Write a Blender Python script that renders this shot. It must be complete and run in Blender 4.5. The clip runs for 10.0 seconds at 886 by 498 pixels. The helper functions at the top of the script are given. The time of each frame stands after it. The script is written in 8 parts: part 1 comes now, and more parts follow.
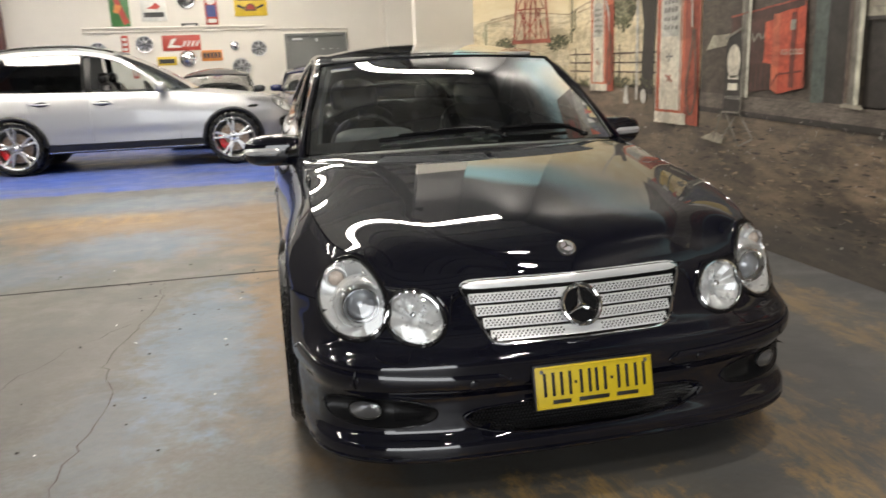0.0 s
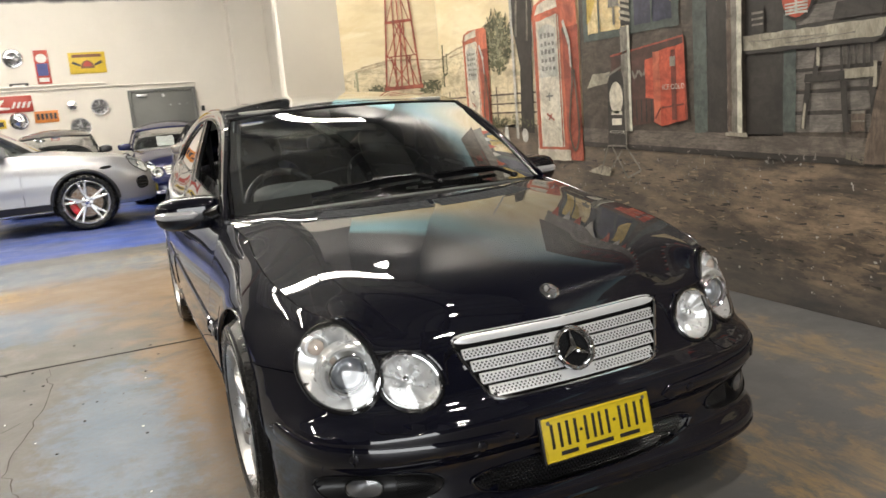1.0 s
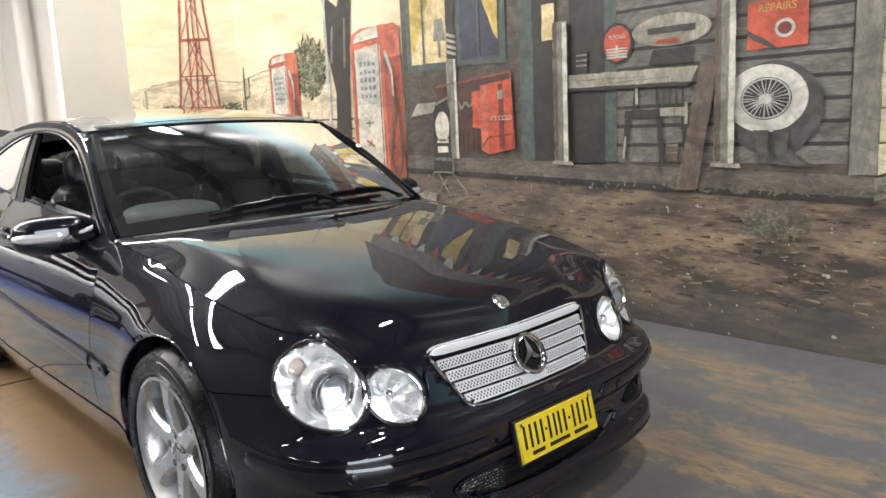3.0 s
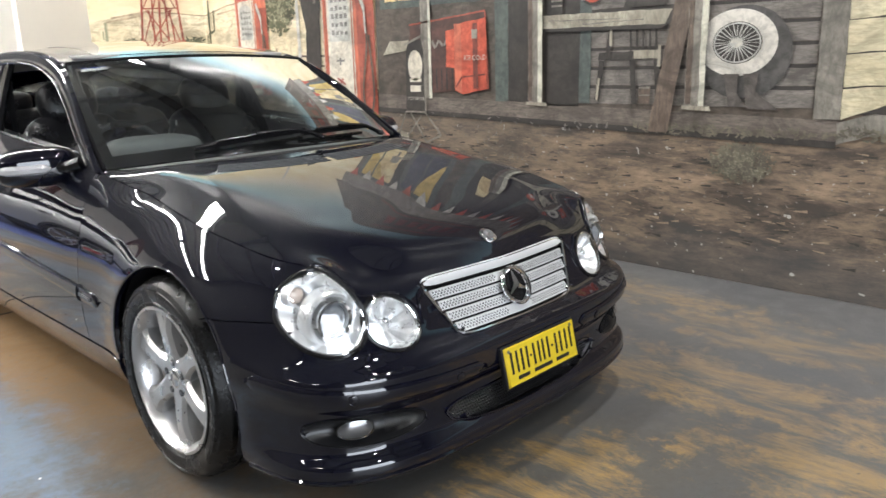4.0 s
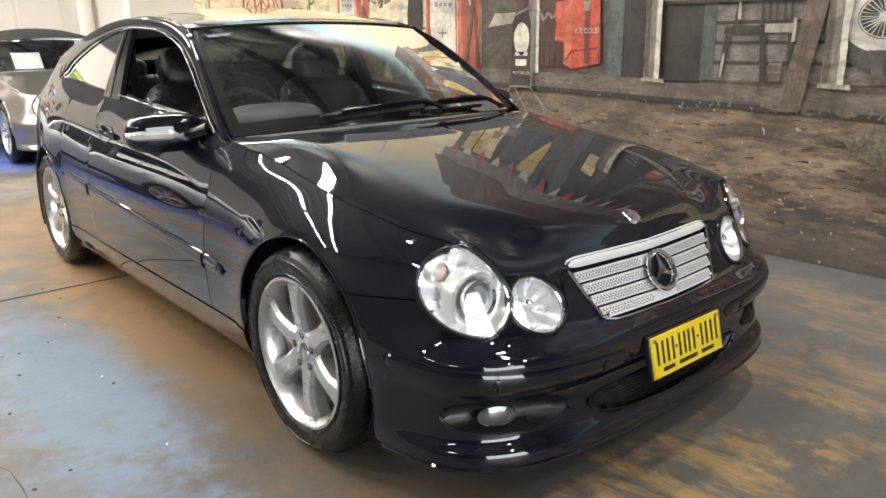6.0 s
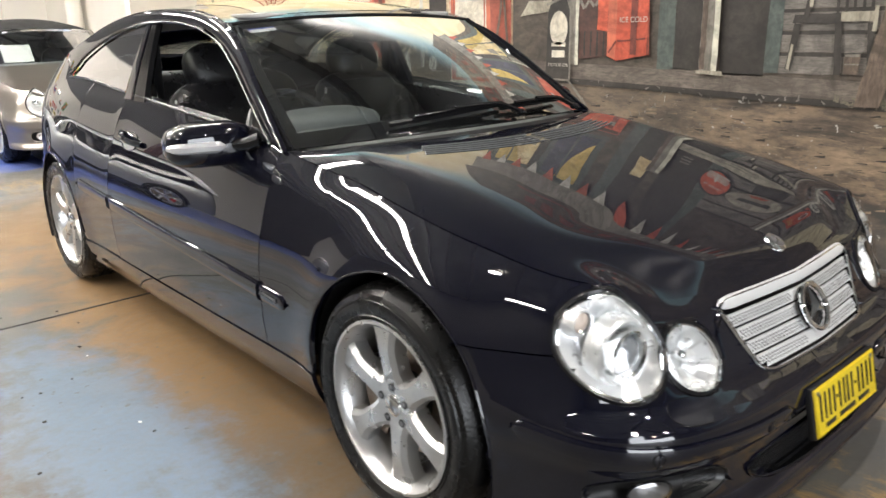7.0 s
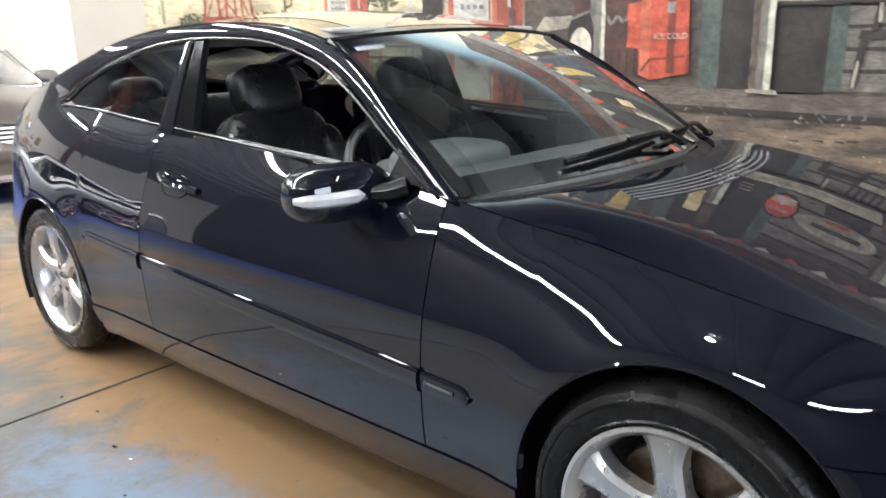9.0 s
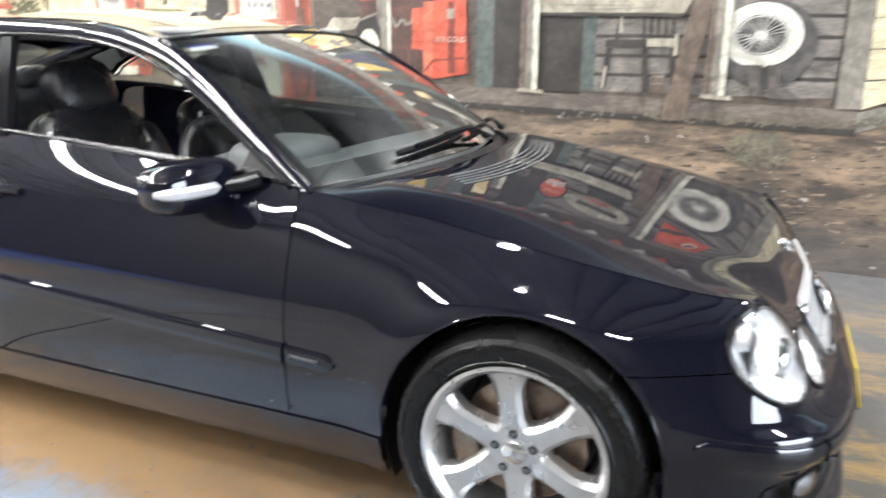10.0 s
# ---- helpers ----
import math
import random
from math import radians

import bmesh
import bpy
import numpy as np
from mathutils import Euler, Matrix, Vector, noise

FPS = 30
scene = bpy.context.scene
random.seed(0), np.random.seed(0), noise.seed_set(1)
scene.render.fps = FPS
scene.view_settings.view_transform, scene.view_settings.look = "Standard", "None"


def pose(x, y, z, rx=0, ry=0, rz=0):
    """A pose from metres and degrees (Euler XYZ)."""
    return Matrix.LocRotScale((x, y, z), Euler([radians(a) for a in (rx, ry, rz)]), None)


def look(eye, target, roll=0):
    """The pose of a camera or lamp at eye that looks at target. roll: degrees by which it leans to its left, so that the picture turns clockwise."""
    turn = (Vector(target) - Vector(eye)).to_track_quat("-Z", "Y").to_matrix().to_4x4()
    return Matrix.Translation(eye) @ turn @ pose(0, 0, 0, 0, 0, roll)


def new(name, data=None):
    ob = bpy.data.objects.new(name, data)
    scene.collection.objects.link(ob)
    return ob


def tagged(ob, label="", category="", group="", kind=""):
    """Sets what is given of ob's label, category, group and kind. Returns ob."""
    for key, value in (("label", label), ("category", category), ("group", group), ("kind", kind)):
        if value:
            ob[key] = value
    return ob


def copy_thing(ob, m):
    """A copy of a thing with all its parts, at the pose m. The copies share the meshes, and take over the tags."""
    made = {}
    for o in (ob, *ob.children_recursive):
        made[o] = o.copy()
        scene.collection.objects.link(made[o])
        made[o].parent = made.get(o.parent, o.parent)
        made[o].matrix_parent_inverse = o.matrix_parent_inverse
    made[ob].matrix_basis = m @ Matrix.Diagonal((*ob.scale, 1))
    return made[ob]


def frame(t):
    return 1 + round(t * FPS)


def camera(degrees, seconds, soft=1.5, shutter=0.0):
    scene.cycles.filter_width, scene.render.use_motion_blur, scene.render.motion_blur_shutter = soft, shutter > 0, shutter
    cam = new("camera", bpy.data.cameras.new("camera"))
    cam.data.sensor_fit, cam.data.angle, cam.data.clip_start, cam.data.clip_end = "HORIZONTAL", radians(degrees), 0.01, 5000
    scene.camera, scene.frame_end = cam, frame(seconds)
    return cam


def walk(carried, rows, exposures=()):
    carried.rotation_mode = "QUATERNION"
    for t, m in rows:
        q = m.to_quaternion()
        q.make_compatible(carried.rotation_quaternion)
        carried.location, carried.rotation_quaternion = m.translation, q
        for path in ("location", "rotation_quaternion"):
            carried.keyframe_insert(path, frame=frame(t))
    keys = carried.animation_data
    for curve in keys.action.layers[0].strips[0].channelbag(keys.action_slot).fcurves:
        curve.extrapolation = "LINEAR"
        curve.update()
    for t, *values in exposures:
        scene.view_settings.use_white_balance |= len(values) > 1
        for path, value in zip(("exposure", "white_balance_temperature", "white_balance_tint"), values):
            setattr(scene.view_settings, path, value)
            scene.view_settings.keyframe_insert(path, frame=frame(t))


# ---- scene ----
cam = camera(60.6, 10.0, soft=1.5, shutter=0.4)
PATH = [
    (0, (-0.805, -2.626, 1.228), (-0.4, -0.723, 0.762), -2.3),
    (0.5, (-0.947, -2.558, 1.243), (-0.305, -0.712, 0.819), -1.6),
    (1, (-1.109, -2.399, 1.249), (-0.329, -0.596, 0.875), -4.9),
    (1.5, (-1.252, -2.275, 1.253), (-0.335, -0.547, 0.837), -3.8),
    (2, (-1.485, -2.26, 1.279), (-0.376, -0.64, 0.897), -2.7),
    (2.2, (-1.537, -2.225, 1.258), (-0.350, -0.661, 0.882), -2.2),
    (3.3, (-1.679, -2.086, 1.249), (-0.294, -0.688, 0.894), -3.5),
    (3.5, (-1.712, -2.091, 1.25), (-0.3, -0.738, 0.831), -3.3),
    (4, (-1.765, -2.088, 1.241), (-0.375, -0.736, 0.752), -1.6),
    (4.5, (-1.818, -2.045, 1.251), (-0.634, -0.496, 0.805), -1.4),
    (5, (-1.871, -2.012, 1.249), (-0.874, -0.324, 0.854), 0.1),
    (5.5, (-1.882, -1.998, 1.22), (-0.682, -0.464, 0.765), -0.4),
    (5.7, (-1.859, -1.968, 1.213), (-0.627, -0.476, 0.707), -0.4),
    (6.8, (-1.820, -1.477, 1.239), (-0.577, -0.019, 0.666), -1.9),
    (7, (-1.846, -1.389, 1.248), (-0.58, 0.049, 0.674), -1.3),
    (7.5, (-1.946, -1.172, 1.258), (-0.652, 0.234, 0.667), -2.8),
    (8, (-1.956, -0.912, 1.259), (-0.641, 0.502, 0.737), -1.6),
    (8.5, (-1.948, -0.666, 1.256), (-0.584, 0.726, 0.808), -0.9),
    (9, (-2.035, -0.5, 1.253), (-0.576, 0.76, 0.718), -1.4),
    (9.5, (-2.228, -0.408, 1.297), (-0.594, 0.596, 0.726), -1.1),
    (9.8, (-2.302, -0.422, 1.287), (-0.593, 0.424, 0.682), 0.3),
    (10, (-2.348, -0.468, 1.285), (-0.578, 0.282, 0.733), 0.3),
]
walk(cam, [(t, look(eye, target, roll)) for t, eye, target, roll in PATH], exposures=((0, 1.20, 6900, 10), (0.6, 1.25, 6950, 10), (1.5, 1.42, 6950, 10), (2, 1.52, 6700, 10), (4, 1.86, 6250, 10), (5, 1.74, 6450, 10), (5.6, 1.82, 6650, 10), (7.5, 1.98, 6550, 10), (9, 2.16, 6050, 10), (9.5, 2.38, 6050, 10), (10, 2.7, 6100, 10)))

# world: a dim even fill as through far openings of the hall
world = bpy.data.worlds.new("world")
scene.world = world
world.use_nodes = True
bg = world.node_tree.nodes["Background"]
bg.inputs[0].default_value, bg.inputs[1].default_value = (0.74, 0.86, 1.0, 1), 0.9


# ---- building helpers ----
def mesh_ob(name, verts, faces, mat, parent=None, label="", smooth=True, sharp=35):
    me = bpy.data.meshes.new(name)
    me.from_pydata([tuple(v) for v in verts], [], faces)
    me.validate()
    if mat:
        me.materials.append(mat)
    if smooth:
        me.shade_smooth()
        me.set_sharp_from_angle(angle=radians(sharp))
    ob = new(name, me)
    if parent:
        ob.parent = parent
    if label:
        ob["label"] = label
    return ob


def part(name, bm, mat, parent, label="", smooth=True):
    """Links a bmesh as one mesh under a thing or a part."""
    me = bpy.data.meshes.new(name)
    bm.normal_update()
    bm.to_mesh(me)
    bm.free()
    me.materials.append(mat)
    if smooth:
        me.shade_smooth()
        me.set_sharp_from_angle(angle=radians(40))
    ob = new(name, me)
    ob.parent = parent
    if label:
        ob["label"] = label
    return ob


def empty(name, m=None):
    ob = new(name)
    ob.empty_display_size = 0.1
    if m:
        ob.matrix_world = m
    return ob


def box_bm(x0, x1, y0, y1, z0, z1, bevel=0.0, m=None, seg=2):
    bm = bmesh.new()
    bmesh.ops.create_cube(bm, size=1.0)
    for v in bm.verts:
        v.co = Vector(((x0 + x1) / 2 + v.co.x * (x1 - x0), (y0 + y1) / 2 + v.co.y * (y1 - y0), (z0 + z1) / 2 + v.co.z * (z1 - z0)))
    if bevel:
        bmesh.ops.bevel(bm, geom=bm.edges[:], offset=bevel, segments=seg, affect="EDGES", profile=0.5)
    if m:
        bmesh.ops.transform(bm, matrix=m, verts=bm.verts)
    return bm


def tube_data(points, radius, n=8, closed=False, flat=1.0):
    """Verts and faces of a tube along points."""
    pts = [Vector(p) for p in points]
    k = len(pts)
    verts, faces = [], []
    ref = Vector((0.123, 0.2, 1)).normalized()
    for i, p in enumerate(pts):
        a, b = (pts[i - 1], pts[(i + 1) % k]) if closed else (pts[max(i - 1, 0)], pts[min(i + 1, k - 1)])
        t = (b - a).normalized()
        if abs(t.dot(ref)) > 0.95:
            ref = Vector((1, 0.1, 0)).normalized()
        s = t.cross(ref).normalized()
        u = s.cross(t)
        r = radius[i] if isinstance(radius, (list, tuple)) else radius
        for j in range(n):
            w = 2 * math.pi * j / n
            verts.append(p + s * (math.cos(w) * r) + u * (math.sin(w) * r * flat))
    for i in range(k if closed else k - 1):
        for j in range(n):
            a, b = i * n + j, i * n + (j + 1) % n
            c, d = ((i + 1) % k) * n + (j + 1) % n, ((i + 1) % k) * n + j
            faces.append((a, b, c, d))
    if not closed:
        faces.append(tuple(range(n))[::-1])
        faces.append(tuple((k - 1) * n + j for j in range(n)))
    return verts, faces


def tube(name, points, radius, mat, parent, n=8, closed=False, label="", flat=1.0):
    v, f = tube_data(points, radius, n, closed, flat)
    return mesh_ob(name, v, f, mat, parent, label)


def lathe(name, profile, mat, parent, n=48, label="", m=None, closed=False):
    """Turns a profile of (radius, x) about the x axis."""
    verts, faces = [], []
    k = len(profile)
    for j in range(n):
        w = 2 * math.pi * j / n
        for r, x in profile:
            verts.append(Vector((x, r * math.cos(w), r * math.sin(w))))
    for j in range(n):
        for i in range(k if closed else k - 1):
            a, b = j * k + i, j * k + (i + 1) % k
            c, d = ((j + 1) % n) * k + (i + 1) % k, ((j + 1) % n) * k + i
            faces.append((a, b, c, d))
    if m:
        verts = [m @ v for v in verts]
    return mesh_ob(name, verts, faces, mat, parent, label)


def blob_data(c, r, e1=0.5, e2=0.5, nu=24, nv=16, m=None):
    """A superquadric: a rounded box or pillow."""
    def sp(v, e):
        return math.copysign(abs(v) ** e, v)
    verts, faces = [], []
    for i in range(nv + 1):
        p = -math.pi / 2 + math.pi * i / nv
        for j in range(nu):
            w = 2 * math.pi * j / nu
            v = Vector((r[0] * sp(math.cos(p), e1) * sp(math.cos(w), e2), r[1] * sp(math.cos(p), e1) * sp(math.sin(w), e2), r[2] * sp(math.sin(p), e1)))
            verts.append((m @ v if m else v) + Vector(c))
    for i in range(nv):
        for j in range(nu):
            faces.append((i * nu + j, i * nu + (j + 1) % nu, (i + 1) * nu + (j + 1) % nu, (i + 1) * nu + j))
    return verts, faces


def blob(name, c, r, mat, parent, e1=0.5, e2=0.5, label="", m=None, nu=24, nv=16):
    v, f = blob_data(c, r, e1, e2, nu, nv, m)
    return mesh_ob(name, v, f, mat, parent, label, sharp=60)


def curve(*keys):
    """A smooth, non-overshooting curve through (x, value) keys."""
    xs, ys = [k[0] for k in keys], [k[1] for k in keys]
    n = len(xs)
    h = [xs[i + 1] - xs[i] for i in range(n - 1)]
    d = [(ys[i + 1] - ys[i]) / h[i] for i in range(n - 1)]
    s = [d[0]] + [0.0 if d[i - 1] * d[i] <= 0 else 2 * d[i - 1] * d[i] / (d[i - 1] + d[i]) for i in range(1, n - 1)] + [d[-1]]

    def at(x):
        if x <= xs[0]:
            return ys[0]
        if x >= xs[-1]:
            return ys[-1]
        i = 0
        while x > xs[i + 1]:
            i += 1
        t = (x - xs[i]) / h[i]
        return ((1 + 2 * t) * (1 - t) ** 2 * ys[i] + t * (1 - t) ** 2 * h[i] * s[i]
                + t * t * (3 - 2 * t) * ys[i + 1] + t * t * (t - 1) * h[i] * s[i + 1])
    return at


def spline(keys, n):
    """n + 1 points of a Catmull-Rom curve through 2D or 3D keys."""
    p = [Vector(k) for k in keys]
    p = [2 * p[0] - p[1]] + p + [2 * p[-1] - p[-2]]
    out = []
    m = len(keys) - 1
    for j in range(n + 1):
        f = j / n * m
        i = min(int(f), m - 1)
        t = f - i
        a, b, c, d = p[i:i + 4]
        out.append(0.5 * ((2 * b) + (c - a) * t + (2 * a - 5 * b + 4 * c - d) * t * t + (3 * b - a - 3 * c + d) * t ** 3))
    return out


def shell(name, rows, mat, parent, thick=0.012, label="", flip=False, keep=None, sharp=35):
    """A sheet from rows of points with a thickness to its back and turned-in edges."""
    nv, nu = len(rows), len(rows[0])
    pts = np.array([[tuple(p) for p in r] for r in rows])
    du, dv = np.gradient(pts, axis=1), np.gradient(pts, axis=0)
    nor = np.cross(du, dv)
    nor /= np.linalg.norm(nor, axis=2, keepdims=True) + 1e-12
    if flip:
        nor = -nor
    verts = [tuple(v) for v in pts.reshape(-1, 3)]
    faces = []
    edges = {}
    for i in range(nv - 1):
        for j in range(nu - 1):
            if keep is not None and not keep(i, j):
                continue
            q = (i * nu + j, i * nu + j + 1, (i + 1) * nu + j + 1, (i + 1) * nu + j)
            faces.append(q[::-1] if flip else q)
            for a, b in zip(faces[-1], faces[-1][1:] + faces[-1][:1]):
                edges[(a, b)] = 1
    if thick:
        rim = [(a, b) for a, b in edges if (b, a) not in edges]
        flatn = nor.reshape(-1, 3)
        idx = {}

        def low(a, deep):
            if (a, deep) not in idx:
                idx[(a, deep)] = len(verts)
                v = pts.reshape(-1, 3)[a] - flatn[a] * (thick if deep else 0.0)
                verts.append(tuple(v))
            return idx[(a, deep)]
        for a, b in rim:
            faces.append((low(b, 0), low(a, 0), low(a, 1), low(b, 1)))
    return mesh_ob(name, verts, faces, mat, parent, label, sharp=sharp)


def coons(f0, f1, s0, s1, bump=None):
    """Rows of a patch between the curves f0, f1 (along u) and s0, s1 (along w)."""
    nu, nw = len(f0) - 1, len(s0) - 1
    rows = []
    for j in range(nw + 1):
        w = j / nw
        row = []
        for i in range(nu + 1):
            v = i / nu
            p = (f0[i] * (1 - w) + f1[i] * w + s0[j] * (1 - v) + s1[j] * v
                 - (f0[0] * ((1 - w) * (1 - v)) + f0[-1] * ((1 - w) * v) + f1[0] * (w * (1 - v)) + f1[-1] * (w * v)))
            if bump:
                p = p + bump(v * 2 - 1, w)
            row.append(p)
        rows.append(row)
    return rows


def bent_plate(rows, ahead, left, right, mid_z):
    """Relaxes a patch to the least bending between its fixed rim, led by the slopes of the sheets round it and a middle profile."""
    P = np.array([[tuple(p) for p in r] for r in rows])
    nv, nu = P.shape[:2]
    free = -np.ones((nv, nu), int)
    inner = [(j, i) for j in range(1, nv - 1) for i in range(1, nu - 1)]
    for k, (j, i) in enumerate(inner):
        free[j, i] = k
    n = len(inner)
    N, B = np.zeros((n, n)), np.zeros((n, 3))

    def tie(terms, const, weight):
        """One spring: the sum of factor * point + const is to vanish."""
        c = np.array(const, float)
        known = [(free[j, i], f) for j, i, f in terms if free[j, i] >= 0]
        for j, i, f in terms:
            if free[j, i] < 0:
                c = c + f * P[j, i]
        for a, fa in known:
            B[a] -= weight * fa * c
            for b, fb in known:
                N[a, b] += weight * fa * fb
    zero = (0.0, 0.0, 0.0)
    for j in range(nv):
        for i in range(nu):
            if 0 < i < nu - 1:
                tie(((j, i - 1, 1), (j, i, -2), (j, i + 1, 1)), zero, 0.35)
            if 0 < j < nv - 1:
                tie(((j - 1, i, 1), (j, i, -2), (j + 1, i, 1)), zero, 1.0)
            if i < nu - 1 and j < nv - 1:
                tie(((j, i, 1), (j, i + 1, -1), (j + 1, i, -1), (j + 1, i + 1, 1)), zero, 0.8)
    for i in range(1, nu - 1):
        e = P[0, i] - np.array(tuple(ahead[i]))
        step = np.linalg.norm(P[1, i] - P[0, i])
        tie(((1, i, 1),), -(P[0, i] + e / np.linalg.norm(e) * step), 3.0 if abs(P[0, i, 0]) < 0.33 else 0.15)
    for j in range(1, nv - 1):
        for i, k, rim in ((0, 1, left), (nu - 1, nu - 2, right)):
            e = P[j, i] - np.array(tuple(rim[j]))
            step = np.linalg.norm(P[j, k] - P[j, i])
            tie(((j, k, 1),), -(P[j, i] + e / np.linalg.norm(e) * step), 0.004)
    for j in range(1, nv - 1):
        w = j / (nv - 1)
        for i in range(1, nu - 1):
            q = P[j, i].copy()
            ridge = 0.34 + 0.24 * min(1.0, max(0.0, (q[1] + 0.60) / 0.95)) ** 0.8
            inside = min(1.0, (ridge - abs(q[0])) / 0.06)
            if inside > 0 and w > 0.03:
                q[2] = mid_z(q[1]) - 0.030 * q[0] ** 2 * min(1.0, w * 3)
                tie(((j, i, 1),), -q, 4.0 * inside * min(1.0, (w - 0.03) * 8))
    X = np.linalg.solve(N, B)
    for k, (j, i) in enumerate(inner):
        P[j, i] = X[k]
    return [[Vector(p) for p in r] for r in P]


# ---- materials ----
def nodes_of(name):
    m = bpy.data.materials.new(name)
    m.use_nodes = True
    nt = m.node_tree
    return m, nt, nt.nodes["Principled BSDF"]


def texco(nt, scale, kind="Object"):
    tc = nt.nodes.new("ShaderNodeTexCoord")
    mp = nt.nodes.new("ShaderNodeMapping")
    mp.inputs["Scale"].default_value = scale if isinstance(scale, tuple) else (scale,) * 3
    nt.links.new(tc.outputs[kind], mp.inputs["Vector"])
    return mp.outputs["Vector"]


def noise_tex(nt, scale, detail=4.0, rough=0.6, distort=0.0, kind="Object"):
    n = nt.nodes.new("ShaderNodeTexNoise")
    n.inputs["Scale"].default_value = 1.0
    n.inputs["Detail"].default_value, n.inputs["Roughness"].default_value, n.inputs["Distortion"].default_value = detail, rough, distort
    nt.links.new(texco(nt, scale, kind), n.inputs["Vector"])
    return n.outputs["Fac"]


def ramp(nt, fac, *stops):
    r = nt.nodes.new("ShaderNodeValToRGB")
    e = r.color_ramp.elements
    while len(e) < len(stops):
        e.new(0.5)
    for i, (p, c) in enumerate(stops):
        e[i].position = p
        e[i].color = (c, c, c, 1) if isinstance(c, (int, float)) else (*c, 1)
    nt.links.new(fac, r.inputs["Fac"])
    return r.outputs["Color"]


def mix(nt, fac, a, b, mode="MIX"):
    n = nt.nodes.new("ShaderNodeMix")
    n.data_type, n.blend_type = "RGBA", mode
    for sock, v in ((n.inputs[0], fac), (n.inputs[6], a), (n.inputs[7], b)):
        if isinstance(v, (int, float)):
            sock.default_value = v
        elif isinstance(v, tuple):
            sock.default_value = (*v, 1)
        else:
            nt.links.new(v, sock)
    return n.outputs[2]


def bump(nt, bsdf, height, strength=0.2, dist=0.01):
    b = nt.nodes.new("ShaderNodeBump")
    b.inputs["Strength"].default_value, b.inputs["Distance"].default_value = strength, dist
    nt.links.new(height, b.inputs["Height"])
    nt.links.new(b.outputs["Normal"], bsdf.inputs["Normal"])


def stuff(name, col, rough=0.5, metal=0.0, coat=0.0, var=0.12, scale=6.0, fine=60.0, bmp=0.0, spec=0.5, rvar=0.08, col2=None, stretch=(1, 1, 1)):
    """A surface with two scales of colour and gloss variation."""
    m, nt, b = nodes_of(name)
    c = tuple(col)
    d = tuple(col2) if col2 else tuple(max(0.0, v * (1 - 2 * var)) for v in c)
    big = noise_tex(nt, tuple(scale * s for s in stretch), 5.0, 0.65)
    small = noise_tex(nt, tuple(fine * s for s in stretch), 3.0, 0.6)
    base = mix(nt, ramp(nt, big, (0.35, 0.0), (0.65, 1.0)), c, d)
    base = mix(nt, ramp(nt, small, (0.3, 0.0), (0.8, min(0.9, var * 2))), base, tuple(v * 0.75 for v in c))
    nt.links.new(base, b.inputs["Base Color"])
    r = ramp(nt, big, (0.3, max(0.02, rough - rvar)), (0.7, min(1.0, rough + rvar)))
    nt.links.new(r, b.inputs["Roughness"])
    b.inputs["Metallic"].default_value = metal
    b.inputs["Coat Weight"].default_value = coat
    b.inputs["Coat Roughness"].default_value = 0.03
    b.inputs["Specular IOR Level"].default_value = spec
    if bmp:
        bump(nt, b, small, bmp, 0.004)
    return m


def car_paint(name, col, metal=0.35, rough=0.35, flake=0.25, coat=1.0, spec=0.25, haze=0.006):
    m, nt, b = nodes_of(name)
    v = nt.nodes.new("ShaderNodeTexVoronoi")
    nt.links.new(texco(nt, 900.0), v.inputs["Vector"])
    f = ramp(nt, v.outputs["Color"], (0.0, 0.0), (1.0, flake))
    dust = noise_tex(nt, 3.0, 6.0, 0.7)
    c = mix(nt, f, col, tuple(min(1.0, x * 1.6) for x in col))
    nt.links.new(c, b.inputs["Base Color"])
    b.inputs["Metallic"].default_value, b.inputs["Roughness"].default_value = metal, rough
    b.inputs["Specular IOR Level"].default_value = spec
    b.inputs["Coat Weight"].default_value = coat
    b.inputs["Coat IOR"].default_value = 1.66
    nt.links.new(ramp(nt, dust, (0.35, haze), (0.8, haze + 0.024)), b.inputs["Coat Roughness"])
    return m


def glass(name, tint=(0.9, 0.95, 0.94), gain=1.0):
    """A thin pane: clear with a tint, and mirroring more at grazing angles."""
    m = bpy.data.materials.new(name)
    m.use_nodes = True
    nt = m.node_tree
    nt.nodes.clear()
    out, mx = nt.nodes.new("ShaderNodeOutputMaterial"), nt.nodes.new("ShaderNodeMixShader")
    tr, gl, lw = nt.nodes.new("ShaderNodeBsdfTransparent"), nt.nodes.new("ShaderNodeBsdfGlossy"), nt.nodes.new("ShaderNodeLayerWeight")
    tr.inputs["Color"].default_value = (*tint, 1)
    gl.inputs["Roughness"].default_value = 0.012
    lw.inputs["Blend"].default_value = 0.5
    steps = (("POWER", 5.0), ("MULTIPLY", 0.9 * gain), ("ADD", 0.08 * gain))
    v = lw.outputs["Facing"]
    for op, k in steps:
        n = nt.nodes.new("ShaderNodeMath")
        n.operation = op
        n.use_clamp = op == "ADD"
        nt.links.new(v, n.inputs[0])
        n.inputs[1].default_value = k
        v = n.outputs[0]
    nt.links.new(v, mx.inputs[0])
    nt.links.new(tr.outputs[0], mx.inputs[1])
    nt.links.new(gl.outputs[0], mx.inputs[2])
    nt.links.new(mx.outputs[0], out.inputs[0])
    return m


def glow(name, col, strength):
    m, nt, b = nodes_of(name)
    b.inputs["Base Color"].default_value = (0.8, 0.8, 0.8, 1)
    b.inputs["Emission Color"].default_value = (*col, 1)
    b.inputs["Emission Strength"].default_value = strength
    return m


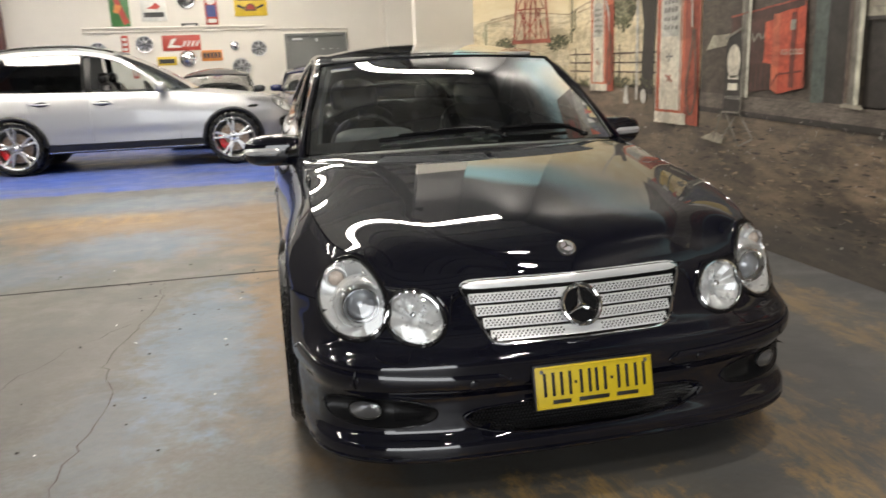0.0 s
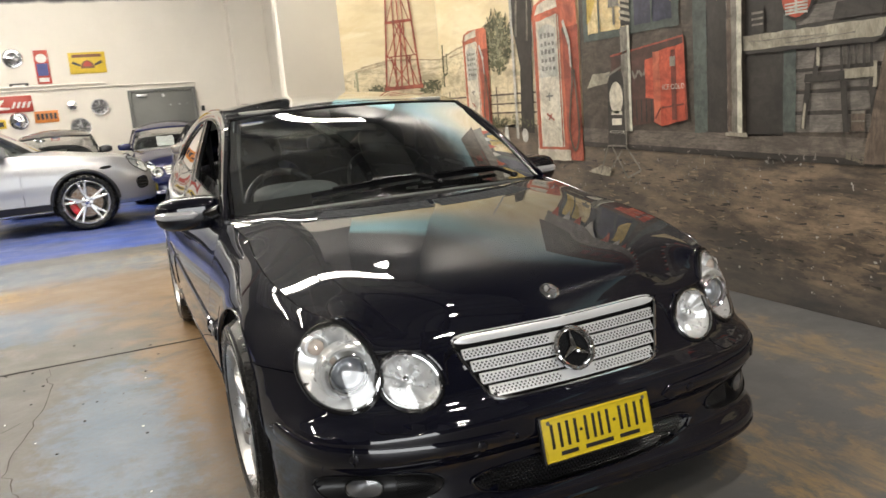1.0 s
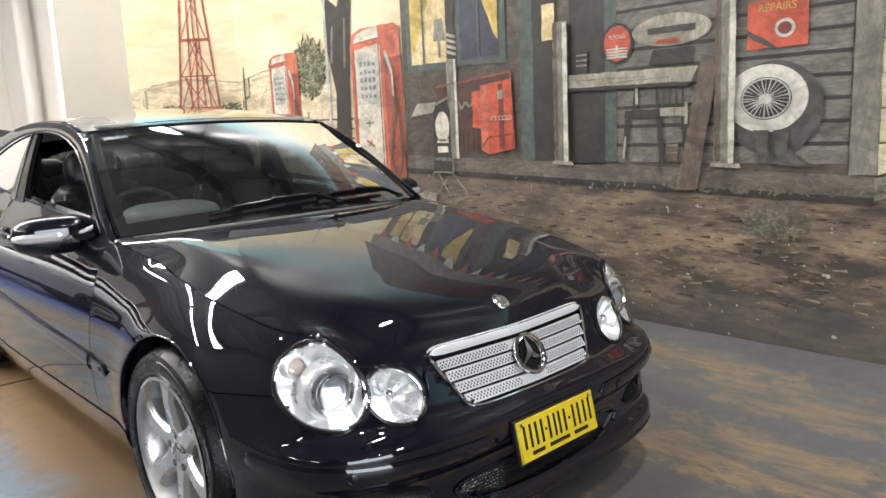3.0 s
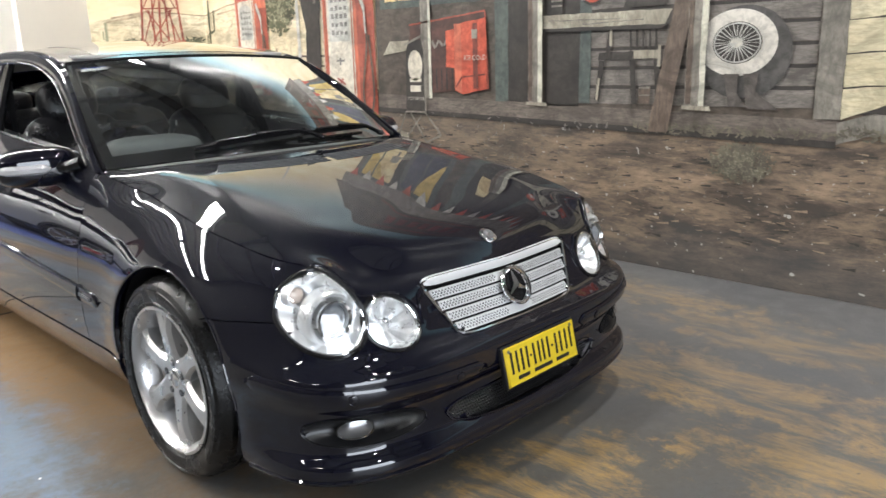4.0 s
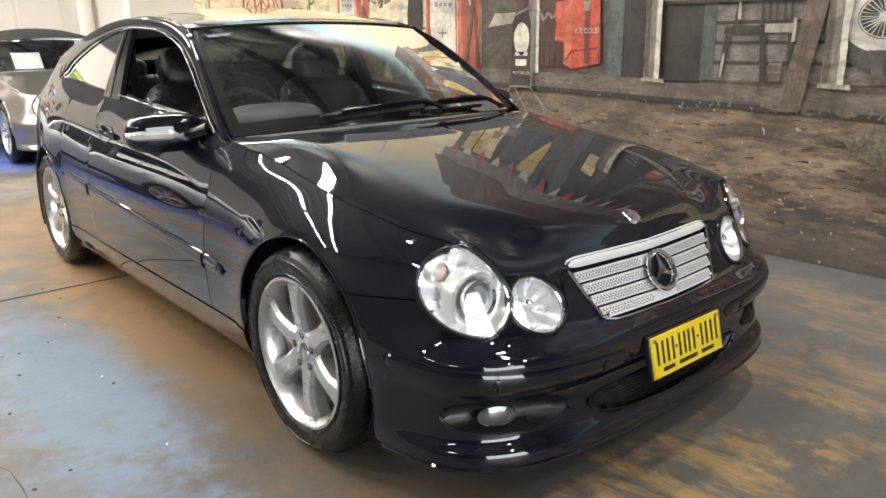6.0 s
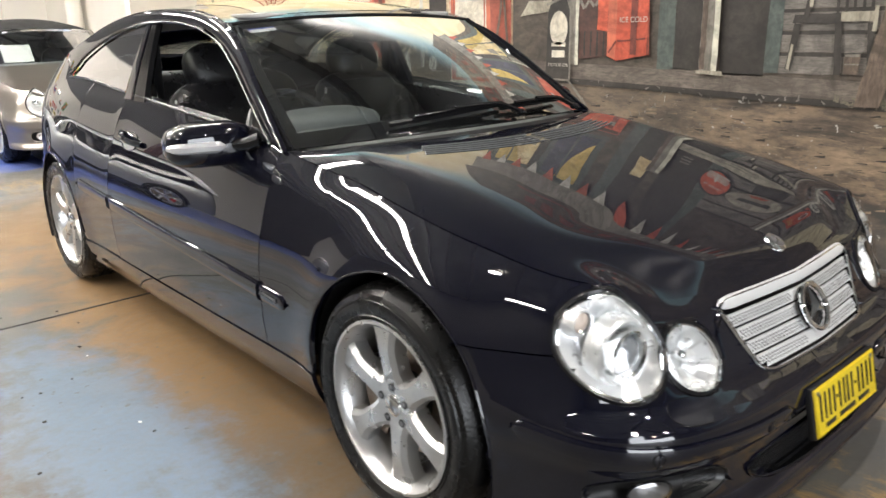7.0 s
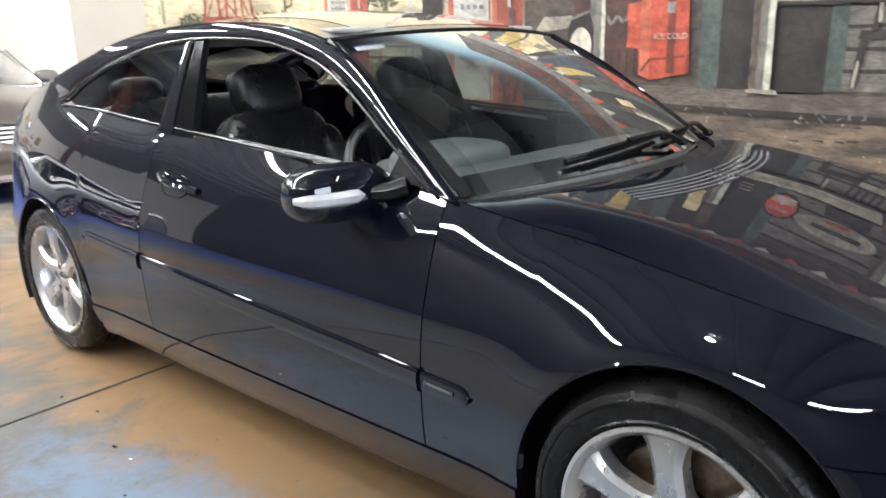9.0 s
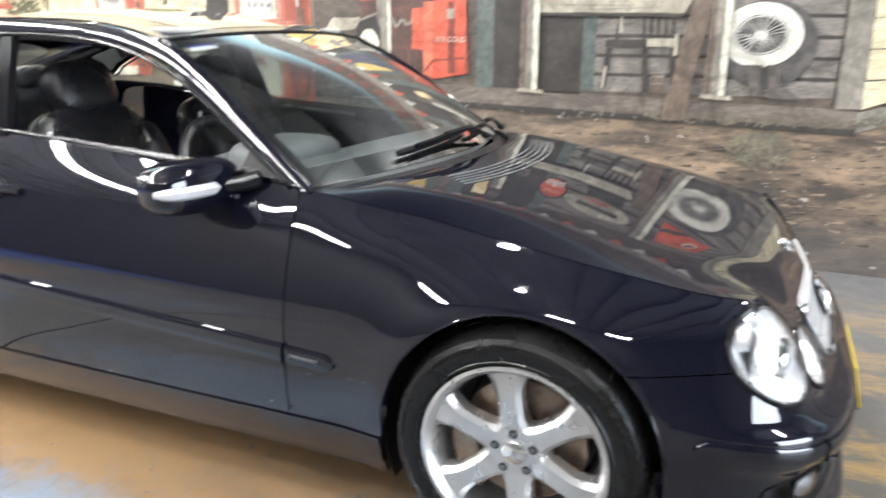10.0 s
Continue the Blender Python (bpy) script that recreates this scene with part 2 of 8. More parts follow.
PAINT_BLACK = car_paint("black_blue_paint", (0.0014, 0.0016, 0.0058), metal=0.0, rough=0.5, spec=0.04)
PAINT_SILVER = car_paint("silver_paint", (0.36, 0.365, 0.378), metal=0.8, rough=0.42, coat=0.6, haze=0.05)
PAINT_TAUPE = car_paint("taupe_silver_paint", (0.215, 0.192, 0.168), metal=0.75, rough=0.34, coat=1.0, haze=0.012)
PAINT_BLUE = car_paint("deep_blue_paint", (0.005, 0.008, 0.055), metal=0.3, rough=0.35)
PAINT_DARK = car_paint("dark_grey_paint", (0.02, 0.02, 0.022), metal=0.4, rough=0.35)
BLACK_PLASTIC = stuff("black_plastic", (0.012, 0.012, 0.013), 0.45, bmp=0.1, scale=12)
SATIN_BLACK = stuff("satin_black_trim", (0.008, 0.008, 0.009), 0.24, scale=9, spec=0.3, rvar=0.03)
FRAME_BLACK = stuff("matt_black_frame", (0.007, 0.007, 0.008), 0.16, scale=9, spec=0.14, rvar=0.02)
RUBBER = stuff("tyre_rubber", (0.006, 0.0058, 0.0058), 0.27, bmp=0.35, scale=14, fine=120, spec=0.3, rvar=0.14)
ALLOY = stuff("silver_alloy", (0.60, 0.60, 0.60), 0.30, metal=0.85, var=0.06, scale=10)
ALLOY_DARK = stuff("dark_alloy_barrel", (0.22, 0.22, 0.23), 0.42, metal=0.8, scale=10)
CHROME = stuff("chrome", (0.86, 0.86, 0.86), 0.07, metal=1.0, var=0.02, rvar=0.02)
GRILLE_SILVER = stuff("satin_silver_slat", (0.80, 0.81, 0.82), 0.34, metal=0.45, var=0.04)
REFLECTOR = stuff("lamp_reflector", (0.84, 0.845, 0.85), 0.30, metal=0.6, var=0.03, scale=30, rvar=0.06)
LAMP_LENS = glass("clear_lamp_lens", (0.97, 0.98, 0.98), 1.7)
CAR_GLASS = glass("green_tinted_glass", (0.86, 0.935, 0.92), 3.8)
SCREEN_GLASS = glass("green_tinted_windscreen", (0.86, 0.935, 0.92), 4.7)
TINT_GLASS = glass("dark_privacy_glass", (0.06, 0.065, 0.07), 0.45)
LEATHER = stuff("black_leather", (0.012, 0.012, 0.014), 0.28, bmp=0.3, scale=5, fine=220)
TRIM_GREY = stuff("grey_cabin_trim", (0.15, 0.16, 0.162), 0.55, bmp=0.15, scale=6, fine=180)
HEADLINER = stuff("pale_headliner", (0.42, 0.41, 0.39), 0.9, bmp=0.1)
CARPET = stuff("dark_carpet", (0.015, 0.015, 0.016), 0.95)
DISC = stuff("brake_disc_steel", (0.30, 0.26, 0.22), 0.4, metal=0.8, scale=25, col2=(0.17, 0.10, 0.06))
RED_CALIPER = stuff("red_caliper", (0.55, 0.02, 0.02), 0.3)
AMBER = stuff("clear_amber_lens", (0.72, 0.60, 0.52), 0.15)
PLATE_YELLOW = stuff("plate_yellow", (0.66, 0.49, 0.02), 0.38, var=0.05, scale=30)
PLATE_BLACK = stuff("plate_black", (0.01, 0.01, 0.01), 0.45)
WHITE_PAPER = stuff("white_card", (0.85, 0.85, 0.84), 0.7, var=0.02)
SOFT_TOP = stuff("black_canvas", (0.012, 0.012, 0.013), 0.85, bmp=0.3)
MESH_BLACK = stuff("black_mesh", (0.01, 0.01, 0.011), 0.35)
MIRROR_GLASS = stuff("mirror_glass", (0.8, 0.82, 0.84), 0.02, metal=1.0, var=0.0, rvar=0.0)

def coords(nt):
    tc = nt.nodes.new("ShaderNodeTexCoord")
    sp = nt.nodes.new("ShaderNodeSeparateXYZ")
    nt.links.new(tc.outputs["Object"], sp.inputs[0])
    return sp.outputs


def math_node(nt, op, a, b=0.0, c=0.0, clamp=False):
    n = nt.nodes.new("ShaderNodeMath")
    n.operation, n.use_clamp = op, clamp
    for sock, v in zip(n.inputs, (a, b, c)):
        if isinstance(v, (int, float)):
            sock.default_value = v
        else:
            nt.links.new(v, sock)
    return n.outputs[0]


def step_up(nt, v, at, soft):
    n = nt.nodes.new("ShaderNodeMapRange")
    n.interpolation_type = "SMOOTHSTEP"
    nt.links.new(v, n.inputs["Value"])
    n.inputs["From Min"].default_value, n.inputs["From Max"].default_value = at - soft, at + soft
    return n.outputs["Result"]


def patch(nt, xyz, cx, cy, rx, ry, soft, wobble):
    """A stain with a ragged outline: an ellipse whose radius is shaken by noise."""
    dx = math_node(nt, "DIVIDE", math_node(nt, "SUBTRACT", xyz[0], cx), rx)
    dy = math_node(nt, "DIVIDE", math_node(nt, "SUBTRACT", xyz[1], cy), ry)
    r = math_node(nt, "SQRT", math_node(nt, "ADD", math_node(nt, "MULTIPLY", dx, dx), math_node(nt, "MULTIPLY", dy, dy)))
    r = math_node(nt, "ADD", r, wobble)
    return math_node(nt, "SUBTRACT", 1.0, step_up(nt, r, 1.0, soft))


def floor_material():
    m, nt, b = nodes_of("worn_painted_concrete")
    xyz = coords(nt)
    big = noise_tex(nt, 0.9, 6.0, 0.62)
    mid = noise_tex(nt, 3.2, 7.0, 0.68, 0.4)
    fine = noise_tex(nt, 38.0, 5.0, 0.7)
    grit = noise_tex(nt, 170.0, 3.0, 0.6)
    # grey slab with bluish remains of an old coat
    c = mix(nt, ramp(nt, big, (0.38, 0.0), (0.62, 1.0)), (0.086, 0.081, 0.073), (0.118, 0.110, 0.096))
    c = mix(nt, ramp(nt, mid, (0.52, 0.0), (0.68, 0.28)), c, (0.115, 0.138, 0.162))
    c = mix(nt, ramp(nt, noise_tex(nt, (1.5, 2.6, 1.0), 6.0, 0.65), (0.52, 0.0), (0.70, 0.6)), c, (0.160, 0.150, 0.128))
    wob = math_node(nt, "MULTIPLY", math_node(nt, "SUBTRACT", mid, 0.5), 2.6)
    wob2 = math_node(nt, "MULTIPLY", math_node(nt, "SUBTRACT", noise_tex(nt, 7.0, 8.0, 0.75), 0.5), 3.2)
    torn = ramp(nt, noise_tex(nt, (7.5, 2.4, 1.0), 9.0, 0.82, 0.5), (0.44, 0.0), (0.58, 1.0))
    brown = mix(nt, mid, (0.265, 0.157, 0.064), (0.188, 0.108, 0.044))
    tan = mix(nt, fine, (0.46, 0.30, 0.11), (0.33, 0.21, 0.08))
    for cx, cy, rx, ry, k in ((-0.66, 1.5, 0.40, 1.7, 0.95), (-1.3, 4.1, 1.5, 1.0, 0.6), (-2.6, 4.6, 0.9, 0.6, 0.4), (-0.3, 3.6, 0.7, 0.7, 0.6)):
        f = math_node(nt, "MULTIPLY", patch(nt, xyz, cx, cy, rx, ry, 0.35, wob), k)
        c = mix(nt, f, c, brown)
    # two darker ragged patches on the slab, beside and ahead of the coupe
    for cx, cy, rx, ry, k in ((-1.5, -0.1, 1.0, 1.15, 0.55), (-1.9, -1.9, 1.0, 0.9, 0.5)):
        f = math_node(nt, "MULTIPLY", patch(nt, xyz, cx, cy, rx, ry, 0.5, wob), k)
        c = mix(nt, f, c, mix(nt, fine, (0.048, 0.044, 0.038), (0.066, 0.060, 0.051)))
    for cx, cy, rx, ry, k in ((1.74, 0.2, 0.20, 0.95, 1.0), (0.88, -0.9, 0.24, 0.80, 1.0), (1.50, -0.95, 0.22, 0.60, 0.8), (-0.15, -0.88, 0.40, 0.24, 0.9), (0.5, -1.8, 0.3, 0.7, 0.8), (-0.9, 5.6, 1.2, 0.35, 0.7), (-2.4, 4.6, 0.7, 0.3, 0.7)):
        f = math_node(nt, "MULTIPLY", math_node(nt, "MULTIPLY", patch(nt, xyz, cx, cy, rx, ry, 0.22, wob2), k), torn)
        c = mix(nt, f, c, tan)
    for cx, cy, rx, ry, k in ((-1.9, 3.4, 0.6, 0.5, 0.75), (-1.9, 5.4, 1.3, 0.5, 0.6), (-1.22, 1.0, 0.24, 0.9, 0.8), (-1.45, 0.1, 0.25, 0.5, 0.25), (-2.9, 2.7, 0.8, 0.35, 0.4), (1.0, -1.9, 0.6, 0.2, 0.35)):
        f = math_node(nt, "MULTIPLY", patch(nt, xyz, cx, cy, rx, ry, 0.5, wob2), k)
        c = mix(nt, f, c, (0.125, 0.185, 0.265))
    # grey-blue bay in front of the painted wall
    bay = math_node(nt, "MULTIPLY", step_up(nt, xyz[0], 0.55, 0.5), math_node(nt, "SUBTRACT", 1.0, step_up(nt, xyz[1], 3.0, 1.0)))
    c = mix(nt, math_node(nt, "MULTIPLY", bay, 0.45), c, (0.13, 0.135, 0.15))
    # blue painted bays at the back, scuffed
    edge = math_node(nt, "ADD", xyz[1], math_node(nt, "MULTIPLY", math_node(nt, "SUBTRACT", mid, 0.5), 0.5))
    blue = step_up(nt, edge, 6.5, 0.05)
    scuff = ramp(nt, noise_tex(nt, (0.7, 1.6, 1.0), 7.0, 0.7), (0.40, 1.0), (0.68, 0.25))
    c = mix(nt, math_node(nt, "MULTIPLY", blue, scuff), c, (0.025, 0.075, 0.36))
    c = mix(nt, ramp(nt, fine, (0.35, 0.35), (0.6, 0.0)), c, (0.13, 0.13, 0.13))
    # chips and grit
    chips = ramp(nt, noise_tex(nt, 21.0, 2.0, 0.5), (0.70, 0.0), (0.72, 0.8))
    c = mix(nt, chips, c, (0.09, 0.09, 0.09))
    nt.links.new(c, b.inputs["Base Color"])
    nt.links.new(ramp(nt, mid, (0.35, 0.32), (0.70, 0.56)), b.inputs["Roughness"])
    b.inputs["Specular IOR Level"].default_value = 0.27
    b.inputs["Coat Weight"].default_value = 0.03
    b.inputs["Coat Roughness"].default_value = 0.22
    bump(nt, b, math_node(nt, "ADD", fine, math_node(nt, "MULTIPLY", grit, 0.4)), 0.18, 0.004)
    return m




def two_tone_wall():
    """White render that gives way to a dark upper band near the roof."""
    m = stuff("white_wall_paint", (0.76, 0.72, 0.65), 0.6, var=0.03, scale=0.8, fine=25, bmp=0.1)
    nt = m.node_tree
    bs = next(n for n in nt.nodes if n.type == "BSDF_PRINCIPLED")
    was = bs.inputs["Base Color"].links[0].from_socket
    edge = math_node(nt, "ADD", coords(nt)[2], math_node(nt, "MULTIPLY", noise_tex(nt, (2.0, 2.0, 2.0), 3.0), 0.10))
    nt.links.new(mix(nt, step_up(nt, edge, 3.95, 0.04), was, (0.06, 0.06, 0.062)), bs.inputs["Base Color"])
    return m


WALL_WHITE = two_tone_wall()
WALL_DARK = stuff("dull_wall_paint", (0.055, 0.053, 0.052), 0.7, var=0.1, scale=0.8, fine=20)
CEILING = stuff("grey_ceiling_sheet", (0.25, 0.26, 0.255), 0.7, var=0.15, scale=0.7, fine=9)
STEEL_RED = stuff("dark_red_steel", (0.10, 0.025, 0.02), 0.5)
DOOR_GREY = stuff("grey_door_paint", (0.16, 0.165, 0.155), 0.45, var=0.06, scale=2.5)
JOINT = stuff("dark_joint", (0.035, 0.033, 0.03), 0.9)
CRACK = stuff("crack_dirt", (0.065, 0.056, 0.048), 0.95)
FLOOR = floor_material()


def slab(name, x0, x1, y0, y1, z0, z1, mat, label, category="wall", bev=0.0):
    ob = part(name, box_bm(x0, x1, y0, y1, z0, z1, bev), mat, None, smooth=False)
    return tagged(ob, label, category, kind="structure")


ROOF_Z = 5.6
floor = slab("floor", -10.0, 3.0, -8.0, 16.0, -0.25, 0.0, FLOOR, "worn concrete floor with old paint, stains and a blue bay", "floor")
ceiling = slab("ceiling", -10.0, 3.0, -8.0, 16.0, ROOF_Z, ROOF_Z + 0.2, CEILING, "grey sheet ceiling of the hall with steel purlins", "ceiling")
purlins = bmesh.new()
for k in range(20):
    y = -7.4 + 1.15 * k
    bmesh.ops.create_cube(purlins, size=1.0, matrix=Matrix.Translation((-3.5, y, ROOF_Z - 0.09)) @ Matrix.Diagonal((12.7, 0.05, 0.178, 1)))
part("ceiling_purlins", purlins, stuff("dark_purlin_steel", (0.16, 0.16, 0.165), 0.6), ceiling, smooth=False)
roof_beam = slab("roof_beam", 0.64, 0.86, -7.79, 15.1, ROOF_Z - 0.40, ROOF_Z - 0.18, stuff("dark_beam_steel", (0.03, 0.03, 0.032), 0.6), "dark steel roof beam under the purlins", "beam")
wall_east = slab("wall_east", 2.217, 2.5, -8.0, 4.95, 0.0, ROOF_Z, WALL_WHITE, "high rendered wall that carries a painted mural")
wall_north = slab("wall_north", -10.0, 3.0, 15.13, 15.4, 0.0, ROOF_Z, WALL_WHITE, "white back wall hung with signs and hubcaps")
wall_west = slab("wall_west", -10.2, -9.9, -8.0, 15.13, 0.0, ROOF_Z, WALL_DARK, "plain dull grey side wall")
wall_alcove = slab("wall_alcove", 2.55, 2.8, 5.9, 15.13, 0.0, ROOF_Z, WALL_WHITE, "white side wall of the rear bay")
# front wall with a wide open roller door
wall_south = empty("wall_south")
tagged(wall_south, "dull grey front wall with a wide open doorway", "wall", kind="structure")
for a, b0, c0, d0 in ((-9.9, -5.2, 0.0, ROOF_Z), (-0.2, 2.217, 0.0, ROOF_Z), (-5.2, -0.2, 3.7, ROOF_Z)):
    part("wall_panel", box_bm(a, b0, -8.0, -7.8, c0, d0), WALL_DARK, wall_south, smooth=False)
yard = slab("ground", -60, 60, -70.0, -8.0, -0.3, -0.02, stuff("yard_concrete", (0.35, 0.34, 0.33), 0.9, scale=0.4), "pale concrete yard outside the open door", "ground")


def slanted_wall(name, ax, ay, bx, by, thick, mat, label):
    """An upright wall from a to b, its thickness to the right of that way."""
    a, b = Vector((ax, ay, 0)), Vector((bx, by, 0))
    e = (b - a).normalized()
    n = Vector((e.y, -e.x, 0)) * thick
    bm = bmesh.new()
    lo = [bm.verts.new(p) for p in (a, b, b + n, a + n)]
    hi = [bm.verts.new(v.co + Vector((0, 0, ROOF_Z))) for v in lo]
    bm.faces.new(lo[::-1])
    bm.faces.new(hi)
    for i in range(4):
        bm.faces.new((lo[i], lo[(i + 1) % 4], hi[(i + 1) % 4], hi[i]))
    bmesh.ops.recalc_face_normals(bm, faces=bm.faces)
    return tagged(part(name, bm, mat, None, smooth=False), label, "wall", kind="structure")


wall_corner = slanted_wall("wall_corner", 2.217, 4.95, 1.41, 5.72, 0.2, WALL_WHITE, "slanted corner wall with the end of the mural")
wall_pier = slanted_wall("wall_pier", 1.41, 5.72, 0.75, 5.64, 0.09, WALL_WHITE, "white pier at the end of the mural")
column_1 = slab("column_1", 1.79, 2.55, 14.75, 15.13, 0.0, ROOF_Z, WALL_WHITE, "white boxed column in the back corner", "column", 0.02)
pipe_column = lathe("downpipe", [(0.0, 0.0), (0.13, 0.0), (0.13, ROOF_Z - 0.002), (0.0, ROOF_Z - 0.002)], WALL_WHITE, None, 24, m=pose(2.35, 12.5, 0.001, 0, -90, 0))
tagged(pipe_column, "white painted round downpipe against the wall", "pipe", kind="structure")
column_2 = slab("column_2", -6.25, -5.98, 14.6, 14.9, 0.0, ROOF_Z, STEEL_RED, "dark red steel column", "column", 0.01)

# saw cut across the slab, and its cracks
saw = part("trim", box_bm(-9.8, 2.2, 2.205, 2.217, 0.0, 0.003), JOINT, None, smooth=False)
tagged(saw, "dark saw-cut joint across the slab", "joint", kind="structure")
saw2 = part("trim", box_bm(-9.8, 1.2, -1.9, -1.89, 0.0, 0.003), JOINT, None, smooth=False)
tagged(saw2, "dark saw-cut joint across the slab", "joint", kind="structure")


def crack(points, seed, w=0.0042):
    rng = random.Random(seed)
    pts = []
    for (x0, y0), (x1, y1) in zip(points, points[1:]):
        for k in range(9):
            t = k / 9
            pts.append((x0 + (x1 - x0) * t + rng.uniform(-0.018, 0.018), y0 + (y1 - y0) * t + rng.uniform(-0.02, 0.02)))
    verts, faces = [], []
    for i, (x, y) in enumerate(pts):
        h = w * rng.uniform(0.25, 0.8)
        verts += [(x - h, y, 0.003), (x + h, y, 0.003)]
        if i:
            faces.append((2 * i - 2, 2 * i - 1, 2 * i + 1, 2 * i))
    return tagged(mesh_ob("trim", verts, faces, CRACK, None, smooth=False), "thin wandering crack in the concrete", "crack", kind="structure")


crack(((-1.54, 2.15), (-1.53, 1.62), (-1.64, 0.82), (-1.54, 0.40), (-1.58, -0.30), (-1.50, -0.9)), 3)
crack(((-1.62, 1.35), (-1.85, 1.05), (-2.1, 0.4)), 5, 0.004)

# crumbs and droppings on the slab
def litter():
    rng = random.Random(11)
    for i in range(46):
        x, y = rng.uniform(-2.3, -0.95), rng.uniform(-0.2, 2.6)
        pale = i % 7 == 0
        r = rng.uniform(0.004, 0.007) if pale else rng.uniform(0.004, 0.010)
        v, f = blob_data((x, y, r * 0.3), (r, r * rng.uniform(0.5, 1.0), r * 0.35), 1, 1, 8, 5, pose(0, 0, 0, 0, 0, rng.uniform(0, 180)))
        tagged(mesh_ob("crumb", v, f, WHITE_PAPER if pale else JOINT, None), "small pale chip on the concrete" if pale else "small dark crumb on the concrete", "debris", "crumbs on the slab")


litter()

# ---- lights: rows of fluorescent battens ----
TUBE = glow("glowing_diffuser", (1.0, 0.96, 0.89), 26.0)
BATTEN = stuff("white_batten_steel", (0.8, 0.8, 0.8), 0.4)


def batten_light():
    thing = empty("ceiling_light")
    part("housing", box_bm(-0.76, 0.76, -0.145, 0.145, 0.0, 0.06, 0.01), BATTEN, thing)
    part("diffuser", box_bm(-0.73, 0.73, -0.13, 0.13, -0.035, -0.001, 0.012), TUBE, thing, "glowing white diffuser")
    for x in (-0.5, 0.5):
        part("hanger", box_bm(x - 0.006, x + 0.006, -0.006, 0.006, 0.058, 0.5), BATTEN, thing)
    return tagged(thing, "white fluorescent batten with a diffuser, hung from the ceiling", "ceiling light", "hall battens")


LIGHT_Z = ROOF_Z - 0.5
first = batten_light()
first.matrix_world = pose(-2.0, 5.0, LIGHT_Z)
spots = [(x, y, 0) for x in (-8.2, -6.65, -5.1, -3.55, -0.45, 1.08) for y in (5.0,)]
spots += [(x, 7.6, 0) for x in (-8.8, -7.1, -5.4, -3.7, -2.0)] + [(x, y, 0) for x in (-3.6, -1.2) for y in (9.6, 12.4)] + [(-8.4, y, 90) for y in (-3.6, 0.2)]
for lx, ly, rz in spots:
    copy_thing(first, pose(lx, ly, LIGHT_Z, 0, 0, rz))

BAY_GLOW = glow("glowing_bay_lens", (1.0, 0.96, 0.90), 195.0)


def high_bay_lamp():
    thing = empty("high_bay_lamp")
    lathe("reflector", [(0.07, 0.26), (0.10, 0.20), (0.11, 0.06), (0.13, 0.0), (0.118, 0.004)], BATTEN, thing, 32, m=pose(0, 0, 0, 0, -90, 0))
    lathe("lens", [(0.0, -0.012), (0.06, -0.010), (0.10, -0.002), (0.115, 0.008)], BAY_GLOW, thing, 32, "round glowing lens", m=pose(0, 0, 0, 0, -90, 0))
    part("hanger", box_bm(-0.008, 0.008, -0.008, 0.008, 0.2, 0.5), BATTEN, thing)
    return tagged(thing, "round white high-bay lamp hung from the ceiling", "ceiling light", "hall bay lamps")


bay = high_bay_lamp()
bay.matrix_world = pose(-2.5, 0.9, LIGHT_Z)
# last two: unseen lamps added to brighten the floor ahead of the coupe
for lx, ly in ((1.0, -1.0), (-4.8, 1.2), (-0.6, -5.2), (0.9, -3.3)):
    copy_thing(bay, pose(lx, ly, LIGHT_Z))

sky_lamp = new("door_daylight", bpy.data.lights.new("door_daylight", "AREA"))
sky_lamp.data.shape, sky_lamp.data.size, sky_lamp.data.size_y = "RECTANGLE", 4.9, 3.6
sky_lamp.data.energy, sky_lamp.data.color = 95, (0.95, 0.97, 1.0)
sky_lamp.matrix_world = look((-2.7, -7.75, 1.9), (-2.7, 0, 1.7))


# ---- the mural ----
def paint(name, a, b, scale=2.0, stretch=(1, 1, 1), fine=22.0, rough=0.5, wear=0.12):
    """Brushed wall paint between two hues with streaks, scratches and a dull varnish."""
    m, nt, bs = nodes_of("mural_" + name)
    n1 = noise_tex(nt, tuple(scale * s for s in stretch), 7.0, 0.72, 0.9)
    n2 = noise_tex(nt, tuple(fine * s for s in stretch), 4.0, 0.65, 0.5)
    n3 = noise_tex(nt, (3.4, 3.4, 4.6), 6.0, 0.7, 1.4)
    dark = tuple(v * 0.42 for v in a)
    c = mix(nt, ramp(nt, n1, (0.34, 0.0), (0.62, 1.0)), a, b)
    c = mix(nt, ramp(nt, n3, (0.36, 0.75), (0.54, 0.0)), c, dark)
    c = mix(nt, ramp(nt, n3, (0.58, 0.0), (0.72, 0.35)), c, tuple(min(0.9, v * 1.25 + 0.01) for v in b))
    c = mix(nt, ramp(nt, n2, (0.34, 0.6), (0.56, 0.0)), c, tuple(v * 0.5 for v in a))
    c = mix(nt, ramp(nt, noise_tex(nt, 9.0, 8.0, 0.8), (0.60, 0.0), (0.74, wear)), c, (0.40, 0.37, 0.33))
    dust = ramp(nt, noise_tex(nt, 1.3, 7.0, 0.7), (0.30, 0.03), (0.70, 0.17))
    c = mix(nt, dust, c, (0.18, 0.155, 0.13))
    nt.links.new(c, bs.inputs["Base Color"])
    bs.inputs["Roughness"].default_value = rough
    bump(nt, bs, n2, 0.1, 0.003)
    return m


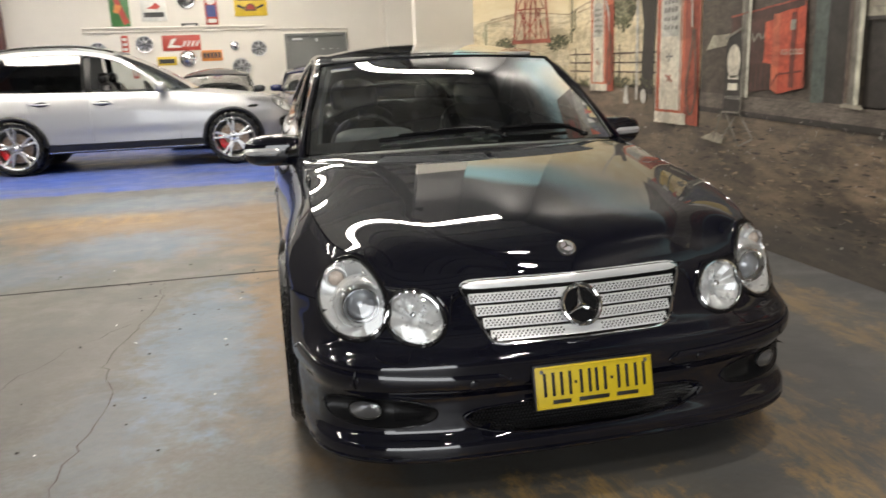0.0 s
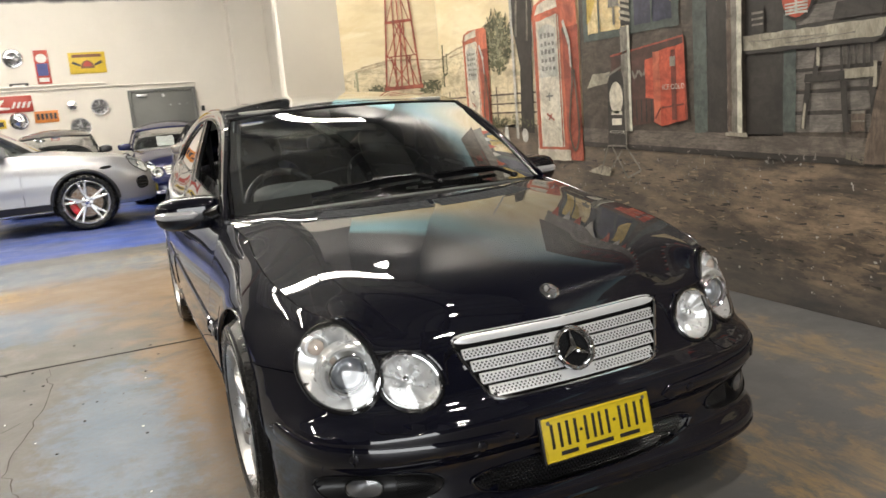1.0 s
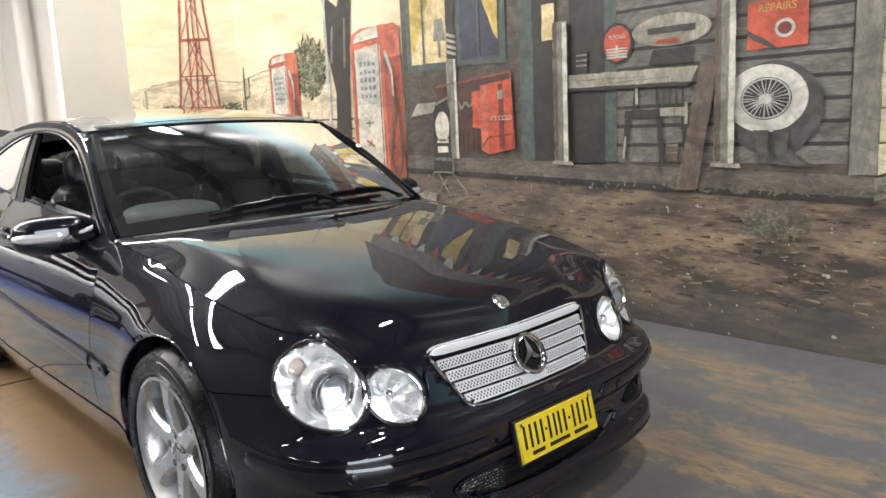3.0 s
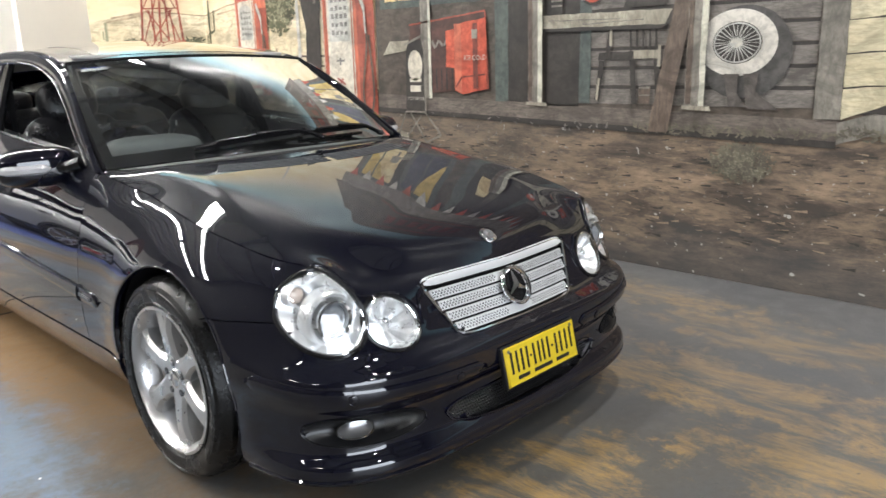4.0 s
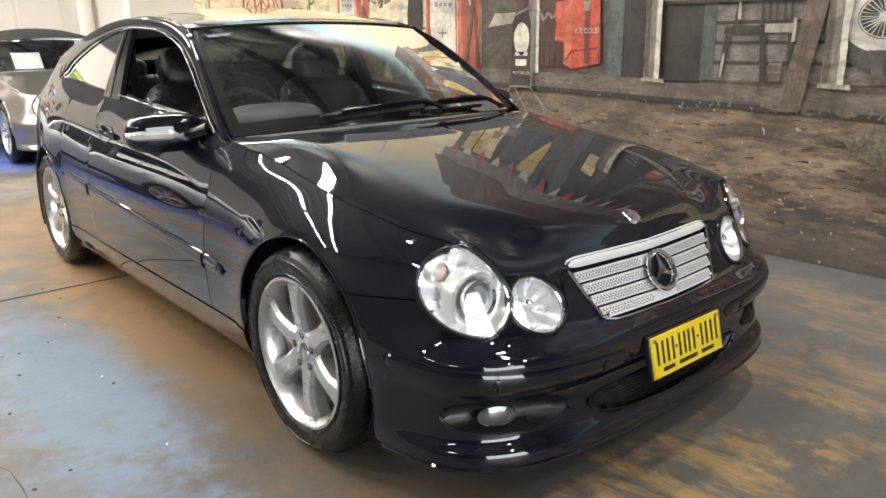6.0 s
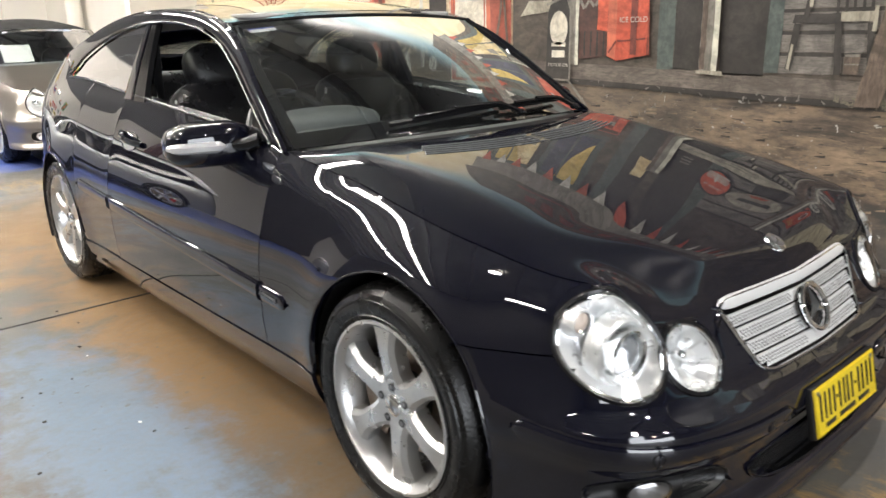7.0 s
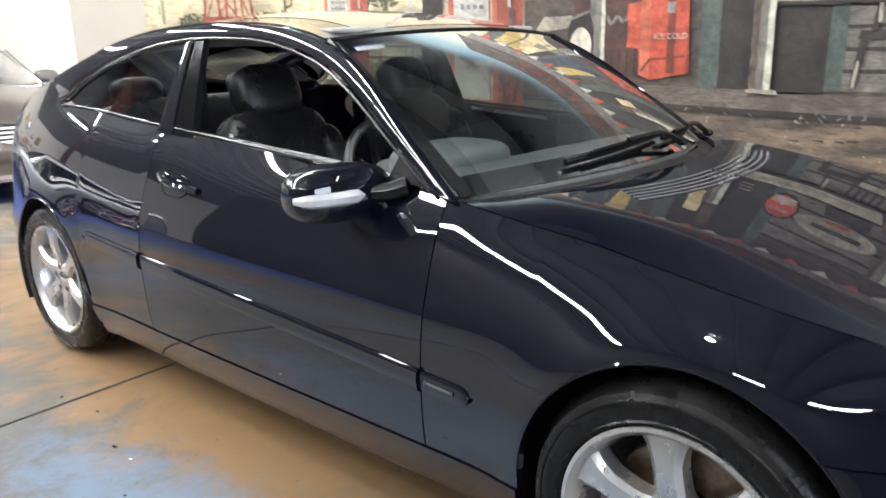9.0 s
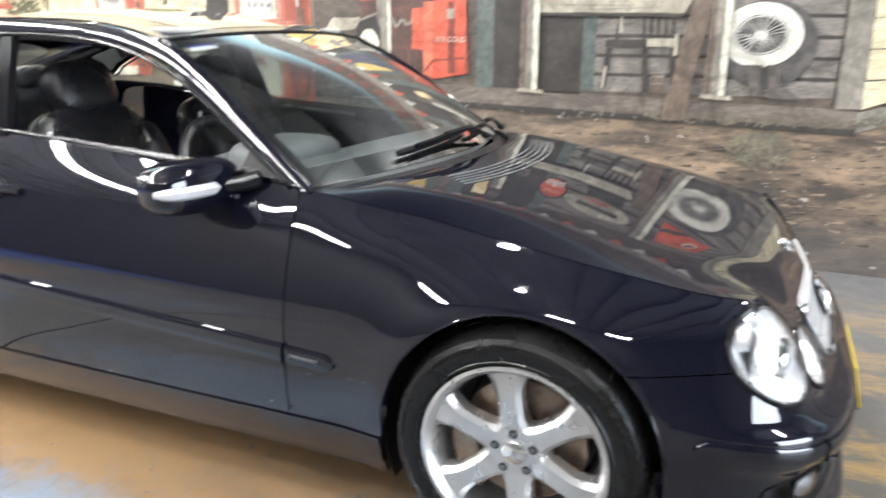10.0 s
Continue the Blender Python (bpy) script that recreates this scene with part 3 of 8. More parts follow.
def sky_paint(name, high, end, fall=0.0, soft=0.12):
    m, nt, bs = nodes_of("mural_sky_" + name)
    xyz = coords(nt)
    n1 = noise_tex(nt, (0.8, 0.8, 2.2), 7.0, 0.62, 0.5)
    n2 = noise_tex(nt, (2.2, 2.2, 6.0), 5.0, 0.6, 0.3)
    c = mix(nt, ramp(nt, n1, (0.36, 0.0), (0.66, 1.0)), (0.66, 0.54, 0.32), (0.80, 0.70, 0.50))
    c = mix(nt, ramp(nt, n2, (0.52, 0.0), (0.72, 0.45)), c, (0.50, 0.38, 0.22))
    c = mix(nt, ramp(nt, n2, (0.30, 0.5), (0.45, 0.0)), c, (0.84, 0.78, 0.62))
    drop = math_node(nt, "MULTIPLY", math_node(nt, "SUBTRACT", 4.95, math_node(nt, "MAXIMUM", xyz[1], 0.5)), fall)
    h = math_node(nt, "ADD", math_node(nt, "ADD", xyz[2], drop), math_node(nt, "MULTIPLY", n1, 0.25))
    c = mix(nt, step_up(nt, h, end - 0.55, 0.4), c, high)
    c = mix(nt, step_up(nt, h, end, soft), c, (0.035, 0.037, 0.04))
    nt.links.new(c, bs.inputs["Base Color"])
    bs.inputs["Roughness"].default_value = 0.5
    return m


def ground_paint():
    m, nt, bs = nodes_of("mural_ground")
    xyz = coords(nt)
    n1 = noise_tex(nt, (1.0, 1.5, 5.2), 10.0, 0.70, 0.25)
    n2 = noise_tex(nt, (1.0, 7.0, 30.0), 7.0, 0.78, 0.2)
    n3 = noise_tex(nt, (1.0, 14.0, 18.0), 4.0, 0.7, 0.2)
    c = mix(nt, ramp(nt, n1, (0.40, 0.0), (0.50, 0.5), (0.62, 1.0)), (0.058, 0.046, 0.038), (0.30, 0.215, 0.145))
    c = mix(nt, ramp(nt, n2, (0.38, 0.7), (0.54, 0.0)), c, (0.045, 0.04, 0.036))
    c = mix(nt, ramp(nt, n3, (0.66, 0.0), (0.78, 0.5)), c, (0.42, 0.37, 0.31))
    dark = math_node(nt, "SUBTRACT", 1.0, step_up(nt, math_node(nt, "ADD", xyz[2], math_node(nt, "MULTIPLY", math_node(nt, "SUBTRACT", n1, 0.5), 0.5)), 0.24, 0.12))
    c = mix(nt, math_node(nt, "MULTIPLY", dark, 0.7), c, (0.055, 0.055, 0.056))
    grey = step_up(nt, xyz[1], 1.0, 1.0)
    c = mix(nt, math_node(nt, "MULTIPLY", grey, 0.5), c, mix(nt, n1, (0.04, 0.037, 0.034), (0.15, 0.125, 0.10)))
    chips = ramp(nt, noise_tex(nt, (1, 26.0, 26.0), 2.0, 0.5), (0.71, 0.0), (0.73, 0.8))
    c = mix(nt, chips, c, (0.45, 0.43, 0.40))
    nt.links.new(c, bs.inputs["Base Color"])
    bs.inputs["Roughness"].default_value = 0.5
    bump(nt, bs, n2, 0.12, 0.004)
    return m


K_SKY, K_SKY2, K_GROUND = sky_paint("dusk", (0.22, 0.36, 0.41), 4.1, 0.24, 0.3), sky_paint("blue", (0.24, 0.50, 0.58), 4.3), ground_paint()
K_HILL = paint("sand_hill", (0.72, 0.60, 0.38), (0.82, 0.72, 0.52), 1.2, (1, 1, 3), 12, wear=0.05)
K_RIDGE = paint("ridge_shadow", (0.42, 0.33, 0.22), (0.60, 0.48, 0.32), 3)
K_FACADE = paint("dark_timber_front", (0.040, 0.031, 0.025), (0.125, 0.098, 0.074), 1.6, (1, 1, 2.5), 14)
K_BOARD = paint("grey_weatherboard", (0.12, 0.108, 0.096), (0.245, 0.22, 0.195), 2.2, (1, 1, 6), 20)
K_SHADOW = paint("deep_shadow", (0.012, 0.010, 0.010), (0.04, 0.034, 0.03), 2.0)
K_PALEWOOD = paint("pale_timber", (0.30, 0.27, 0.21), (0.50, 0.46, 0.36), 2.5, (1, 3, 1.2), 16)
K_GREYWOOD = paint("grey_timber", (0.17, 0.157, 0.132), (0.31, 0.285, 0.24), 2.5, (1, 3, 1), 16)
K_EDGEWOOD = paint("sunlit_timber_edge", (0.62, 0.60, 0.48), (0.74, 0.72, 0.60), 3)
K_BROWNWOOD = paint("brown_timber", (0.075, 0.052, 0.038), (0.18, 0.13, 0.098), 3, (1, 4, 1), 18)
K_PORCH = paint("porch_edge", (0.085, 0.068, 0.056), (0.20, 0.165, 0.14), 2.5, (1, 1, 5), 18, wear=0.3)
K_TEAL = paint("teal_post", (0.055, 0.078, 0.072), (0.11, 0.135, 0.122), 2)
K_PUMP = paint("orange_red_pump", (0.55, 0.12, 0.065), (0.72, 0.20, 0.11), 2.0, (1, 2, 0.6), 12)
K_PUMPSH = paint("pump_shade", (0.30, 0.06, 0.035), (0.45, 0.10, 0.06), 2.0)
K_CREAM = paint("pump_cream", (0.66, 0.60, 0.48), (0.78, 0.73, 0.62), 2.0, wear=0.2)
K_DIAL = paint("dial_grey", (0.50, 0.50, 0.46), (0.62, 0.61, 0.56), 5)
K_INK = paint("ink", (0.03, 0.03, 0.03), (0.07, 0.065, 0.06), 6)
K_RED = paint("bright_red", (0.50, 0.065, 0.03), (0.66, 0.12, 0.06), 3.0)
K_DEEPRED = paint("dark_red", (0.14, 0.025, 0.018), (0.26, 0.05, 0.035), 2.5)
K_SIDING = paint("cream_siding", (0.58, 0.50, 0.32), (0.72, 0.65, 0.45), 2.0, (1, 1, 4), 14)
K_RUST = paint("derrick_rust", (0.32, 0.07, 0.045), (0.48, 0.13, 0.08), 5)
K_LEAF = paint("olive_leaf", (0.06, 0.065, 0.03), (0.17, 0.17, 0.09), 6)
K_LEAF2 = paint("pale_leaf", (0.25, 0.25, 0.15), (0.40, 0.39, 0.26), 6)
K_WHITE = paint("off_white", (0.60, 0.57, 0.50), (0.72, 0.68, 0.61), 3)
K_GOLD = paint("curtain_gold", (0.62, 0.42, 0.08), (0.75, 0.56, 0.16), 4, (1, 5, 1))
K_LAMPGLOW = paint("lit_window", (0.80, 0.58, 0.26), (0.86, 0.74, 0.45), 3)
K_NIGHT = paint("night_pane", (0.02, 0.025, 0.06), (0.05, 0.055, 0.10), 3)
K_TYRE = paint("painted_rubber", (0.035, 0.035, 0.035), (0.09, 0.085, 0.08), 3)
K_BUSH = paint("sage_bush", (0.11, 0.095, 0.07), (0.19, 0.17, 0.12), 7)
K_SAGE = paint("sage_glint", (0.20, 0.18, 0.13), (0.29, 0.265, 0.20), 7)
K_SPLASH = paint("pale_splash", (0.18, 0.165, 0.145), (0.28, 0.26, 0.235), 7)
K_DUST = paint("tan_dust", (0.24, 0.17, 0.115), (0.33, 0.25, 0.17), 5)
K_CHEST = paint("chest_brown", (0.055, 0.022, 0.018), (0.12, 0.045, 0.034), 2.2)
K_TEXT = paint("faded_marks", (0.16, 0.155, 0.15), (0.30, 0.29, 0.27), 6)
K_BOOT = paint("boot_leather", (0.045, 0.038, 0.034), (0.11, 0.095, 0.085), 8)
K_POLE = paint("white_pole", (0.55, 0.54, 0.50), (0.68, 0.66, 0.60), 4)

WALL_X = 2.217
mural = empty("mural")
tagged(mural, "faded desert filling station mural painted on the wall", "mural", kind="structure")


class Board:
    """A painted wall face: maps (run, height, coat) to the world."""
    def __init__(self, origin, along, out):
        self.o, self.e, self.n = Vector(origin), Vector(along), Vector(out)

    def at(self, s, z, coat):
        return self.o + self.e * s + self.n * (0.0025 * coat) + Vector((0, 0, z))


EAST = Board((WALL_X, 0, 0), (0, 1, 0), (-1, 0, 0))
_d = (Vector((1.41, 5.72, 0)) - Vector((2.217, 4.95, 0))).normalized()
CORNER = Board((2.217, 4.95, 0), _d, (-_d.y, _d.x, 0) if (-_d.y) < 0 else (_d.y, -_d.x, 0))


brush = random.Random(77)


def uneven(pts, wob=0.0032, pitch=0.045):
    """The outline as a brush leaves it: sides cut short and shaken a little."""
    out = []
    for (a, b), (c, d) in zip(pts, list(pts[1:]) + [pts[0]]):
        L = math.hypot(c - a, d - b)
        n = max(1, min(24, int(L / pitch)))
        for k in range(n):
            t = k / n
            w = wob if L > 0.05 else wob * 0.3
            out.append((a + (c - a) * t + brush.uniform(-w, w), b + (d - b) * t + brush.uniform(-w, w)))
    return out


def piece(name, pts, mat, coat, parent=None, board=EAST, label=""):
    bm = bmesh.new()
    big = max(abs(p[0] - q[0]) + abs(p[1] - q[1]) for p, q in zip(pts, pts[1:])) > 3.0
    vs = [bm.verts.new(board.at(s, z, coat)) for s, z in (pts if big else uneven(pts))]
    f = bm.faces.new(vs)
    f.normal_update()
    if f.normal.dot(board.n) < 0:
        f.normal_flip()
    if len(vs) > 4:
        bmesh.ops.triangulate(bm, faces=bm.faces[:])
    return part(name, bm, mat, parent or mural, label, smooth=False)


def pieces(name, polys, mat, coat, parent=None, board=EAST, label=""):
    """Many strokes of one colour as one mesh."""
    bm = bmesh.new()
    for i, pts in enumerate(polys):
        c = coat + 0.5 * i / len(polys)
        f = bm.faces.new([bm.verts.new(board.at(s, z, c)) for s, z in (uneven(pts, 0.0022) if len(polys) < 30 else pts)])
        f.normal_update()
        if f.normal.dot(board.n) < 0:
            f.normal_flip()
    bmesh.ops.triangulate(bm, faces=[f for f in bm.faces if len(f.verts) > 4])
    return part(name, bm, mat, parent or mural, label, smooth=False)


def rect(y0, y1, z0, z1):
    return [(y0, z0), (y1, z0), (y1, z1), (y0, z1)]


def oval(cy, cz, ry, rz, n=40, a0=0.0, a1=360.0):
    return [(cy + ry * math.cos(radians(a0 + (a1 - a0) * i / n)), cz + rz * math.sin(radians(a0 + (a1 - a0) * i / n))) for i in range(n)]


def ring(cy, cz, r0, r1, k=1.0, n=48):
    out = []
    for i in range(n):
        a, b = 2 * math.pi * i / n, 2 * math.pi * (i + 1) / n
        out.append([(cy + r0 * k * math.cos(a), cz + r0 * math.sin(a)), (cy + r1 * k * math.cos(a), cz + r1 * math.sin(a)),
                    (cy + r1 * k * math.cos(b), cz + r1 * math.sin(b)), (cy + r0 * k * math.cos(b), cz + r0 * math.sin(b))])
    return out


def stroke(p, q, w, w2=None):
    """A bar from p to q."""
    (a, b), (c, d) = p, q
    L = math.hypot(c - a, d - b)
    nx, nz = -(d - b) / L, (c - a) / L
    w2 = w if w2 is None else w2
    return [(a - nx * w / 2, b - nz * w / 2), (c - nx * w2 / 2, d - nz * w2 / 2), (c + nx * w2 / 2, d + nz * w2 / 2), (a + nx * w / 2, b + nz * w / 2)]


def leaves(name, cy, cz, ry, rz, count, size, mat, coat, seed, board=EAST, parent=None, upright=False):
    """Brush dabs in an oval, each laid a hair over the one before."""
    rng = random.Random(seed)
    bm = bmesh.new()
    for i in range(count):
        a, r = rng.uniform(0, 2 * math.pi), rng.random() ** 0.6
        y, z = cy + ry * r * math.cos(a) * rng.uniform(0.8, 1.15), cz + rz * r * math.sin(a) * rng.uniform(0.8, 1.15)
        t, L = (rng.uniform(1.2, 1.9) if upright else rng.uniform(0, math.pi)), size * rng.uniform(0.6, 1.5)
        w = L * (0.22 if upright else 0.45)
        c = coat + 0.9 * i / count
        f = bm.faces.new([bm.verts.new(board.at(s, h, c)) for s, h in stroke((y, z), (y + L * math.cos(t), z + L * math.sin(t)), w, w / 3)])
        f.normal_update()
        if f.normal.dot(board.n) < 0:
            f.normal_flip()
    return part(name, bm, mat, parent or mural, smooth=False)


def strewn(name, y0, y1, z0, z1, count, size, mat, coat, seed, slope=0.12):
    """Short flat brush dabs strewn over a stretch of the wall."""
    rng = random.Random(seed)
    bm = bmesh.new()
    for i in range(count):
        y, z, L = rng.uniform(y0, y1), rng.uniform(z0, z1), size * rng.uniform(0.35, 1.3)
        t = rng.gauss(0.0, slope)
        c, w = coat + 0.9 * i / count, L * rng.uniform(0.10, 0.28)
        p = stroke((y, z), (y + L * math.cos(t), z + L * math.sin(t)), w, w * 0.3)
        f = bm.faces.new([bm.verts.new(EAST.at(a, h, c)) for a, h in p])
        f.normal_update()
        if f.normal.dot(EAST.n) < 0:
            f.normal_flip()
    part(name, bm, mat, mural, smooth=False)["kind"] = "stuff"


MURAL_TOP, SOUTH = ROOF_Z - 0.01, -7.7
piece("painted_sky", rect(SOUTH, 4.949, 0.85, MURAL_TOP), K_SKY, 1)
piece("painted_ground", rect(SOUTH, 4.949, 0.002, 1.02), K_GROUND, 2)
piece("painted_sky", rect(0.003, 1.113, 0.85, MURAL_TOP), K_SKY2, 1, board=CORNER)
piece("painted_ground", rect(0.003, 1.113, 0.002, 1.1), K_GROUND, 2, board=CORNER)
piece("painted_hill", [(2.3, 1.0), (4.949, 1.0), (4.949, 1.70), (4.5, 1.77), (4.1, 1.79), (3.6, 1.72), (3.0, 1.66), (2.3, 1.6)], K_HILL, 2)
piece("painted_hill", [(0.003, 1.08), (1.113, 1.08), (1.113, 1.66), (0.9, 1.70), (0.55, 1.75), (0.3, 1.73), (0.003, 1.70)], K_HILL, 2, board=CORNER)
pieces("painted_ridge", [stroke((0.0, 1.70), (0.3, 1.73), 0.012), stroke((0.3, 1.73), (0.55, 1.75), 0.016), stroke((0.55, 1.75), (0.9, 1.70), 0.02), stroke((0.6, 1.72), (0.95, 1.66), 0.03, 0.01)], K_RIDGE, 3, board=CORNER)
pieces("painted_ridge", [stroke((4.94, 1.70), (4.5, 1.77), 0.014), stroke((4.5, 1.77), (4.0, 1.79), 0.016), stroke((4.7, 1.70), (4.3, 1.735), 0.02, 0.01)], K_RIDGE, 3)

# oil derrick on the corner wall
der = pieces("painted_derrick", [stroke((0.62, 1.44), (0.50, 2.9), 0.022), stroke((0.22, 1.44), (0.335, 2.9), 0.022),
                                 stroke((0.50, 1.44), (0.455, 2.9), 0.016), stroke((0.36, 1.44), (0.385, 2.9), 0.016)], K_RUST, 5, board=CORNER)
pieces("cross_bar", [stroke((0.64, 1.455), (0.20, 1.455), 0.04), stroke((0.575, 2.13), (0.275, 2.13), 0.03), stroke((0.52, 2.6), (0.33, 2.6), 0.025), stroke((0.6, 1.78), (0.25, 1.78), 0.012)], K_RUST, 6, der, CORNER)
pieces("brace", [stroke((0.60, 1.46), (0.36, 2.12), 0.012), stroke((0.25, 1.46), (0.47, 2.12), 0.012), stroke((0.55, 2.14), (0.37, 2.6), 0.012), stroke((0.30, 2.14), (0.46, 2.6), 0.012),
                 stroke((0.52, 1.46), (0.30, 1.78), 0.012), stroke((0.34, 1.46), (0.56, 1.78), 0.012), stroke((0.44, 1.46), (0.40, 2.12), 0.02), stroke((0.58, 1.78), (0.40, 2.12), 0.012), stroke((0.27, 1.78), (0.44, 2.12), 0.012), stroke((0.48, 1.46), (0.53, 1.78), 0.014), stroke((0.30, 1.46), (0.33, 1.78), 0.014), stroke((0.42, 2.14), (0.42, 2.6), 0.016)], K_RUST, 7, der, CORNER)
leaves("painted_scrub", 0.70, 1.42, 0.12, 0.075, 160, 0.03, K_LEAF, 4, 21, CORNER)
leaves("painted_scrub", 0.13, 1.42, 0.11, 0.075, 140, 0.03, K_LEAF, 4, 22, CORNER)
pieces("painted_cactus", [stroke((0.96, 1.42), (0.96, 1.66), 0.025), stroke((0.99, 1.5), (0.99, 1.58), 0.015)], K_LEAF2, 4, board=CORNER)
pieces("painted_cactus", [stroke((4.86, 1.42), (4.85, 1.84), 0.035, 0.028), stroke((4.77, 1.55), (4.76, 1.74), 0.022), stroke((4.86, 1.53), (4.77, 1.55), 0.022), stroke((4.90, 1.44), (4.90, 1.52), 0.02)], K_LEAF, 4)

# fence
pieces("painted_fence", [stroke((4.9, z), (3.0, z - 0.02), 0.014) for z in (1.30, 1.22, 1.14)] + [stroke((y, 1.04), (y, 1.36), 0.022) for y in (4.75, 4.05, 3.75)], K_BROWNWOOD, 4)
leaves("painted_weeds", 3.9, 1.03, 0.9, 0.05, 260, 0.03, K_LEAF, 5, 25)


def pump(y0, y1, z0, z1, seed):
    """Painted pump: y1 is its far edge, y0 its near one."""
    w, h = y1 - y0, z1 - z0
    body = piece("painted_pump", [(y0, z0), (y1, z0), (y1, z1 - 0.09 * h), (y1 - 0.06 * w, z1 - 0.03 * h), (y1 - 0.25 * w, z1), (y0 + 0.12 * w, z1), (y0 + 0.02 * w, z1 - 0.03 * h)], K_PUMP, 6, label="orange-red painted fuel pump")
    yf = y0 + 0.42 * w
    piece("side_panel", [(y0, z0), (y0 + 0.30 * w, z0), (y0 + 0.33 * w, z1 - 0.20 * h), (y0, z1 - 0.20 * h)], K_PUMPSH, 7, body)
    piece("front_face", [(yf, z0 + 0.08 * h), (y1 - 0.10 * w, z0 + 0.08 * h), (y1 - 0.10 * w, z1 - 0.13 * h), (yf, z1 - 0.11 * h)], K_CREAM, 7, body)
    piece("pump_cap", [(yf - 0.02 * w, z1 - 0.07 * h), (y1 - 0.08 * w, z1 - 0.09 * h), (y1 - 0.16 * w, z1 - 0.03 * h), (yf, z1)], K_CREAM, 8, body)
    piece("dial", [(yf + 0.04 * w, z0 + 0.52 * h)] + oval(yf + 0.24 * w, z0 + 0.79 * h, 0.20 * w, 0.05 * h, 8, 180, 0) + [(y1 - 0.14 * w, z0 + 0.52 * h)], K_DIAL, 8, body)
    rng = random.Random(seed)
    marks = []
    for r in range(5):
        for k in range(4):
            y = yf + 0.07 * w + k * 0.085 * w
            marks.append(rect(y, y + 0.055 * w, z0 + (0.56 + r * 0.05) * h, z0 + (0.56 + r * 0.05 + rng.uniform(0.018, 0.032)) * h))
    pieces("dial_marks", marks, K_TEXT, 9, body)
    pieces("emblem", [stroke((yf + 0.16 * w, z0 + 0.40 * h), (yf + 0.32 * w, z0 + 0.40 * h), 0.012 * h), stroke((yf + 0.24 * w, z0 + 0.37 * h), (yf + 0.24 * w, z0 + 0.42 * h), 0.016 * h)], K_TEXT, 9, body)
    pieces("emblem", [stroke((yf + 0.16 * w, z0 + 0.25 * h), (yf + 0.32 * w, z0 + 0.29 * h), 0.013 * h), stroke((yf + 0.2 * w, z0 + 0.29 * h), (yf + 0.28 * w, z0 + 0.25 * h), 0.012 * h)], K_PUMPSH, 9, body)
    pieces("edge_glint", [stroke((yf - 0.03 * w, z0 + 0.08 * h), (yf - 0.03 * w, z1 - 0.12 * h), 0.012), stroke((y1 - 0.02 * w, z0 + 0.05 * h), (y1 - 0.02 * w, z1 - 0.12 * h), 0.008)], K_CREAM, 8, body)
    pieces("edge_shade", [stroke((yf - 0.008 * w, z0 + 0.08 * h), (yf - 0.008 * w, z1 - 0.12 * h), 0.010), stroke((y1 - 0.085 * w, z0 + 0.08 * h), (y1 - 0.085 * w, z1 - 0.12 * h), 0.010)], K_PUMPSH, 8.5, body)
    piece("plinth", rect(y0 + 0.25 * w, y1, z0 - 0.005, z0 + 0.065 * h), K_CREAM, 9, body)
    hose = [(y0 + 0.30 * w, z0 + 0.80 * h), (y0 + 0.18 * w, z0 + 0.70 * h), (y0 + 0.14 * w, z0 + 0.5 * h), (y0 + 0.24 * w, z0 + 0.2 * h), (y0 + 0.14 * w, z0 + 0.06 * h), (y0 + 0.04 * w, z0 + 0.2 * h), (y0 + 0.10 * w, z0 + 0.55 * h)]
    pts = spline(hose, 30)
    pieces("hose", [stroke(a, b, 0.022) for a, b in zip(pts, pts[1:])], K_BROWNWOOD, 10, body)
    pieces("nozzle", [stroke((y0 + 0.28 * w, z0 + 0.84 * h), (y0 + 0.16 * w, z0 + 0.70 * h), 0.03), stroke((y0 + 0.16 * w, z0 + 0.70 * h), (y0 + 0.15 * w, z0 + 0.56 * h), 0.02)], K_DIAL, 11, body)


pump(3.86, 4.36, 0.96, 1.90, 31)
pump(2.43, 3.07, 0.74, 1.99, 32)
# tree, dark trunk and pole
leaves("painted_tree", 3.70, 1.72, 0.26, 0.24, 520, 0.05, K_LEAF, 4, 41)
leaves("painted_tree", 3.66, 1.74, 0.22, 0.22, 160, 0.035, K_LEAF2, 5, 42)
piece("painted_trunk", [(3.13, 0.95), (3.34, 0.95), (3.30, 1.5), (3.42, 1.95), (3.38, 2.3), (3.22, 2.2), (3.12, 2.4), (3.02, 2.3), (3.10, 1.6)], K_SHADOW, 5)
pieces("trunk_glint", [stroke((3.34, 1.75), (3.30, 2.05), 0.04, 0.02), stroke((3.16, 1.7), (3.12, 2.1), 0.03, 0.02)], K_GREYWOOD, 6)
piece("painted_pole", rect(3.385, 3.425, 0.90, 2.9), K_POLE, 6)
pieces("painted_stone", [oval(3.28, 0.93, 0.05, 0.06, 12), [(3.55, 0.86), (3.66, 0.86), (3.62, 1.02), (3.58, 1.02)]], K_POLE, 6)

# station front
piece("painted_front", [(-0.92, 0.88), (2.42, 0.96), (2.42, 2.75), (-0.92, 2.75)], K_FACADE, 3)
for k in range(9):
    z = 0.95 + k * 0.108
    pieces("painted_board", [rect(-0.78, 0.80, z, z + 0.096)], K_BOARD, 4)
pieces("painted_board", [rect(1.9, 2.40, 0.98 + k * 0.13, 0.98 + k * 0.13 + 0.11) for k in range(3)], K_FACADE, 4)
pieces("board_shadow", [rect(-0.78, 0.80, 0.95 + k * 0.108 + 0.088, 0.95 + k * 0.108 + 0.106) for k in range(9)], K_SHADOW, 4.6)
piece("painted_doorway", rect(0.93, 1.13, 0.95, 2.3), K_SHADOW, 5)
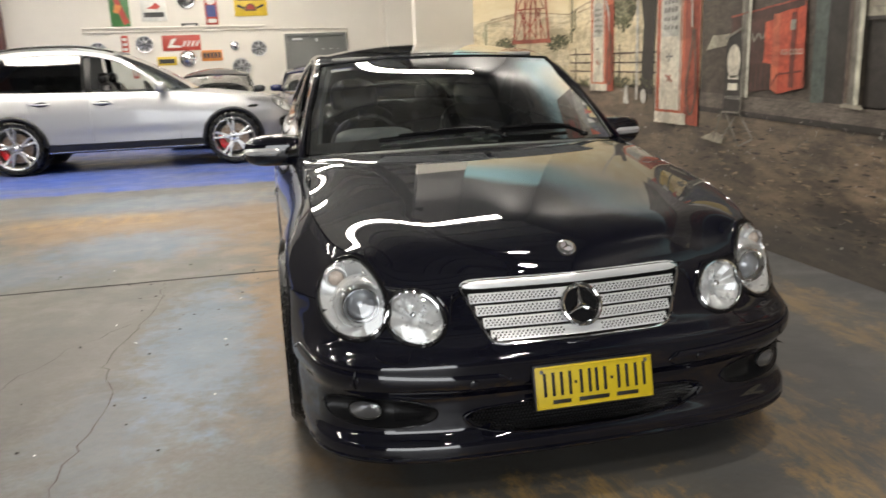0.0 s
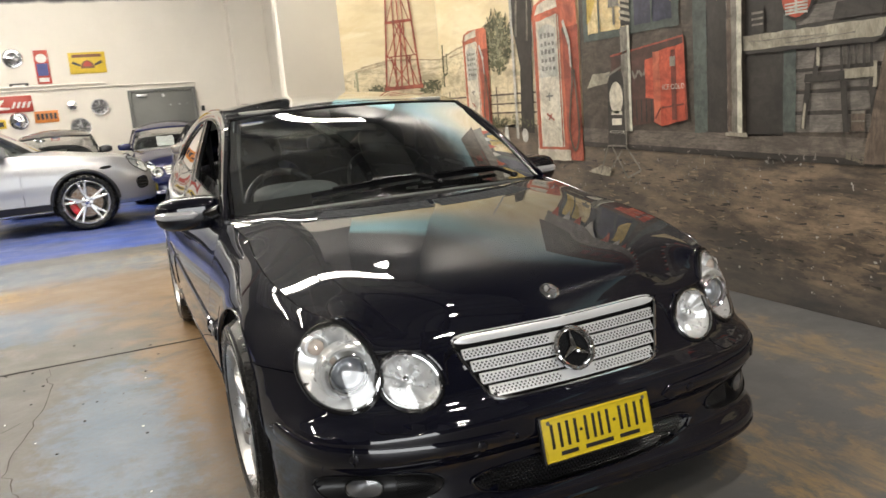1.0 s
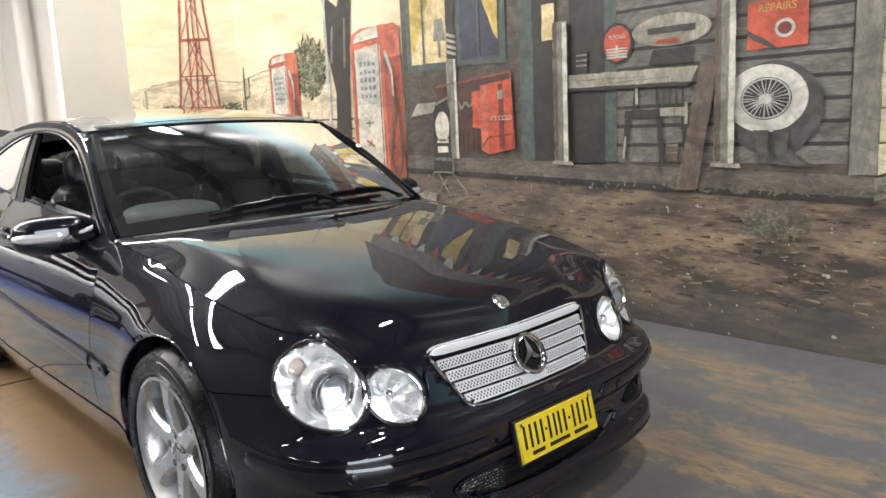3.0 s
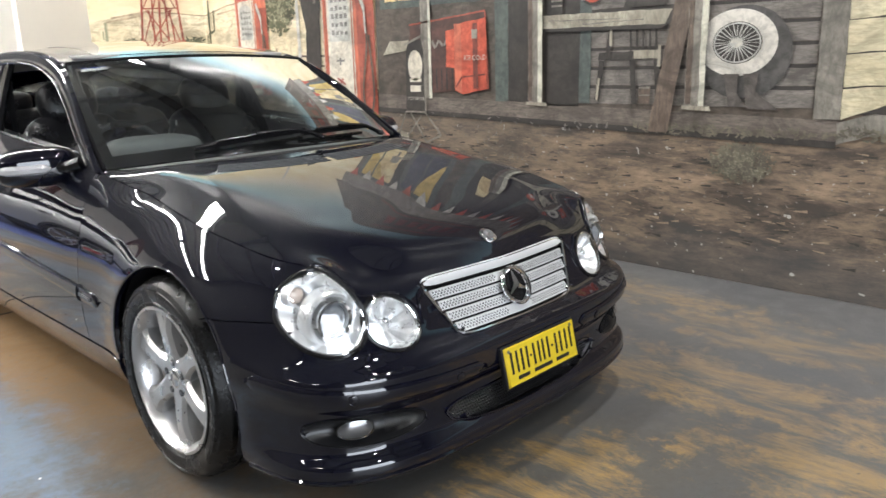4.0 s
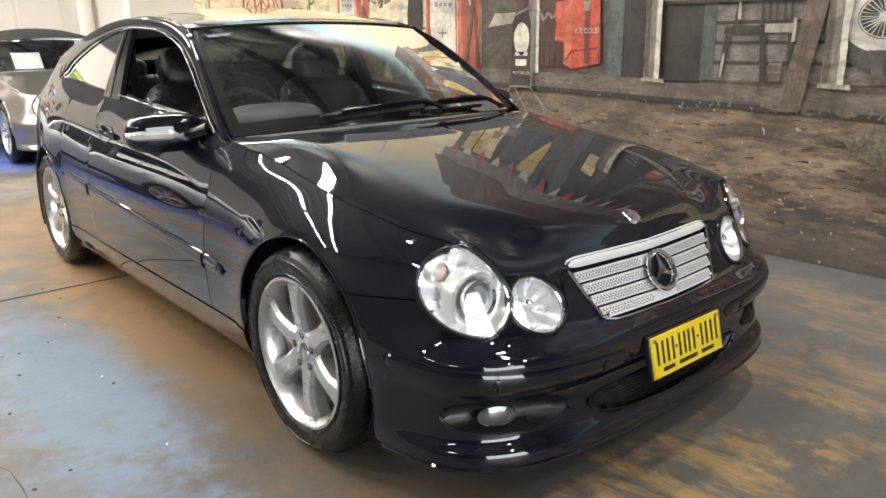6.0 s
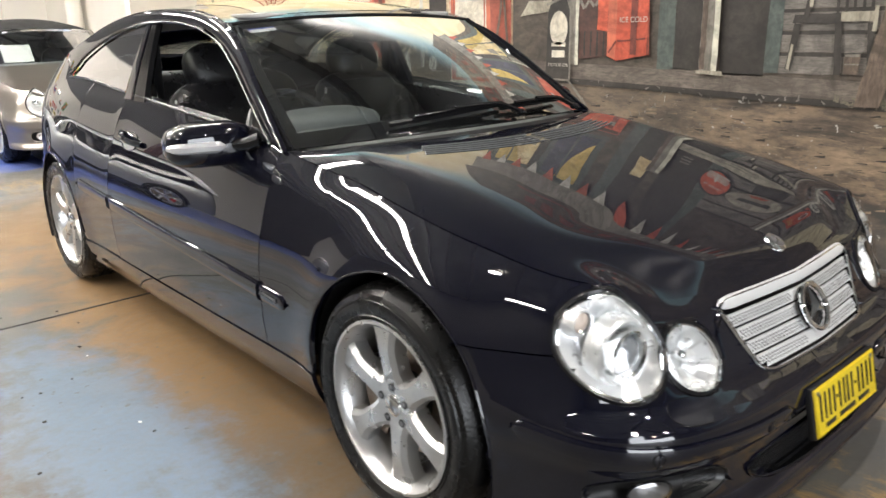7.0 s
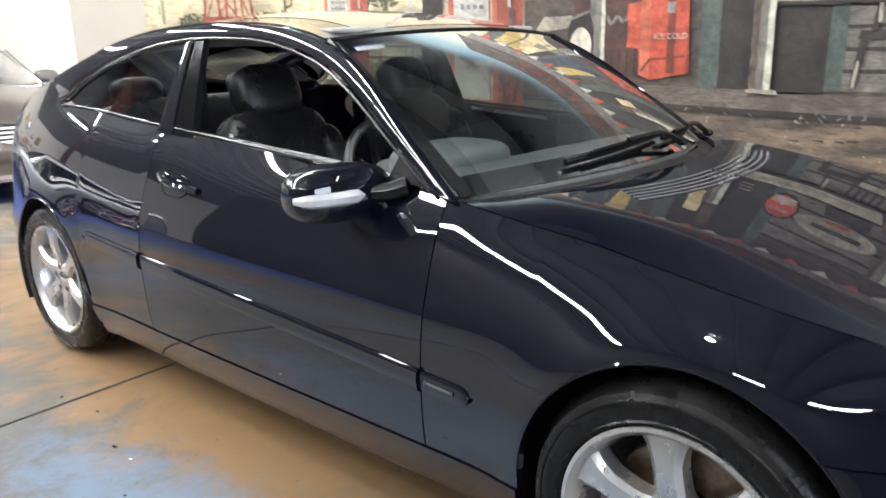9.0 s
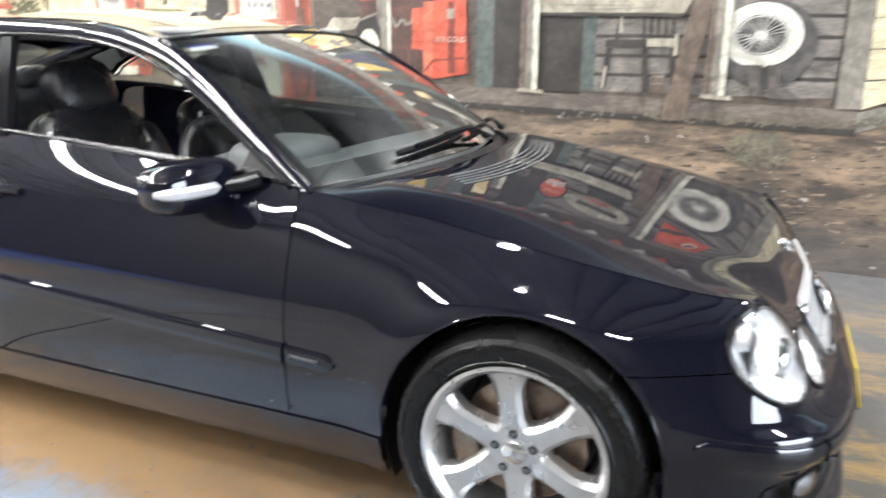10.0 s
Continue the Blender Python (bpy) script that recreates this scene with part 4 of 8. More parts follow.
piece("painted_door", rect(0.58, 0.84, 0.93, 2.3), K_SHADOW, 5)
for a, b in ((1.13, 1.24), (0.50, 0.58)):
    piece("painted_post", rect(a, b, 0.95, 2.35), K_TEAL, 6, label="teal painted timber post")
# window with curtains and lamp
win = piece("painted_window", rect(1.36, 2.36, 1.60, 2.35), K_TEAL, 6)
piece("pane", rect(1.84, 2.30, 1.65, 2.30), K_LAMPGLOW, 7, win)
piece("pane", rect(1.42, 1.78, 1.65, 2.30), K_NIGHT, 7, win)
pieces("curtain", [[(2.30, 1.72), (2.30, 2.30), (2.02, 2.30), (2.16, 1.95), (2.26, 1.75)], [(1.42, 1.75), (1.42, 2.30), (1.62, 2.30), (1.55, 2.0), (1.46, 1.8)]], K_GOLD, 8, win)
pieces("lamp_drawing", [[(2.05, 1.80), (1.93, 1.80), (1.95, 1.95), (2.03, 1.95)], stroke((1.99, 1.80), (1.99, 1.68), 0.025)], K_GREYWOOD, 9, win)
pieces("glazing_bar", [stroke((1.60, 1.65), (1.60, 2.30), 0.02), stroke((2.16, 1.65), (2.16, 2.30), 0.02)], K_TEAL, 9, win)
# striped post in front of the window
piece("painted_post", rect(1.83, 1.93, 0.96, 1.66), K_GREYWOOD, 8)
piece("painted_post", rect(1.83, 1.855, 0.96, 1.66), K_EDGEWOOD, 9)
pieces("painted_bands", [[(1.82, z), (1.93, z + 0.03), (1.93, z + 0.05), (1.82, z + 0.02)] for z in (1.68, 1.72, 1.76, 1.80)], K_PALEWOOD, 9)
piece("painted_post", rect(1.83, 1.92, 1.66, 2.35), K_SHADOW, 8)
# lit door lamp
piece("painted_lamp", rect(0.95, 1.05, 1.70, 1.92), K_LAMPGLOW, 7)
# drinks chest and vending box
chest = piece("painted_drinks_chest", [(1.30, 1.03), (2.02, 0.99), (2.05, 1.47), (1.32, 1.53)], K_CHEST, 7, label="dark brown painted drinks chest")
pieces("chest_trim", [stroke((2.05, 1.475), (1.32, 1.535), 0.012), stroke((1.32, 1.53), (1.30, 1.03), 0.012)], K_PUMPSH, 8, chest)
pieces("script_swash", [stroke(a, b, 0.02) for a, b in (((1.82, 1.36), (1.79, 1.31)), ((1.785, 1.315), (1.75, 1.36)), ((1.745, 1.355), (1.71, 1.32)), ((1.70, 1.325), (1.66, 1.38)))], K_GREYWOOD, 8, chest)
pieces("chest_ribs", [stroke((y, 1.02), (y, 1.17), 0.012) for y in (1.63, 1.68, 1.73, 1.78, 1.83)], K_SHADOW, 8, chest)
vend = piece("painted_vending_box", [(1.31, 1.03), (1.53, 0.99), (1.60, 1.02), (1.60, 1.46), (1.31, 1.49)], K_RED, 9, label="bright red painted vending box")
piece("side_flap", [(1.60, 1.17), (1.68, 1.18), (1.68, 1.42), (1.60, 1.43)], K_RED, 9, vend)
piece("edge", [(1.535, 1.0), (1.60, 1.02), (1.60, 1.46), (1.535, 1.46)], K_PUMP, 10, vend)
pieces("handle_band", [rect(1.385, 1.43, 1.03, 1.46)], K_DEEPRED, 10, vend)
pieces("badge_strokes", [rect(1.385, 1.435, 1.36, 1.42)], K_GREYWOOD, 11, vend)
pieces("tray_gap", [stroke((1.32, 1.125), (1.52, 1.11), 0.012), stroke((1.53, 1.11), (1.585, 1.04), 0.012)], K_DEEPRED, 11, vend)


def lettering(text, y, z, size, mat, coat, parent):
    cu = bpy.data.curves.new("lettering", "FONT")
    cu.body, cu.size, cu.align_x, cu.align_y = text, size, "CENTER", "CENTER"
    tmp = bpy.data.objects.new("tmp", cu)
    scene.collection.objects.link(tmp)
    me = bpy.data.meshes.new_from_object(tmp.evaluated_get(bpy.context.evaluated_depsgraph_get()))
    bpy.data.objects.remove(tmp)
    me.materials.clear()
    me.materials.append(mat)
    ob = new("lettering", me)
    ob.parent = parent
    ob.matrix_world = Matrix(((0, 0, -1, WALL_X - 0.0025 * coat), (-1, 0, 0, y), (0, 1, 0, z), (0, 0, 0, 1)))
    return ob


lettering("ICE COLD", 1.41, 1.235, 0.045, K_WHITE, 11, vend)
# white bench top beside the chest
piece("painted_bench", [(2.34, 1.27), (2.04, 1.30), (2.06, 1.37), (2.26, 1.37)], K_PALEWOOD, 8)
# sign on an easel
easel = piece("painted_easel_sign", [(1.90, 0.86), (2.10, 0.86), (2.08, 1.30), (2.05, 1.37), (1.93, 1.37), (1.90, 1.30)], K_SHADOW, 10, label="dark painted oil sign on a tube easel")
piece("jar_shape", oval(1.99, 1.19, 0.075, 0.11, 20), K_CREAM, 11, easel)
pieces("brand_bars", [rect(1.93, 2.05, 1.075, 1.10), rect(1.935, 2.045, 1.005, 1.05)], K_CREAM, 11, easel)
lettering("MOTOR OIL", 1.99, 0.955, 0.032, K_WHITE, 11, easel)
pieces("tube_frame", [stroke((2.10, 0.86), (2.20, 0.66), 0.016), stroke((2.05, 0.85), (1.89, 0.64), 0.016), stroke((1.90, 0.86), (1.74, 0.70), 0.016), stroke((1.89, 0.64), (1.74, 0.70), 0.014),
                      stroke((2.10, 0.86), (1.90, 0.86), 0.014), stroke((1.94, 0.83), (2.09, 0.68), 0.014), stroke((2.09, 1.34), (1.91, 1.40), 0.016), stroke((1.89, 1.36), (1.89, 0.86), 0.014)], K_GREYWOOD, 12, easel)
piece("painted_stone", [(2.36, 0.66), (2.10, 0.64), (2.08, 0.70), (2.2, 0.72)], K_PALEWOOD, 9)

# porch floor, posts, rail
piece("painted_porch", [(-0.90, 0.79), (2.42, 0.88), (2.42, 0.985), (-0.90, 0.895)], K_PORCH, 5)
piece("painted_step", [(-0.90, 0.76), (2.42, 0.85), (2.42, 0.885), (-0.90, 0.795)], K_SHADOW, 6)
piece("painted_porch_end", [(-0.90, 0.78), (-1.16, 0.86), (-1.16, 0.97), (-0.90, 0.885)], K_GREYWOOD, 6)
for y, h in ((0.895, 1.80), (-0.175, 1.9)):
    p = piece("painted_post", rect(y - 0.055, y + 0.055, 0.95, h), K_GREYWOOD, 15, label="weathered painted porch post")
    piece("lit_edge", rect(y - 0.055, y - 0.022, 0.95, h - 0.01), K_EDGEWOOD, 16, p)
    piece("post_shade", rect(y + 0.020, y + 0.052, 0.96, h - 0.01), K_BROWNWOOD, 16, p)
    piece("post_foot", [(y - 0.10, 0.925), (y + 0.07, 0.935), (y + 0.07, 0.955), (y - 0.09, 0.95)], K_PALEWOOD, 17, p)
rail = piece("painted_rail", [(0.84, 1.395), (0.02, 1.385), (-0.02, 1.465), (0.84, 1.475)], K_PALEWOOD, 11, label="pale painted timber rail")
piece("rail_end", [(0.02, 1.385), (-0.10, 1.40), (-0.08, 1.50), (-0.02, 1.465)], K_SHADOW, 12, rail)
pieces("grain", [stroke((0.8, 1.44), (0.3, 1.43), 0.006), stroke((0.55, 1.41), (0.15, 1.42), 0.006)], K_GREYWOOD, 12, rail)
piece("rail_shade", [(0.84, 1.375), (0.04, 1.365), (0.02, 1.387), (0.84, 1.397)], K_SHADOW, 12, rail)
piece("painted_oil_tin", rect(0.70, 0.78, 1.48, 1.62), K_SHADOW, 9)
pieces("tin_bands", [rect(0.70, 0.78, z, z + 0.012) for z in (1.52, 1.55, 1.58)], K_GREYWOOD, 10)
# chair
chair = piece("painted_chair", [(0.45, 1.20), (0.16, 1.20), (0.18, 1.245), (0.44, 1.245)], K_SHADOW, 7, label="dark painted timber chair on the porch")
pieces("chair_leg", [stroke((0.42, 1.20), (0.45, 0.97), 0.035), stroke((0.22, 1.20), (0.20, 0.95), 0.035), stroke((0.07, 1.20), (0.05, 1.0), 0.03), stroke((0.38, 1.24), (0.36, 1.40), 0.03)], K_SHADOW, 8, chair)
pieces("chair_glint", [stroke((0.435, 1.10), (0.45, 0.97), 0.015), stroke((0.36, 1.28), (0.36, 1.38), 0.018), stroke((0.21, 1.23), (0.05, 1.23), 0.045), stroke((0.05, 1.28), (0.05, 1.16), 0.02)], K_PALEWOOD, 9, chair)
pieces("chair_back", [stroke((y, 1.24), (y + 0.005, 1.40), 0.014) for y in (0.23, 0.19, 0.15, 0.11, 0.07)], K_SHADOW, 8, chair)
piece("painted_can", rect(0.10, 0.17, 0.955, 1.05), K_BROWNWOOD, 8)
pieces("can_rim", [rect(0.10, 0.17, 1.04, 1.052), rect(0.10, 0.17, 1.0, 1.008)], K_GREYWOOD, 9)
# leaning timber
piece("painted_prop", [(0.10, 0.80), (-0.02, 0.80), (-0.14, 1.50), (-0.04, 1.52)], K_BROWNWOOD, 13, label="brown painted leaning timber")
# signs on the front
s1 = piece("painted_round_sign", oval(0.49, 1.63, 0.105, 0.115), K_SHADOW, 8, label="round dark red painted sign")
piece("disc", oval(0.49, 1.63, 0.09, 0.10), K_RED, 9, s1)
lettering("FLYING", 0.49, 1.665, 0.034, K_WHITE, 10, s1)
pieces("wings", [stroke((0.42, 1.60 - k * 0.016), (0.56, 1.60 - k * 0.016), 0.009) for k in range(4)] + [stroke((0.49, 1.62), (0.49, 1.55), 0.018)], K_WHITE, 10, s1)
s2 = piece("painted_oval_sign", oval(0.15, 1.67, 0.24, 0.085), K_PALEWOOD, 8, label="pale oval painted sign")
pieces("brand_bars", [rect(0.0, 0.29, 1.655, 1.69)], K_INK, 9, s2)
piece("brand_shape", [(0.25, 1.60), (0.08, 1.60), (0.12, 1.625), (0.22, 1.625)], K_RED, 9, s2)
piece("painted_block_sign", [(0.28, 1.49), (0.02, 1.49), (0.0, 1.57), (0.26, 1.57)], K_SHADOW, 9)
s3 = piece("painted_red_sign", [(-0.28, 1.52), (-0.58, 1.52), (-0.58, 1.75), (-0.28, 1.75)], K_RED, 8, label="red painted metal sign")
piece("slash", [(-0.28, 1.62), (-0.28, 1.585), (-0.40, 1.52), (-0.44, 1.52)], K_INK, 9, s3)
lettering("REPAIRS", -0.43, 1.712, 0.052, K_GOLD, 9, s3)
piece("roundel", oval(-0.47, 1.61, 0.05, 0.045, 24), K_WHITE, 9, s3)
piece("roundel_centre", oval(-0.47, 1.61, 0.034, 0.03, 20), K_DEEPRED, 10, s3)
# whitewall tyre
tyre = piece("painted_tyre", oval(-0.42, 1.225, 0.245, 0.235), K_TYRE, 8, label="painted whitewall tyre with wire wheel")
pieces("whitewall", ring(-0.385, 1.275, 0.104, 0.168, 1.24), K_WHITE, 9, tyre)
piece("wheel_centre", oval(-0.385, 1.275, 0.13, 0.105), K_SHADOW, 9.6, tyre)
pieces("rim_ring", ring(-0.385, 1.275, 0.094, 0.101, 1.24), K_DIAL, 10, tyre)
pieces("spoke", [stroke((-0.385, 1.275), (-0.385 + 0.116 * math.cos(radians(a)), 1.275 + 0.093 * math.sin(radians(a))), 0.004) for a in range(0, 360, 13)], K_DIAL, 10.6, tyre)
piece("hub", oval(-0.385, 1.275, 0.032, 0.024, 16), K_WHITE, 11, tyre)
# boots
boots = pieces("painted_boots", [[(-0.33, 1.12), (-0.41, 1.12), (-0.40, 1.02), (-0.46, 0.95), (-0.36, 0.95)], [(-0.43, 1.12), (-0.51, 1.12), (-0.50, 1.03), (-0.62, 0.94), (-0.46, 0.94)]], K_BOOT, 12)
# house corner and siding
piece("painted_corner_post", rect(-0.91, -0.79, 0.90, 2.6), K_GREYWOOD, 9, label="grey timber painted corner post")
for k in range(11):
    z = 0.90 + k * 0.155
    low = z + 0.075 if k == 0 else z + 0.010
    piece("painted_siding", [(-0.912, z), (-1.11, low), (-1.11, z + 0.158), (-0.912, z + 0.146)], K_SIDING, 8)
piece("painted_gap", rect(-1.115, -0.911, 0.93, 2.6), K_SHADOW, 7)
leaves("painted_grass", -0.30, 0.815, 0.6, 0.03, 160, 0.025, K_BUSH, 7, 51)
leaves("painted_grass", -1.05, 0.83, 0.2, 0.03, 60, 0.025, K_BUSH, 7, 52)
leaves("painted_bush", -0.44, 0.655, 0.17, 0.10, 620, 0.022, K_BUSH, 5, 53)
leaves("painted_bush", -0.44, 0.64, 0.16, 0.085, 150, 0.014, K_SAGE, 6, 54)
leaves("painted_splash", 0.75, 0.80, 0.8, 0.05, 14, 0.022, K_SPLASH, 7, 55)
leaves("painted_splash", 1.1, 0.62, 0.5, 0.12, 24, 0.016, K_SPLASH, 5, 56)
leaves("painted_stones", -0.4, 0.45, 2.0, 0.22, 130, 0.011, K_SPLASH, 5, 57)
strewn("painted_tufts", -2.4, 3.0, 0.16, 0.78, 420, 0.05, K_SHADOW, 5, 58)
strewn("painted_dust", -2.4, 2.2, 0.20, 0.76, 260, 0.06, K_DUST, 4, 59)
strewn("painted_chips", -2.4, 3.6, 0.03, 0.80, 120, 0.012, K_WHITE, 6, 60)
strewn("painted_splash", 0.6, 1.9, 0.56, 0.86, 60, 0.03, K_SPLASH, 7, 61, 1.2)
piece("painted_far_scrub", rect(SOUTH, -1.115, 0.88, 2.6), K_FACADE, 4)
# eave, flags and upper signs
piece("painted_eave", [(-1.2, 2.35), (2.5, 2.35), (2.5, 2.55), (-1.2, 2.55)], K_GREYWOOD, 10)
for k in range(20):
    y = -1.1 + k * 0.18
    piece("painted_flag", [(y, 2.36), (y + 0.11, 2.36), (y + 0.055, 2.20)], K_RED if k % 2 else K_WHITE, 11)
sg = piece("painted_roof_sign", rect(0.3, 1.9, 2.60, 2.90), K_FACADE, 8, label="long dark painted roof sign with red edge")
pieces("brand_bars", [rect(0.45 + 0.2 * k, 0.58 + 0.2 * k, 2.68, 2.82) for k in range(7)], K_DEEPRED, 9, sg)
pieces("sign_edge", [stroke((0.3, 2.60), (1.9, 2.60), 0.02), stroke((0.3, 2.90), (1.9, 2.90), 0.02)], K_DEEPRED, 9, sg)
piece("painted_roof", [(-1.3, 2.55), (2.6, 2.55), (2.3, 2.98), (-1.0, 2.98)], K_FACADE, 7)


# ---- cars ----
class Shape:
    """A car's lower body: a plan outline walked from the front centre along one flank, and how far the skin leans in at each height."""
    def __init__(self, outline, zones, top):
        keys = [(-outline[1][0], outline[1][1]), *outline, (-outline[-2][0], outline[-2][1])]
        m = len(keys) - 1
        pts = spline(keys, 30 * m)[30:-30]
        self.p = np.array([tuple(v) for v in pts])
        seg = np.linalg.norm(np.diff(self.p, axis=0), axis=1)
        self.a = np.concatenate(([0], np.cumsum(seg)))
        self.end = self.a[-1]
        t = np.gradient(self.p, self.a, axis=0)
        t /= np.linalg.norm(t, axis=1, keepdims=True)
        self.n = np.stack((t[:, 1], -t[:, 0]), axis=1)
        self.zones = [(self.of(*at), c) for at, c in zones]
        self.flares = ()
        self.top = curve(*[(self.of(*at), z) for at, z in top])

    def of(self, x=None, y=None):
        """The run at which the outline has this x (front half) or this y."""
        if y is not None:
            return float(np.interp(y, self.p[:, 1], self.a))
        k = int(np.argmax(self.p[:, 0]))
        return float(np.interp(x, self.p[:k, 0], self.a[:k]))

    def lean(self, a, z):
        d = self.plain(a, z)
        y = float(np.interp(a, self.a, self.p[:, 1]))
        for yw, zw, r, out, wide in self.flares:
            q = math.hypot(y - yw, z - zw) - r
            if q < 4 * wide:
                d -= out * math.exp(-(max(q, 0.0) / wide) ** 2)
        return d

    def plain(self, a, z):
        zs = self.zones
        if a <= zs[0][0]:
            return zs[0][1](z)
        if a >= zs[-1][0]:
            return zs[-1][1](z)
        k = next(i for i in range(len(zs) - 1) if a <= zs[i + 1][0])
        near = [zs[min(max(i, 0), len(zs) - 1)] for i in range(k - 1, k + 3)]
        x, v = [q[0] for q in near], [q[1](z) for q in near]
        h = x[2] - x[1]
        m1 = (v[2] - v[0]) / max(x[2] - x[0], 1e-6)
        m2 = (v[3] - v[1]) / max(x[3] - x[1], 1e-6)
        t = (a - x[1]) / h
        return (2 * t ** 3 - 3 * t * t + 1) * v[1] + (t ** 3 - 2 * t * t + t) * h * m1 + (3 * t * t - 2 * t ** 3) * v[2] + (t ** 3 - t * t) * h * m2

    def y_at(self, a):
        return float(np.interp(abs(a), self.a, self.p[:, 1]))

    def at(self, a, z, out=0.0):
        s, k = (1 if a >= 0 else -1), abs(a)
        d = self.lean(k, z) - out
        x = np.interp(k, self.a, self.p[:, 0]) - np.interp(k, self.a, self.n[:, 0]) * d
        y = np.interp(k, self.a, self.p[:, 1]) - np.interp(k, self.a, self.n[:, 1]) * d
        return Vector((s * x, y, z))

    def normal(self, a, z):
        e = 0.004
        n = (self.at(a + e, z) - self.at(a - e, z)).cross(self.at(a, z + e) - self.at(a, z - e))
        return n.normalized()


class Hole:
    """A rounded opening in the skin, in run and height: centre, half sizes, tilt in degrees, power (2 an ellipse) and taper of the width downwards."""
    def __init__(self, a, z, ra, rz, tilt=0.0, power=2.0, taper=0.0):
        self.a, self.z, self.ra, self.rz, self.tilt, self.k, self.taper = a, z, ra, rz, radians(tilt), power, taper

    def local(self, a, z):
        da, dz = a - self.a, z - self.z
        c, s = math.cos(self.tilt), math.sin(self.tilt)
        return da * c + dz * s, -da * s + dz * c

    def r(self, a, z):
        u, v = self.local(a, z)
        w = self.ra * (1 + self.taper * v / self.rz)
        return (abs(u / w) ** self.k + abs(v / self.rz) ** self.k) ** (1 / self.k)

    def point(self, r, ang):
        c, s = math.cos(ang), math.sin(ang)
        q = (abs(c) ** self.k + abs(s) ** self.k) ** (-1 / self.k)
        v = self.rz * s * q * r
        u = self.ra * (1 + self.taper * v / self.rz) * c * q * r
        ct, st = math.cos(self.tilt), math.sin(self.tilt)
        return self.a + u * ct - v * st, self.z + u * st + v * ct


def skin(sh, name, cols, zlo, zhi, nz, mat, parent, holes=(), thick=0.014, label="", shift=None, out=0.0, ease=0):
    """A body panel over the runs cols between two height lines, with openings; ease evens out the sheet that many times."""
    grid = []
    for i in range(nz + 1):
        row = []
        for j, a in enumerate(cols):
            z = zlo(a) + (zhi(a) - zlo(a)) * i / nz
            row.append([a + (shift(a, z) if shift else 0.0), z])
        grid.append(row)
    inside = set()
    if holes:
        for i in range(nz + 1):
            for j in range(len(cols)):
                a, z = grid[i][j]
                best = min(((h.r(a, z), h) for h in holes), key=lambda t: t[0])
                r, h = best
                cell = 0.6 * max(0.012, (zhi(cols[j]) - zlo(cols[j])) / nz) / min(h.ra, h.rz)
                if abs(r - 1) < cell:
                    for _ in range(3):
                        r = h.r(*grid[i][j])
                        grid[i][j] = [h.a + (grid[i][j][0] - h.a) / r, h.z + (grid[i][j][1] - h.z) / r]

    def keep(i, j):
        if not holes:
            return True
        a = sum(grid[p][q][0] for p in (i, i + 1) for q in (j, j + 1)) / 4
        z = sum(grid[p][q][1] for p in (i, i + 1) for q in (j, j + 1)) / 4
        return min(h.r(a, z) for h in holes) > 0.995
    rows = [[sh.at(a, z, out) for a, z in row] for row in grid]
    if ease:
        P = np.array([[tuple(p) for p in row] for row in rows])
        free = np.zeros(P.shape[:2] + (1,))
        free[1:-1, 1:-1] = 1.0
        for i in range(nz + 1):
            for j in range(len(cols)):
                if holes and min(h.r(*grid[i][j]) for h in holes) < 1.25:
                    free[i, j] = 0.0
        for _ in range(ease):
            d = np.zeros_like(P)
            d[:, 1:-1] += 0.25 * (P[:, 2:] + P[:, :-2] - 2 * P[:, 1:-1])
            d[1:-1] += 0.25 * (P[2:] + P[:-2] - 2 * P[1:-1])
            P += 0.8 * free * d
        rows = [[Vector(p) for p in row] for row in P]
    return shell(name, rows, mat, parent, thick, label, keep=keep)


def dish(sh, name, hole, depth, mat, parent, r0=0.0, r1=1.0, nr=8, na=40, label=""):
    """A round cover or bowl on the skin: depth(r) is its height over it."""
    rows = []
    for i in range(nr + 1):
        r = r0 + (r1 - r0) * i / nr
        row = []
        for j in range(na + 1):
            a, z = hole.point(max(r, 0.001), 2 * math.pi * j / na)
            row.append(sh.at(a, z) + sh.normal(a, z) * depth(r))
        rows.append(row)
    return shell(name, rows, mat, parent, 0.0, label, flip=False)


def bead(sh, name, hole, radius, mat, parent, r=1.0, out=0.002, n=56, label=""):
    pts = []
    for j in range(n):
        a, z = hole.point(r, 2 * math.pi * j / n)
        pts.append(sh.at(a, z, out))
    return tube(name, pts, radius, mat, parent, 6, True, label)


def strip(sh, name, runs, zs, width, out, mat, parent, label="", ends=(0.0, 0.0)):
    """A rounded moulding along the skin: centre heights zs at runs."""
    rows = []

    def full(a):
        f = 1.0
        for e, n in zip((runs[0], runs[-1]), ends):
            if n:
                k = min(1.0, abs(a - e) / n)
                f = min(f, 0.12 + 0.88 * math.sqrt(max(0.0, 1 - (1 - k) ** 2)))
        return f
    for dz, o in ((-0.5, -0.004), (-0.48, out * 0.6), (-0.3, out), (0.3, out), (0.48, out * 0.6), (0.5, -0.004)):
        rows.append([sh.at(a, z + dz * width * full(a), o * (0.5 + 0.5 * full(a)) if o > 0 else o) for a, z in zip(runs, zs)])
    ob = shell(name, rows, mat, parent, 0.006, label, sharp=50)
    return ob


def spread(a0, a1, n):
    return [a0 + (a1 - a0) * i / n for i in range(n + 1)]


